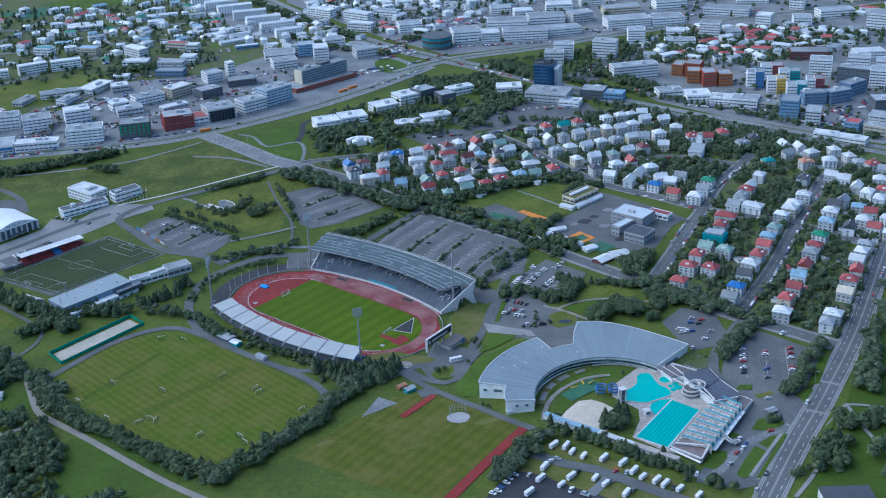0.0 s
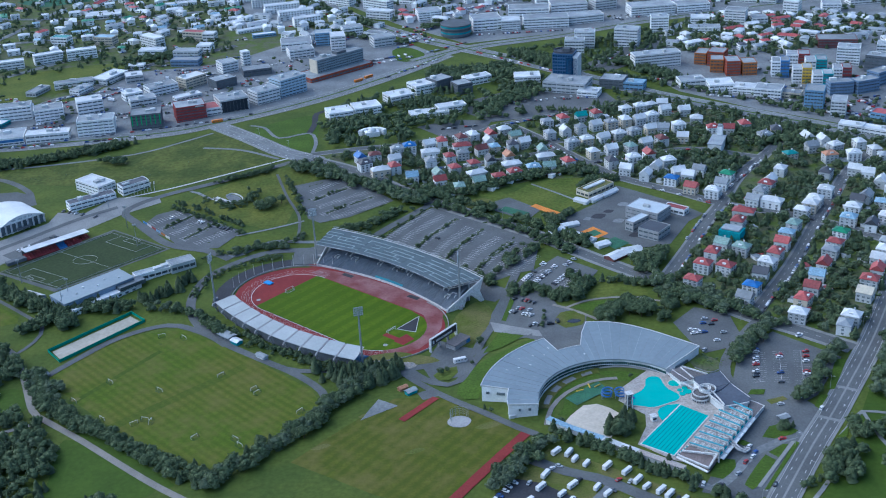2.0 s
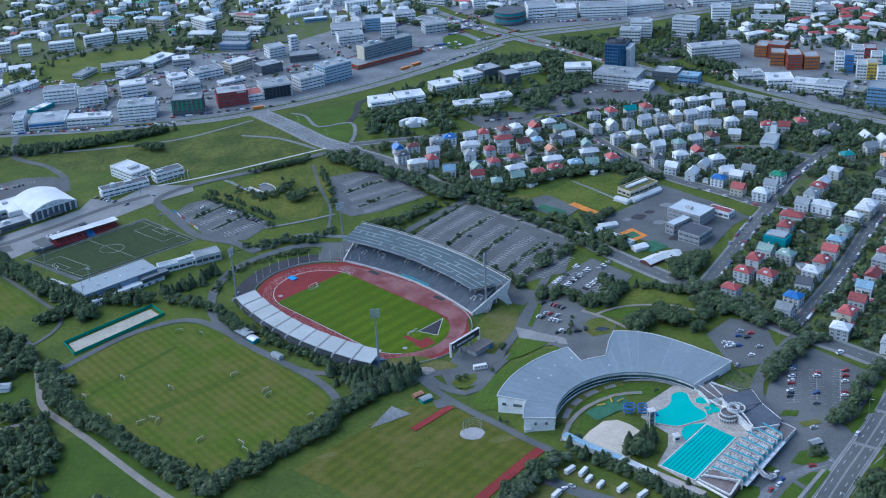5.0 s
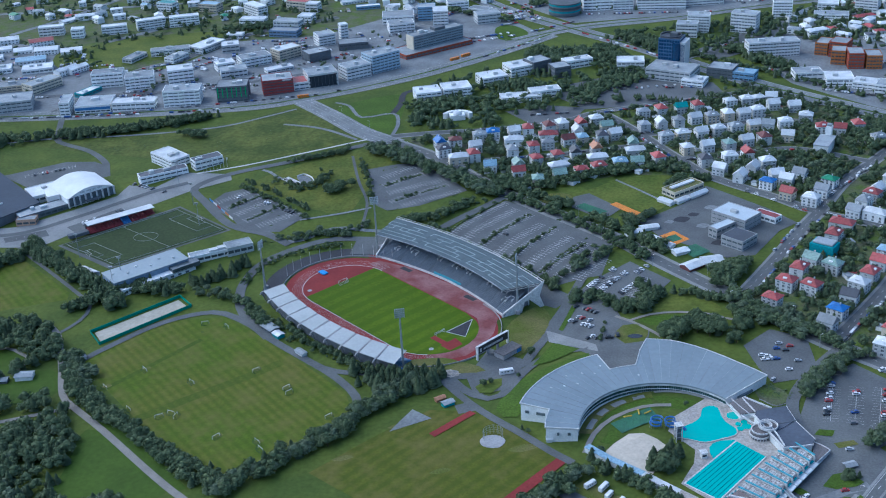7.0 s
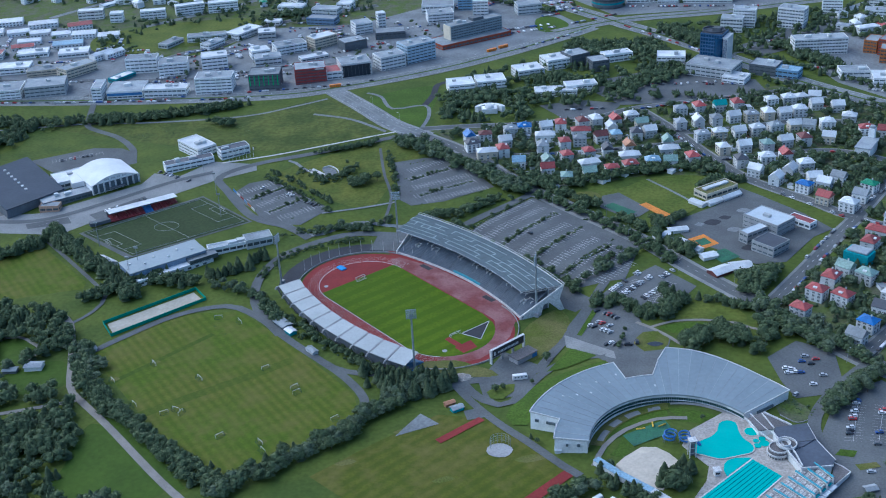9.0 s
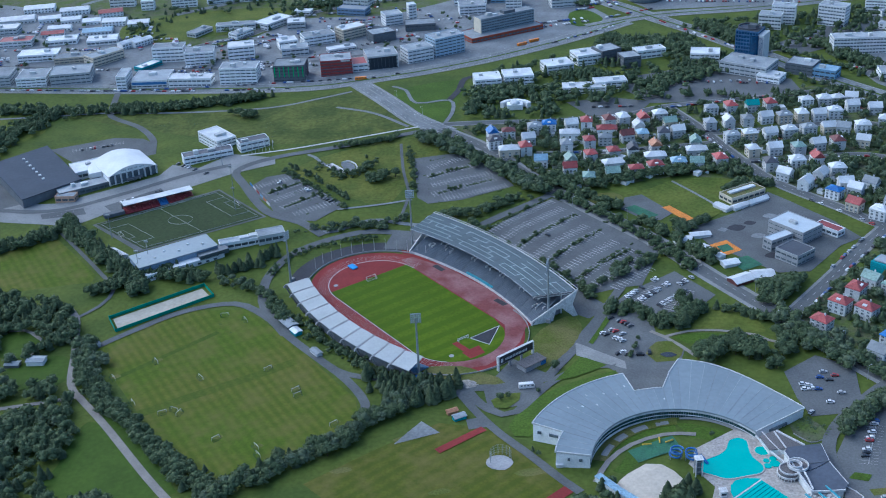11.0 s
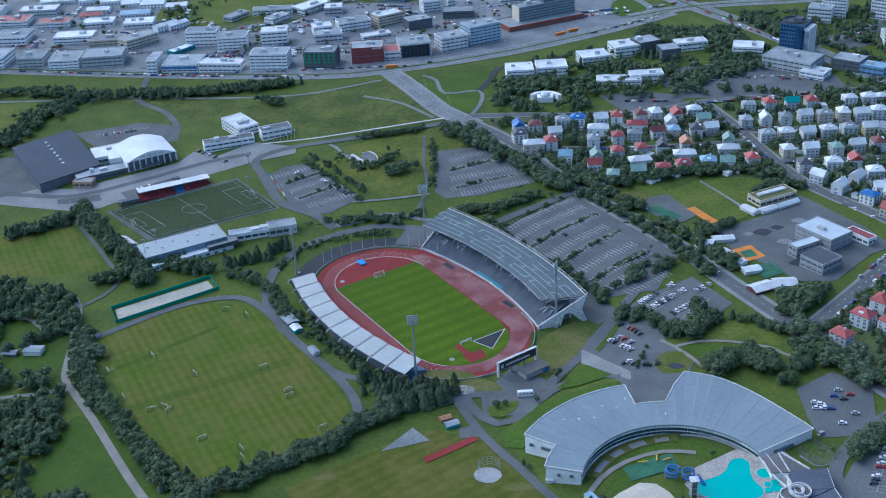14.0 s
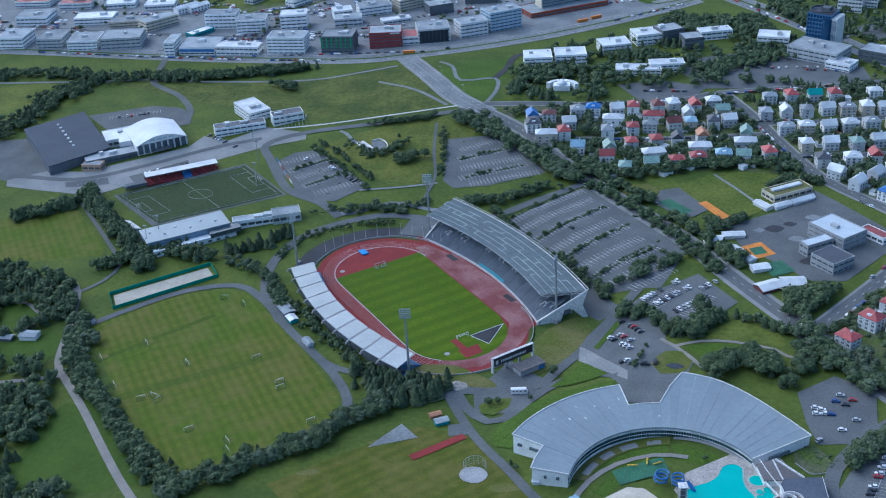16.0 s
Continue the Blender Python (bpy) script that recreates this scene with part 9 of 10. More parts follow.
GARDEN += within([(-130, 1068), (-45, 985), (60, 1010), (130, 1000), (178, 958), (330, 1010), (380, 1050), (270, 1150), (175, 1230), (70, 1160), (-50, 1110)], 200, 0.75, 1.25, "bbbp", 7.5) + within([(205, 925), (172, 855), (142, 792), (192, 742), (245, 692), (320, 835), (420, 1000), (330, 1010), (205, 935)], 130, 0.75, 1.25, "bbbp", 7.5)
GARDEN += within([(-130, 1068), (-45, 985), (60, 1010), (130, 1000), (178, 958), (330, 1010), (380, 1050), (270, 1150), (175, 1230), (70, 1160), (-50, 1110)], 420, 0.7, 1.15, "bbbcp", 8.0)
STREETS = [p for name, line, width, walkway in ROADS if name.startswith("street") or name in ("road_valley", "road_pool") for p in smooth_line(line, 5)]
GARDEN = [g for g in GARDEN if all((g[0] - p.x) ** 2 + (g[1] - p.y) ** 2 > 42 for p in STREETS)]
GARDEN += [g for g in within([(-40, 984), (60, 1008), (130, 1000), (180, 960), (240, 1000), (180, 1060), (60, 1060), (-60, 1040)], 170, 0.8, 1.2, "bbbcp", 7.4) if all((g[0] - p.x) ** 2 + (g[1] - p.y) ** 2 > 42 for p in STREETS)]
wood("garden_trees", GARDEN, "garden trees and hedges between the houses")
OFFICE = along([(-150, 1150), (-135, 1165), (-110, 1172), (-70, 1180)], 9, 68, 0.6, 1.0, "b") + within([(-140, 1095), (-140, 1150), (-110, 1175), (-60, 1165), (-45, 1150), (-60, 1110), (-110, 1098)], 165, 0.7, 1.2, "bbc") + within([(-70, 1205), (-40, 1215), (0, 1220), (30, 1200), (30, 1170), (0, 1205), (-40, 1240), (-90, 1215)], 153, 0.7, 1.1, "bc")
OFFICE += within([(-50, 1345), (40, 1355), (60, 1310), (30, 1300), (-20, 1300), (-50, 1310)], 221, 0.9, 1.4, "bbc") + within([(10, 1215), (40, 1250), (70, 1260), (60, 1225), (30, 1205)], 85, 0.7, 1.1, "b") + along([(120, 1200), (160, 1190), (200, 1170), (60, 1190)], 8, 102, 0.6, 1.0, "bc")
OFFICE += along([(45, 1405), (70, 1375), (100, 1335)], 14, 153, 0.9, 1.3, "bc") + along([(165, 1350), (190, 1310), (225, 1265)], 13, 153, 0.8, 1.3, "cb") + within([(235, 1105), (265, 1130), (330, 1075), (310, 1050), (260, 1060)], 272, 0.7, 1.2, "bbc") + along([(20, 1350), (150, 1235), (240, 1160)], 6, 85, 0.5, 0.9, "bc")
OFFICE += along([(-230, 1600), (-160, 1520), (-90, 1470)], 12, 102, 0.7, 1.1, "b") + along([(-300, 1800), (-190, 1640), (-130, 1560)], 14, 187, 0.7, 1.2, "b") + along([(-430, 1440), (-371, 1462)], 14, 51, 0.8, 1.2, "b") + along([(-500, 1300), (-440, 1400), (-420, 1440)], 10, 51, 0.5, 0.9, "b")
OFFICE += within([(235, 1400), (330, 1372), (430, 1392), (520, 1480), (430, 1530), (300, 1540)], 323, 0.6, 1.1, "b") + within([(-560, 1470), (-420, 1490), (-300, 1580), (-330, 1720), (-420, 1850), (-700, 1800), (-800, 1500)], 714, 0.6, 1.1, "bc") + within([(-110, 1560), (60, 1700), (400, 1720), (500, 1900), (-250, 1900), (-220, 1780)], 612, 0.6, 1.1, "bc")
OFFICE += within([(250, 1480), (600, 1600), (900, 1720), (800, 1500), (560, 1540)], 136, 0.6, 1.1, "b") + within([(-1000, 1450), (-800, 1450), (-700, 1850), (-1100, 1800)], 221, 0.6, 1.1, "b") + along([(-40, 1570), (0, 1545), (-70, 1540)], 10, 68, 0.7, 1.1, "b")
OFFICE += within([(-140, 1110), (-60, 1135), (60, 1180), (20, 1250), (-30, 1300), (-90, 1265), (-150, 1215)], 210, 0.7, 1.3, "bbbc") + within([(20, 1290), (50, 1330), (100, 1270), (75, 1240), (30, 1240)], 160, 0.7, 1.2, "bbc")
OFFICE += within([(20, 1400), (70, 1420), (180, 1470), (230, 1440), (150, 1330), (110, 1310)], 190, 0.7, 1.2, "bbc")
OFFICE += within([(-560, 1290), (-430, 1340), (-300, 1480), (-330, 1560), (-560, 1470), (-620, 1380)], 240, 0.6, 1.1, "bbc") + within([(-480, 1160), (-270, 1240), (-170, 1380), (-250, 1440), (-450, 1330)], 150, 0.4, 0.8, "bs") + within([(-1000, 1180), (-560, 1180), (-560, 1400), (-1000, 1420)], 160, 0.5, 0.9, "bs")
OFFICE += within([(180, 1380), (300, 1340), (480, 1380), (560, 1480), (300, 1540), (200, 1480)], 380, 0.7, 1.2, "bbc") + within([(280, 1190), (420, 1090), (520, 1180), (480, 1300), (330, 1330)], 260, 0.5, 1.0, "bbs") + within([(-60, 1480), (500, 1620), (800, 1740), (500, 1900), (-200, 1850)], 420, 0.6, 1.1, "bbc") + along([(120, 1330), (200, 1262), (290, 1180), (400, 1085)], 9, 150, 0.6, 1.0, "bbc")
MEADOW = [(-555, 1340), (-494, 1294), (-440, 1385), (-455, 1440), (-520, 1398)]
OFFICE = [t for t in OFFICE if not inside(t[0], t[1], MEADOW)]
wood("town_trees", OFFICE, "street trees and thickets between distant buildings", True)
EAST = within([(194, 567), (208, 582), (218, 575), (206, 549), (189, 540)], 46, 0.8, 1.3, "bbc") + within([(216, 599), (250, 600), (320, 604), (320, 588), (241, 586), (215, 585)], 90, 0.8, 1.3, "bbc") + within([(235, 629), (259, 684), (270, 685), (248, 621)], 60, 0.8, 1.3, "bp")
EAST += along([(262, 684), (285, 722), (330, 800)], 11, 80, 0.8, 1.2, "bp") + along([(228, 560), (240, 545), (262, 540)], 7, 34, 0.5, 0.9, "bs") + within([(250, 620), (300, 700), (360, 690), (330, 612)], 110, 0.7, 1.2, "bbp") + along([(180, 545), (190, 556), (200, 572)], 5, 20, 0.4, 0.8, "bs") + within([(140, 678), (149, 686), (156, 676), (149, 670)], 16, 0.25, 0.5, "s")
EAST += within([(232, 480), (222, 560), (250, 585), (320, 585), (330, 470)], 130, 0.9, 1.5, "bbbc") + within([(258, 618), (262, 650), (320, 690), (330, 612)], 70, 0.8, 1.3, "bbp")
wood("roadside_trees", EAST, "broadleaf trees along the road and park edge")


# ---- vehicles ----
def car_mesh(kind):
    """Body and glazed cabin of a car, van or camper, x forwards."""
    L, W, H, cab = {"car": (4.4, 1.8, 0.85, 0.6), "van": (5.2, 2.0, 1.2, 0.95), "camper": (7.0, 2.4, 2.7, 0.0), "caravan": (5.6, 2.3, 2.3, 0.0), "bus": (11.5, 2.5, 2.7, 0.0), "truck": (8.5, 2.5, 3.2, 0.0)}[kind]
    body, glaze = bmesh.new(), bmesh.new()
    box(body, 0, 0, 0.3, L, W, H, bevel=0.18)
    if cab:
        prof = [(-L * 0.42, H + 0.28), (L * 0.22, H + 0.28), (L * 0.08, H + 0.28 + cab), (-L * 0.34, H + 0.28 + cab)]
        va, vb = [glaze.verts.new((x, -W * 0.44, z)) for x, z in prof], [glaze.verts.new((x, W * 0.44, z)) for x, z in prof]
        glaze.faces.new(va), glaze.faces.new(vb[::-1])
        for i in range(4):
            glaze.faces.new((va[i], vb[i], vb[(i + 1) % 4], va[(i + 1) % 4]))
        bmesh.ops.recalc_face_normals(glaze, faces=list(glaze.faces))
        box(body, -L * 0.13, 0, H + 0.26 + cab, L * 0.42, W * 0.86, 0.08)
    else:
        box(glaze, L * 0.42, 0, H * 0.62, L * 0.165, W + 0.04, H * 0.24)
        for k in range(3):
            box(glaze, -L * 0.32 + L * 0.22 * k, 0, H * 0.6, L * 0.12, W + 0.04, H * 0.22)
        if kind in ("camper", "truck"):
            box(body, L * 0.46, 0, 0.35, L * 0.22, W * 0.94, H * 0.55, bevel=0.2)
    return L, W, body, glaze


WHEEL = bmesh.new()
bmesh.ops.create_cone(WHEEL, cap_ends=True, segments=10, radius1=0.36, radius2=0.36, depth=0.24, matrix=Euler((radians(90), 0, 0)).to_matrix().to_4x4())
WHEEL = mesh_of("wheel", WHEEL, tyre)
PAINTS = [mat("car_" + n, c, tuple(v * 0.92 for v in c), rough=0.3, bump=0.0, detail=0.03) for n, c in (("white", (0.75, 0.75, 0.75)), ("silver", (0.42, 0.44, 0.46)), ("dark", (0.03, 0.032, 0.038)), ("red", (0.36, 0.03, 0.03)), ("blue", (0.03, 0.08, 0.26)), ("grey", (0.13, 0.135, 0.145)), ("orange", (0.70, 0.22, 0.02)))]
PAINT_WORDS = ["white", "silver", "black", "red", "blue", "grey", "orange"]
MODELS = {}
rnd_car = random.Random(9)


def vehicle(kind, x, y, turn, paint):
    m = at(x, y, turn, 0.2)
    if kind not in MODELS:
        L, W, body, glaze = car_mesh(kind)
        c = part(kind, body, PAINTS[0])
        c.material_slots[0].link = "OBJECT"
        c.matrix_world = m
        part("glazing", glaze, glass, c, "dark windows")
        for sx in (-0.32, 0.32):
            for sy in (-0.45, 0.45):
                part("wheel", WHEEL, None, c).matrix_basis = pose(L * sx, W * sy, 0.36)
        MODELS[kind] = c
    else:
        c = copy_thing(MODELS[kind], m)
    c.material_slots[0].material = PAINTS[paint]
    tagged(c, "%s %s standing on tarmac" % (PAINT_WORDS[paint], kind if kind != "car" else "parked car"), kind, kind + "s of the district")
    return c


def row(a, b, n, fill, turn, kinds="car", paints=(0, 0, 0, 1, 1, 2, 2, 3, 4, 5, 5)):
    for k in range(n):
        if rnd_car.random() < fill:
            p = Vector(a).lerp(Vector(b), (k + 0.5) / n)
            vehicle(kinds, p.x, p.y, turn + rnd_car.choice((0, 180)) + rnd_car.uniform(-3, 3), rnd_car.choice(paints))


row((44, 800), (64, 830), 12, 0.8, -40)
row((58, 796), (78, 824), 11, 0.85, -40)
row((70, 828), (80, 842), 6, 0.8, -40)
row((37, 806), (56, 836), 12, 0.5, -40)
row((174, 652), (182, 690), 15, 0.55, 10)
row((188, 648), (196, 690), 16, 0.4, 10)
row((202, 640), (212, 688), 16, 0.45, 10)
row((-230, 945), (-200, 925), 10, 0.3, 50)
row((-262, 960), (-232, 936), 10, 0.15, 50)
row((-30, 895), (-10, 876), 8, 0.12, -38)
row((-360, 985), (-320, 965), 12, 0.4, 60)
row((-378, 903), (-346, 936), 14, 0.4, -45)
row((-470, 1002), (-432, 1024), 12, 0.4, -60)
row((165, 862), (187, 908), 14, 0.45, 62, paints=(0, 1, 2, 4, 5, 3))
row((210, 800), (236, 848), 16, 0.6, 62)
row((218, 772), (258, 852), 26, 0.5, 62)
row((266, 868), (312, 962), 30, 0.5, 64)
row((286, 750), (322, 820), 20, 0.6, 64)
row((206, 945), (250, 1015), 22, 0.5, 62)
row((135, 985), (195, 930), 20, 0.25, -42)
row((150, 527), (250, 695), 12, 0.35, 62)
for x, y, turn, p, kind in [(157, 587, 50, 0, "car"), (159, 581, 50, 4, "car"), (157, 577, 50, 0, "car"), (152, 572, 55, 3, "car"), (146, 561, 45, 1, "car"), (126, 553, 70, 0, "car"), (135, 551, 20, 2, "car"), (176, 591, 10, 3, "car"), (183, 626, 10, 1, "car"), (195, 631, 20, 0, "car"), (-6, 705, 20, 0, "truck"), (55, 741, 10, 2, "van"), (212, 704, 30, 0, "van"),
                            (-262, 1190, 22, 6, "bus"), (-128, 1318, 45, 6, "bus"), (-118, 1332, 45, 6, "bus"), (60, 744, 100, 2, "van"), (150, 693, 60, 1, "car"), (-230, 1208, 30, 2, "car")]:
    vehicle(kind, x, y, turn, p)
for k, (x, y) in enumerate([(50, 589), (57, 587), (60, 581), (66, 576), (77, 572), (87, 566), (92, 558), (96, 552), (103, 548), (107, 544), (114, 539), (123, 532), (43, 568), (40, 557), (57, 557), (51, 550), (33, 545), (85, 538), (70, 554), (75, 548)]):
    vehicle(("camper", "camper", "caravan", "caravan", "camper", "camper", "camper", "caravan")[k % 8], x, y, 54 + rnd_car.uniform(-7, 7), 0)
for k, (x, y, a) in enumerate([(51, 576, -25), (47, 574, 40), (61, 562, 50), (78, 551, -30), (111, 541, 60), (89, 541, 60), (26, 563, -30), (23, 560, -45), (21, 556, -30), (18, 552, -30), (16, 549, -30), (13, 547, -30), (34, 562, 60), (56, 545, 60), (63, 540, -30), (82, 560, 40), (88, 558, 60), (10, 540, -30)]):
    vehicle("van" if k in (13, 14) else "car", x, y, a, (1, 0, 2, 5, 2, 5, 0, 0, 0, 4, 0, 0, 1, 0, 1, 3, 1, 0)[k])


for k, (x, y) in enumerate([(32, 786), (38, 782), (40.5, 780), (43, 777.5), (45.5, 775), (29.5, 769), (32, 767), (34.5, 772), (38, 762), (40.5, 760), (42, 766), (37, 770), (43, 757.5), (44.5, 744.5), (42, 743), (47, 742)]):
    vehicle("car", x, y, 48 if k > 12 else 38, (2, 5, 3, 2, 5, 0, 2, 1, 0, 0, 1, 3, 1, 0, 2, 5)[k])
for k, (x, y) in enumerate([(157, 734), (163, 731), (155, 728), (160, 726), (146, 720), (149, 719), (151.5, 716), (147, 715), (166, 714), (160, 704), (154, 716)]):
    vehicle("car", x, y, 12, (1, 3, 4, 2, 0, 0, 0, 0, 1, 0, 4)[k])


def parked(spots):
    """Far parked cars, too many and too small to count."""
    m = mat("far_car_paint", (0.5, 0.5, 0.5), rough=0.35, bump=0.0)
    n, l = m.node_tree.nodes, m.node_tree.links
    ramp = n.new("ShaderNodeValToRGB")
    ramp.color_ramp.interpolation = "CONSTANT"
    geo = n.new("ShaderNodeNewGeometry")
    for k, c in enumerate(((0.75, 0.75, 0.75), (0.05, 0.05, 0.06), (0.4, 0.42, 0.44), (0.72, 0.72, 0.72), (0.3, 0.03, 0.03), (0.12, 0.13, 0.14), (0.03, 0.08, 0.25))):
        e = ramp.color_ramp.elements[k] if k < 2 else ramp.color_ramp.elements.new(k / 7)
        e.position, e.color = k / 7, (*c, 1)
    l.new(geo.outputs["Random Per Island"], ramp.inputs["Fac"])
    l.new(ramp.outputs["Color"], n["Principled BSDF"].inputs["Base Color"])
    vs, fs = [], []
    form = [(-2.1, -0.9, 0.3), (2.1, -0.9, 0.3), (2.1, 0.9, 0.3), (-2.1, 0.9, 0.3), (-2.1, -0.9, 0.95), (2.1, -0.9, 0.9), (2.1, 0.9, 0.9), (-2.1, 0.9, 0.95), (-1.6, -0.75, 1.5), (0.5, -0.75, 1.5), (0.5, 0.75, 1.5), (-1.6, 0.75, 1.5)]
    faces = [(0, 1, 5, 4), (1, 2, 6, 5), (2, 3, 7, 6), (3, 0, 4, 7), (4, 5, 9, 8), (5, 6, 10, 9), (6, 7, 11, 10), (7, 4, 8, 11), (8, 9, 10, 11)]
    for x, y, a in spots:
        c, s = math.cos(radians(a)), math.sin(radians(a))
        z = height(x, y) + 0.45
        b = len(vs)
        vs += [(x + u * c - v * s, y + u * s + v * c, z + w) for u, v, w in form]
        fs += [tuple(b + i for i in f) for f in faces]
    me = bpy.data.meshes.new("parked_cars")
    me.from_pydata(vs, [], fs)
    me.materials.append(m)
    tagged(new("parked_cars", me), "many small parked cars in far office yards", "cars", "", "stuff")


def lines_of_cars():
    out = []
    for a, b, turn, fill in [((-140, 1388), (-80, 1420), -50, 0.75), ((-130, 1378), (-72, 1410), -50, 0.7), ((-470, 1205), (-430, 1212), 100, 0.7), ((-468, 1216), (-432, 1222), 100, 0.7), ((30, 1215), (110, 1232), 110, 0.3), ((60, 1105), (100, 1035), -62, 0.35), ((-640, 1133), (-320, 1162), 8, 0.35), ((-540, 1140), (-220, 1200), 12, 0.3), ((-100, 1325), (-40, 1395), 50, 0.4), ((0, 1420), (180, 1230), -48, 0.35), ((340, 1145), (410, 1120), -30, 0.6), ((390, 1185), (450, 1200), 20, 0.5), ((-30, 1140), (10, 1150), 20, 0.5), ((-420, 1395), (-330, 1440), 30, 0.5), ((-200, 1490), (-140, 1510), 30, 0.6), ((-430, 1250), (-380, 1244), 105, 0.6), ((143, 790), (172, 851), 64, 0.5), ((174, 858), (208, 926), 64, 0.5), ((194, 736), (224, 786), 60, 0.6), ((244, 824), (266, 870), 62, 0.6), ((268, 876), (296, 926), 62, 0.5), ((232, 984), (258, 1024), 58, 0.5), ((70, 1096), (112, 1107), 15, 0.5), ((114, 1100), (190, 1128), 18, 0.5), ((104, 1033), (198, 1056), 13, 0.5), ((-58, 1027), (50, 1059), 16, 0.45), ((-98, 1090), (-2, 1123), 18, 0.4), ((38, 1151), (118, 1187), 20, 0.5), ((206, 926), (266, 884), -34, 0.5), ((-500, 1262), (-440, 1268), 100, 0.6), ((-330, 1230), (-280, 1250), 110, 0.6), ((-640, 1192), (-520, 1204), 100, 0.6), ((-60, 1420), (0, 1470), 30, 0.5), ((60, 1550), (200, 1560), 95, 0.6), ((250, 1600), (420, 1620), 95, 0.5), ((-260, 1560), (-200, 1640), 30, 0.5), ((330, 1235), (420, 1215), 75, 0.6), ((-470, 1198), (-425, 1204), 100, 0.7), ((-480, 1150), (-420, 1158), 100, 0.5), ((-400, 1222), (-330, 1236), 105, 0.6), ((-350, 1250), (-300, 1275), 30, 0.6), ((-420, 1285), (-395, 1330), 15, 0.6), ((-300, 1300), (-250, 1345), -50, 0.5), ((-230, 1320), (-190, 1360), -50, 0.6),
                             ((-470, 1300), (-430, 1320), 30, 0.6), ((-380, 1400), (-320, 1395), 90, 0.6), ((-330, 1450), (-270, 1440), 90, 0.6), ((-240, 1400), (-190, 1430), 110, 0.6), ((-230, 1480), (-160, 1500), 100, 0.7), ((-225, 1490), (-155, 1512), 100, 0.7), ((-140, 1500), (-90, 1510), 90, 0.6), ((-700, 1200), (-640, 1205), 100, 0.5), ((-620, 1260), (-560, 1262), 95, 0.5), ((-720, 1245), (-660, 1250), 95, 0.5),
                             ((0, 1495), (150, 1500), 95, 0.5), ((0, 1560), (160, 1565), 95, 0.5), ((180, 1545), (330, 1548), 95, 0.5), ((240, 1215), (330, 1180), 60, 0.6), ((300, 1240), (340, 1225), 60, 0.6), ((370, 1170), (420, 1185), 100, 0.6), ((440, 1200), (470, 1230), 30, 0.6), ((160, 1280), (230, 1275), 90, 0.6), ((150, 1360), (210, 1390), 70, 0.5), ((40, 1220), (120, 1225), 95, 0.4), ((430, 1130), (480, 1150), 60, 0.5), ((360, 1120), (400, 1130), 60, 0.6)]:
        a, b = Vector(a), Vector(b)
        n = int((b - a).length / 2.9)
        for k in range(n):
            if rnd_car.random() < fill:
                p = a.lerp(b, (k + 0.5) / n)
                out.append((p.x, p.y, turn + rnd_car.uniform(-4, 4)))
    rnd = random.Random(17)
    for ring, n in (([(-760, 1170), (-500, 1175), (-300, 1240), (-190, 1380), (-300, 1440), (-480, 1330), (-760, 1340)], 95), ([(-130, 1450), (110, 1500), (380, 1600), (400, 1680), (-60, 1640)], 60), ([(300, 1160), (420, 1080), (520, 1190), (480, 1330), (310, 1330)], 40), ([(-560, 1480), (-300, 1500), (-200, 1600), (-500, 1700)], 40)):
        made, tries = 0, 0
        while made < n and tries < 4000:
            tries += 1
            x, y, turn = rnd.uniform(min(q[0] for q in ring), max(q[0] for q in ring)), rnd.uniform(min(q[1] for q in ring), max(q[1] for q in ring)), rnd.choice((18, 108, 30, 120))
            c, s_ = math.cos(radians(turn + 90)), math.sin(radians(turn + 90))
            k = rnd.randint(3, 9)
            spots = [(x + c * 2.8 * i, y + s_ * 2.8 * i, turn + rnd.uniform(-4, 4)) for i in range(k)]
            if inside(x, y, ring) and not any((u - p) ** 2 + (v - q) ** 2 < (r - 3) ** 2 for u, v, _ in (spots[0], spots[-1]) for p, q, r in PLOTS):
                out += [q for q in spots if rnd.random() < 0.75]
                made += 1
    return out


parked(lines_of_cars())


def outbuildings():
    """Garages and sheds behind the houses, too small to tell apart."""
    rnd = random.Random(31)
    bm = bmesh.new()
    for x, y in SITES:
        for _ in range(rnd.choice((0, 1, 1, 2))):
            a, r = rnd.uniform(0, 6.28), rnd.uniform(9, 13)
            u, v = x + r * math.cos(a), y + r * math.sin(a)
            if any((u - p) ** 2 + (v - q) ** 2 < 64 for p, q in SITES) or any((u - p.x) ** 2 + (v - p.y) ** 2 < 60 for p in STREETS):
                continue
            L, D, H, k = rnd.uniform(4, 8), rnd.uniform(3.5, 5), rnd.uniform(2.4, 3), rnd.choice((1, 1, 2, 3))
            m = at(u, v, rnd.choice((-30, 60, 19, 109)))
            quick_box(bm, m, 0, 0, -0.5, L, D, H + 0.5)
            quick_box(bm, m, 0, 0, H, L + 0.5, D + 0.5, 0.25, k)
    tagged(part("outbuildings", bm, [white_wall, felt_roof, white_roof, red_roof]), "small garages and sheds behind the houses", "sheds", "", "stuff")


outbuildings()

# ---- small things of the fields ----
for x, y, turn in [(-216, 756, 16), (-199, 751, -44), (-236, 697, -42), (-200, 684, -37), (-254, 676, -41), (-229, 653, -40), (-207, 646, 37), (-201, 650, -15), (-197, 647, 81), (-163, 699, 48), (-138, 680, 51), (-135, 675, 50), (-165, 627, 54), (-139, 623, -40), (-135, 616, -41), (-104, 650, 51)]:
    g = thing("training_goal", at(x, y, turn, 0.1), "portable white training goal on the field", "goal", "training goals")
    goal_parts(g, 5.0, 2.0, net=mat("dark_net", (0.03, 0.08, 0.05)), bars=4)


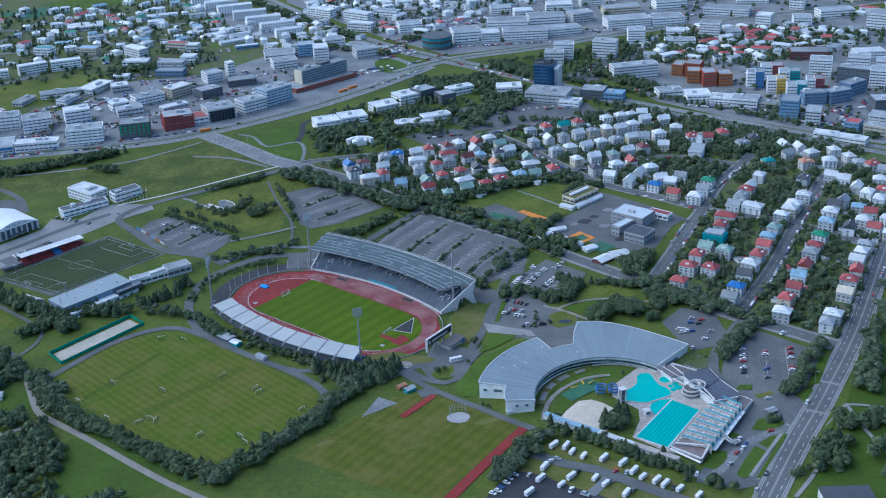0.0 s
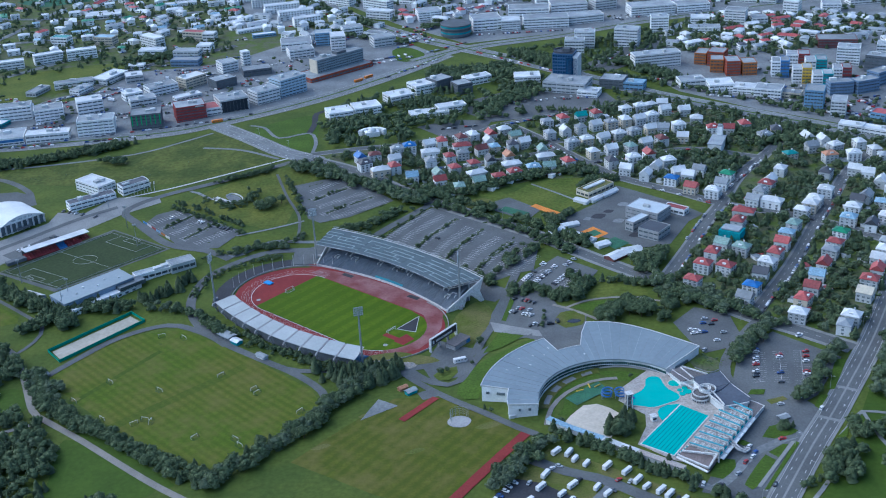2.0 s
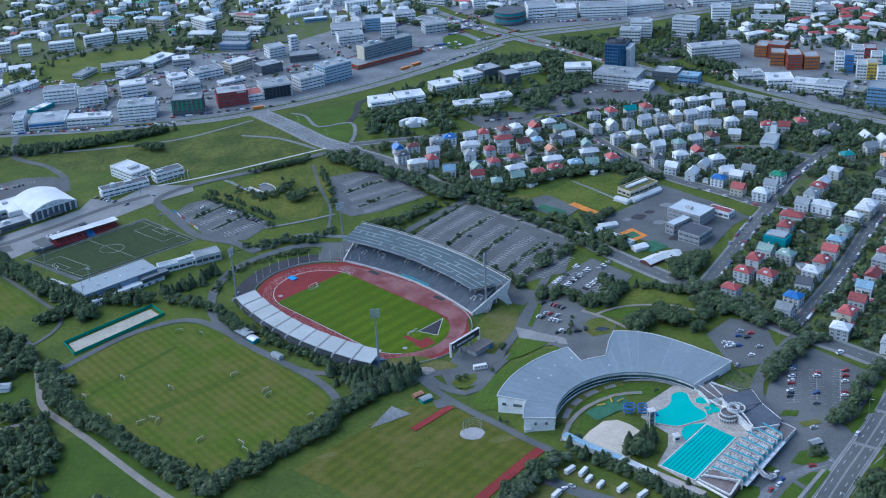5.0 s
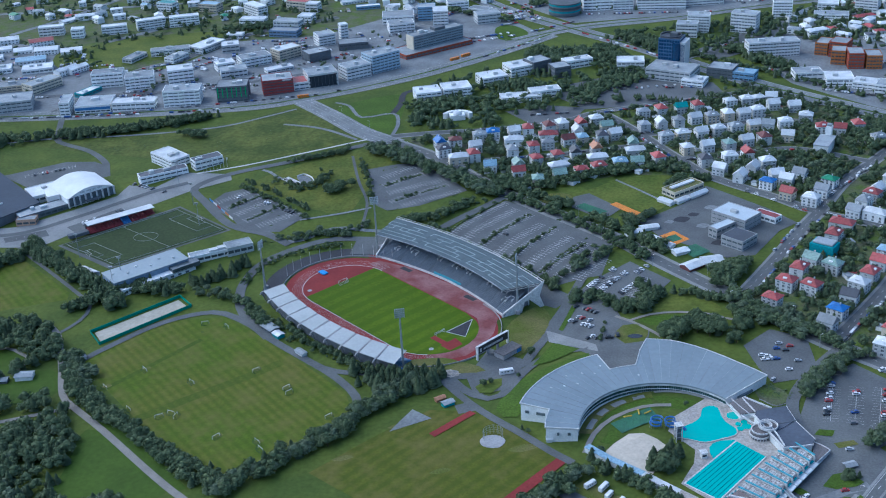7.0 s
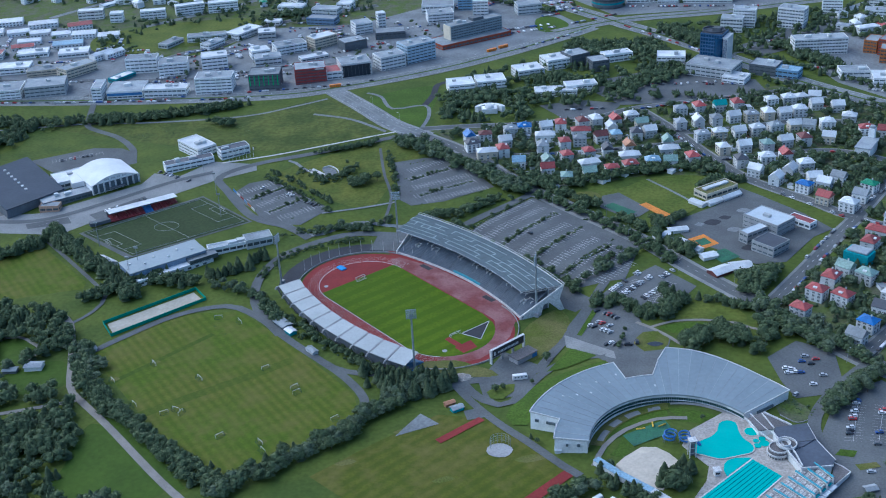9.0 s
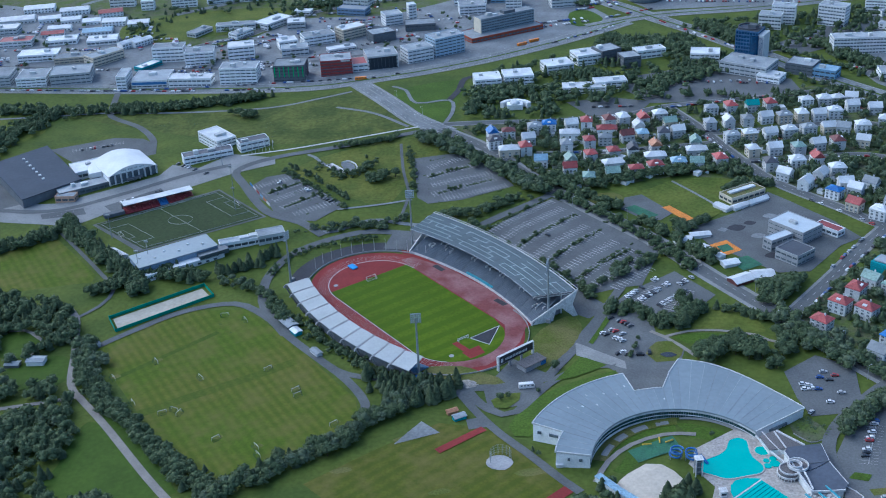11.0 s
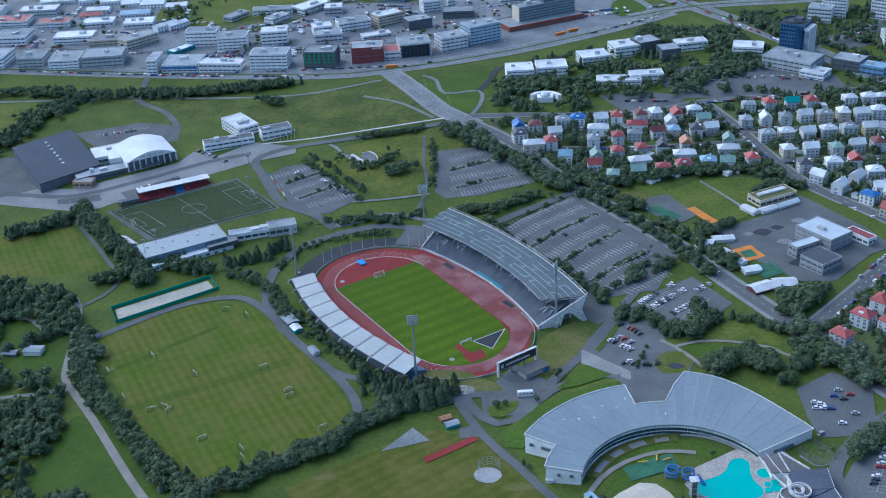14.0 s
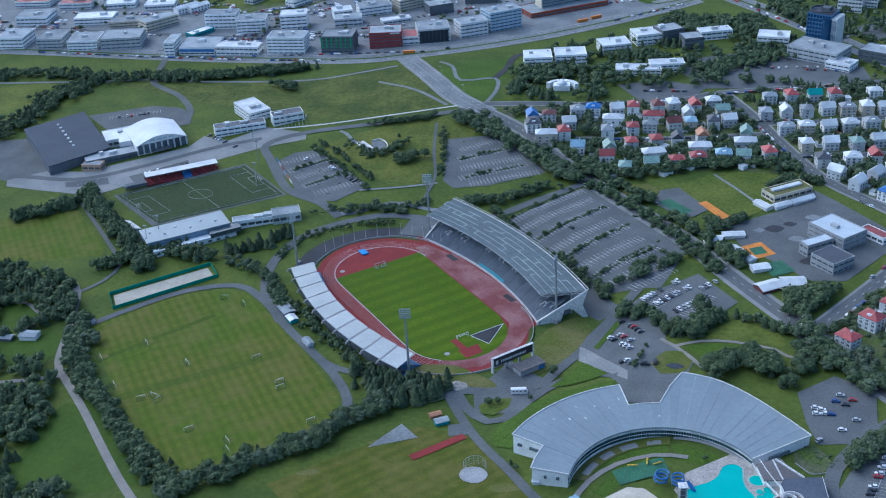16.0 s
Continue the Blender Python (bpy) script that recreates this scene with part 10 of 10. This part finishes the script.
def court_fence():
    f = thing("court_fence", pose(0, 0, 0), "green netting fence round the sand court", "fence")
    ring = [(-293, 742), (-247, 792), (-234, 779), (-280, 727)]
    for a, b in zip(ring, ring[1:] + ring[:1]):
        a, b = Vector(a), Vector(b)
        n = max(2, round((b - a).length / 8))
        for k in range(n):
            p, q = a.lerp(b, k / n), a.lerp(b, (k + 1) / n)
            z = height(p.x, p.y)
            bm = bmesh.new()
            beam(bm, (p.x, p.y, z + 1.1), (q.x, q.y, height(q.x, q.y) + 1.1), 0.25, 2.2)
            part("net_panel", bm, green_net, f)
            bm = bmesh.new()
            pole(bm, p.x, p.y, z, 0.14, 0.14, 2.8, 6)
            part("post", bm, green_net, f)


court_fence()
patch("throwing_sector", [(-65, 636), (-56, 660), (-43, 650)], 0.34, old_asphalt, "grey tarmac throwing sector")
patch("discus_base", closed_line([(-11, 632), (-4, 634), (2, 629), (-1, 622), (-8, 622), (-12, 626)], 3), 0.36, concrete, "pale concrete discus base")


def build_cage():
    c = thing("throwing_cage", at(-5, 630), "tall net cage round a throwing circle", "cage")
    for k in range(9):
        a = math.radians(20 + 24 * k)
        bm = bmesh.new()
        pole(bm, 5.5 * math.cos(a), 5.5 * math.sin(a), 0, 0.12, 0.12, 6, 6)
        part("post", bm, steel, c)
    pts = [(5.5 * math.cos(math.radians(20 + 24 * k)), 5.5 * math.sin(math.radians(20 + 24 * k))) for k in range(9)]
    for z in (1.5, 3, 4.5, 6):
        bm = bmesh.new()
        for p, q in zip(pts, pts[1:]):
            beam(bm, (*p, z), (*q, z), 0.08)
        part("net_rope", bm, steel, c)


build_cage()


def build_heap():
    g = thing("gravel_heap", at(-40, 703), "small heap of pale gravel on bare ground", "gravel heap")
    bm = bmesh.new()
    rnd = random.Random(5)
    rings = [[bm.verts.new((r * math.cos(a) * rnd.uniform(0.85, 1.15) * 1.3, r * math.sin(a) * rnd.uniform(0.85, 1.15), z * rnd.uniform(0.8, 1.2))) for a in [math.tau * k / 18 for k in range(18)]] for r, z in ((5.0, -0.2), (4.0, 0.7), (2.8, 1.3), (1.4, 1.9))]
    top = bm.verts.new((0, 0, 2.1))
    for u, v in zip(rings, rings[1:]):
        for k in range(18):
            bm.faces.new((u[k], u[(k + 1) % 18], v[(k + 1) % 18], v[k]))
    for k in range(18):
        bm.faces.new((rings[-1][k], rings[-1][(k + 1) % 18], top))
    part("mound", bm, mat("pale_gravel", (0.40, 0.37, 0.33), (0.28, 0.26, 0.23), scale=0.5, fine=2.0), g)


build_heap()
for x, y, L, D, H, turn, wl_, rf, tag in [(-41.5, 671.5, 6, 3, 2.6, 40, orange_roof, orange_roof, "orange steel shipping container on grass"), (-36, 666, 7, 4, 2.8, 40, teal_wall, felt_roof, "green site hut with flat roof"), (-168, 748, 12, 7, 3.2, -40, dark_wall, felt_roof, "dark storage shed by the terrace"), (-160, 740, 7, 5, 2.8, -40, teal_wall, white_roof, "small green and white kiosk"), (-139, 719, 8, 4, 2.6, -40, grey_wall, felt_roof, "grey steel storage container"),
                                      (-150, 764, 14, 8, 4, -30, white_wall, felt_roof, "white clubhouse behind the canopy"), (-286, 707, 10, 4, 2.8, 45, grey_wall, grey_roof, "long grey team shelter beside the field"), (-313, 686, 11, 7, 3.4, 10, white_wall, felt_roof, "small white park pavilion"), (-327, 681, 9, 5, 2.6, 10, dark_wall, felt_roof, "dark timber garden shed"), (26, 629, 3, 3, 2.6, 10, white_wall, white_roof, "small white pump house"), (181, 611, 6, 4, 2.8, 25, dark_wall, felt_roof, "low brown bus shelter with flat roof"), (197, 514, 26, 22, 6, 0, grey_wall, dark_roof, "grey hall with a dark roof by the road")]:
    pitched(x, y, L, D, H, turn, wl_, rf, "shed", tag, pitch=0.7, windows=L > 11)


def lamp_posts():
    lines = [ROADS[4][1], ROADS[5][1], ROADS[0][1][2:], ROADS[3][1]]
    bm = bmesh.new()
    pole(bm, 0, 0, 0, 0.12, 0.07, 9, 6)
    pm = mesh_of("pole", bm, steel)
    bm = bmesh.new()
    beam(bm, (0, 0, 8.9), (1.6, 0, 9.2), 0.1)
    box(bm, 1.8, 0, 9.1, 0.9, 0.35, 0.16)
    lm = mesh_of("lamp_head", bm, trim_white)
    for line in lines:
        pts = smooth_line(line, 34)
        for i, p in enumerate(pts[1:-1]):
            d = (pts[i + 2] - pts[i]).normalized()
            s = 1 if i % 2 else -1
            q = p + Vector((-d.y, d.x)) * s * 8.5
            l = tagged(part("street_lamp", pm, None), "slim grey street lamp beside the road", "street lamp", "street lamps")
            l.matrix_world = at(q.x, q.y, math.degrees(math.atan2(d.y, d.x)) - 90 * s)
            part("lamp_head", lm, None, l)


lamp_posts()
for x, y in ((-272, 905), (-290, 942), (-350, 852), (-300, 815), (-318, 985), (-300, 800)):
    m = thing("pitch_mast", at(x, y), "slim floodlight mast beside the artificial pitch", "floodlight", "pitch floodlights")
    bm = bmesh.new()
    pole(bm, 0, 0, 0, 0.3, 0.16, 19, 8)
    part("pole", bm, steel, m)
    bm = bmesh.new()
    box(bm, 0, 0, 18.6, 3, 0.6, 1.4, bevel=0.1)
    part("lamp_head", bm, steel, m)
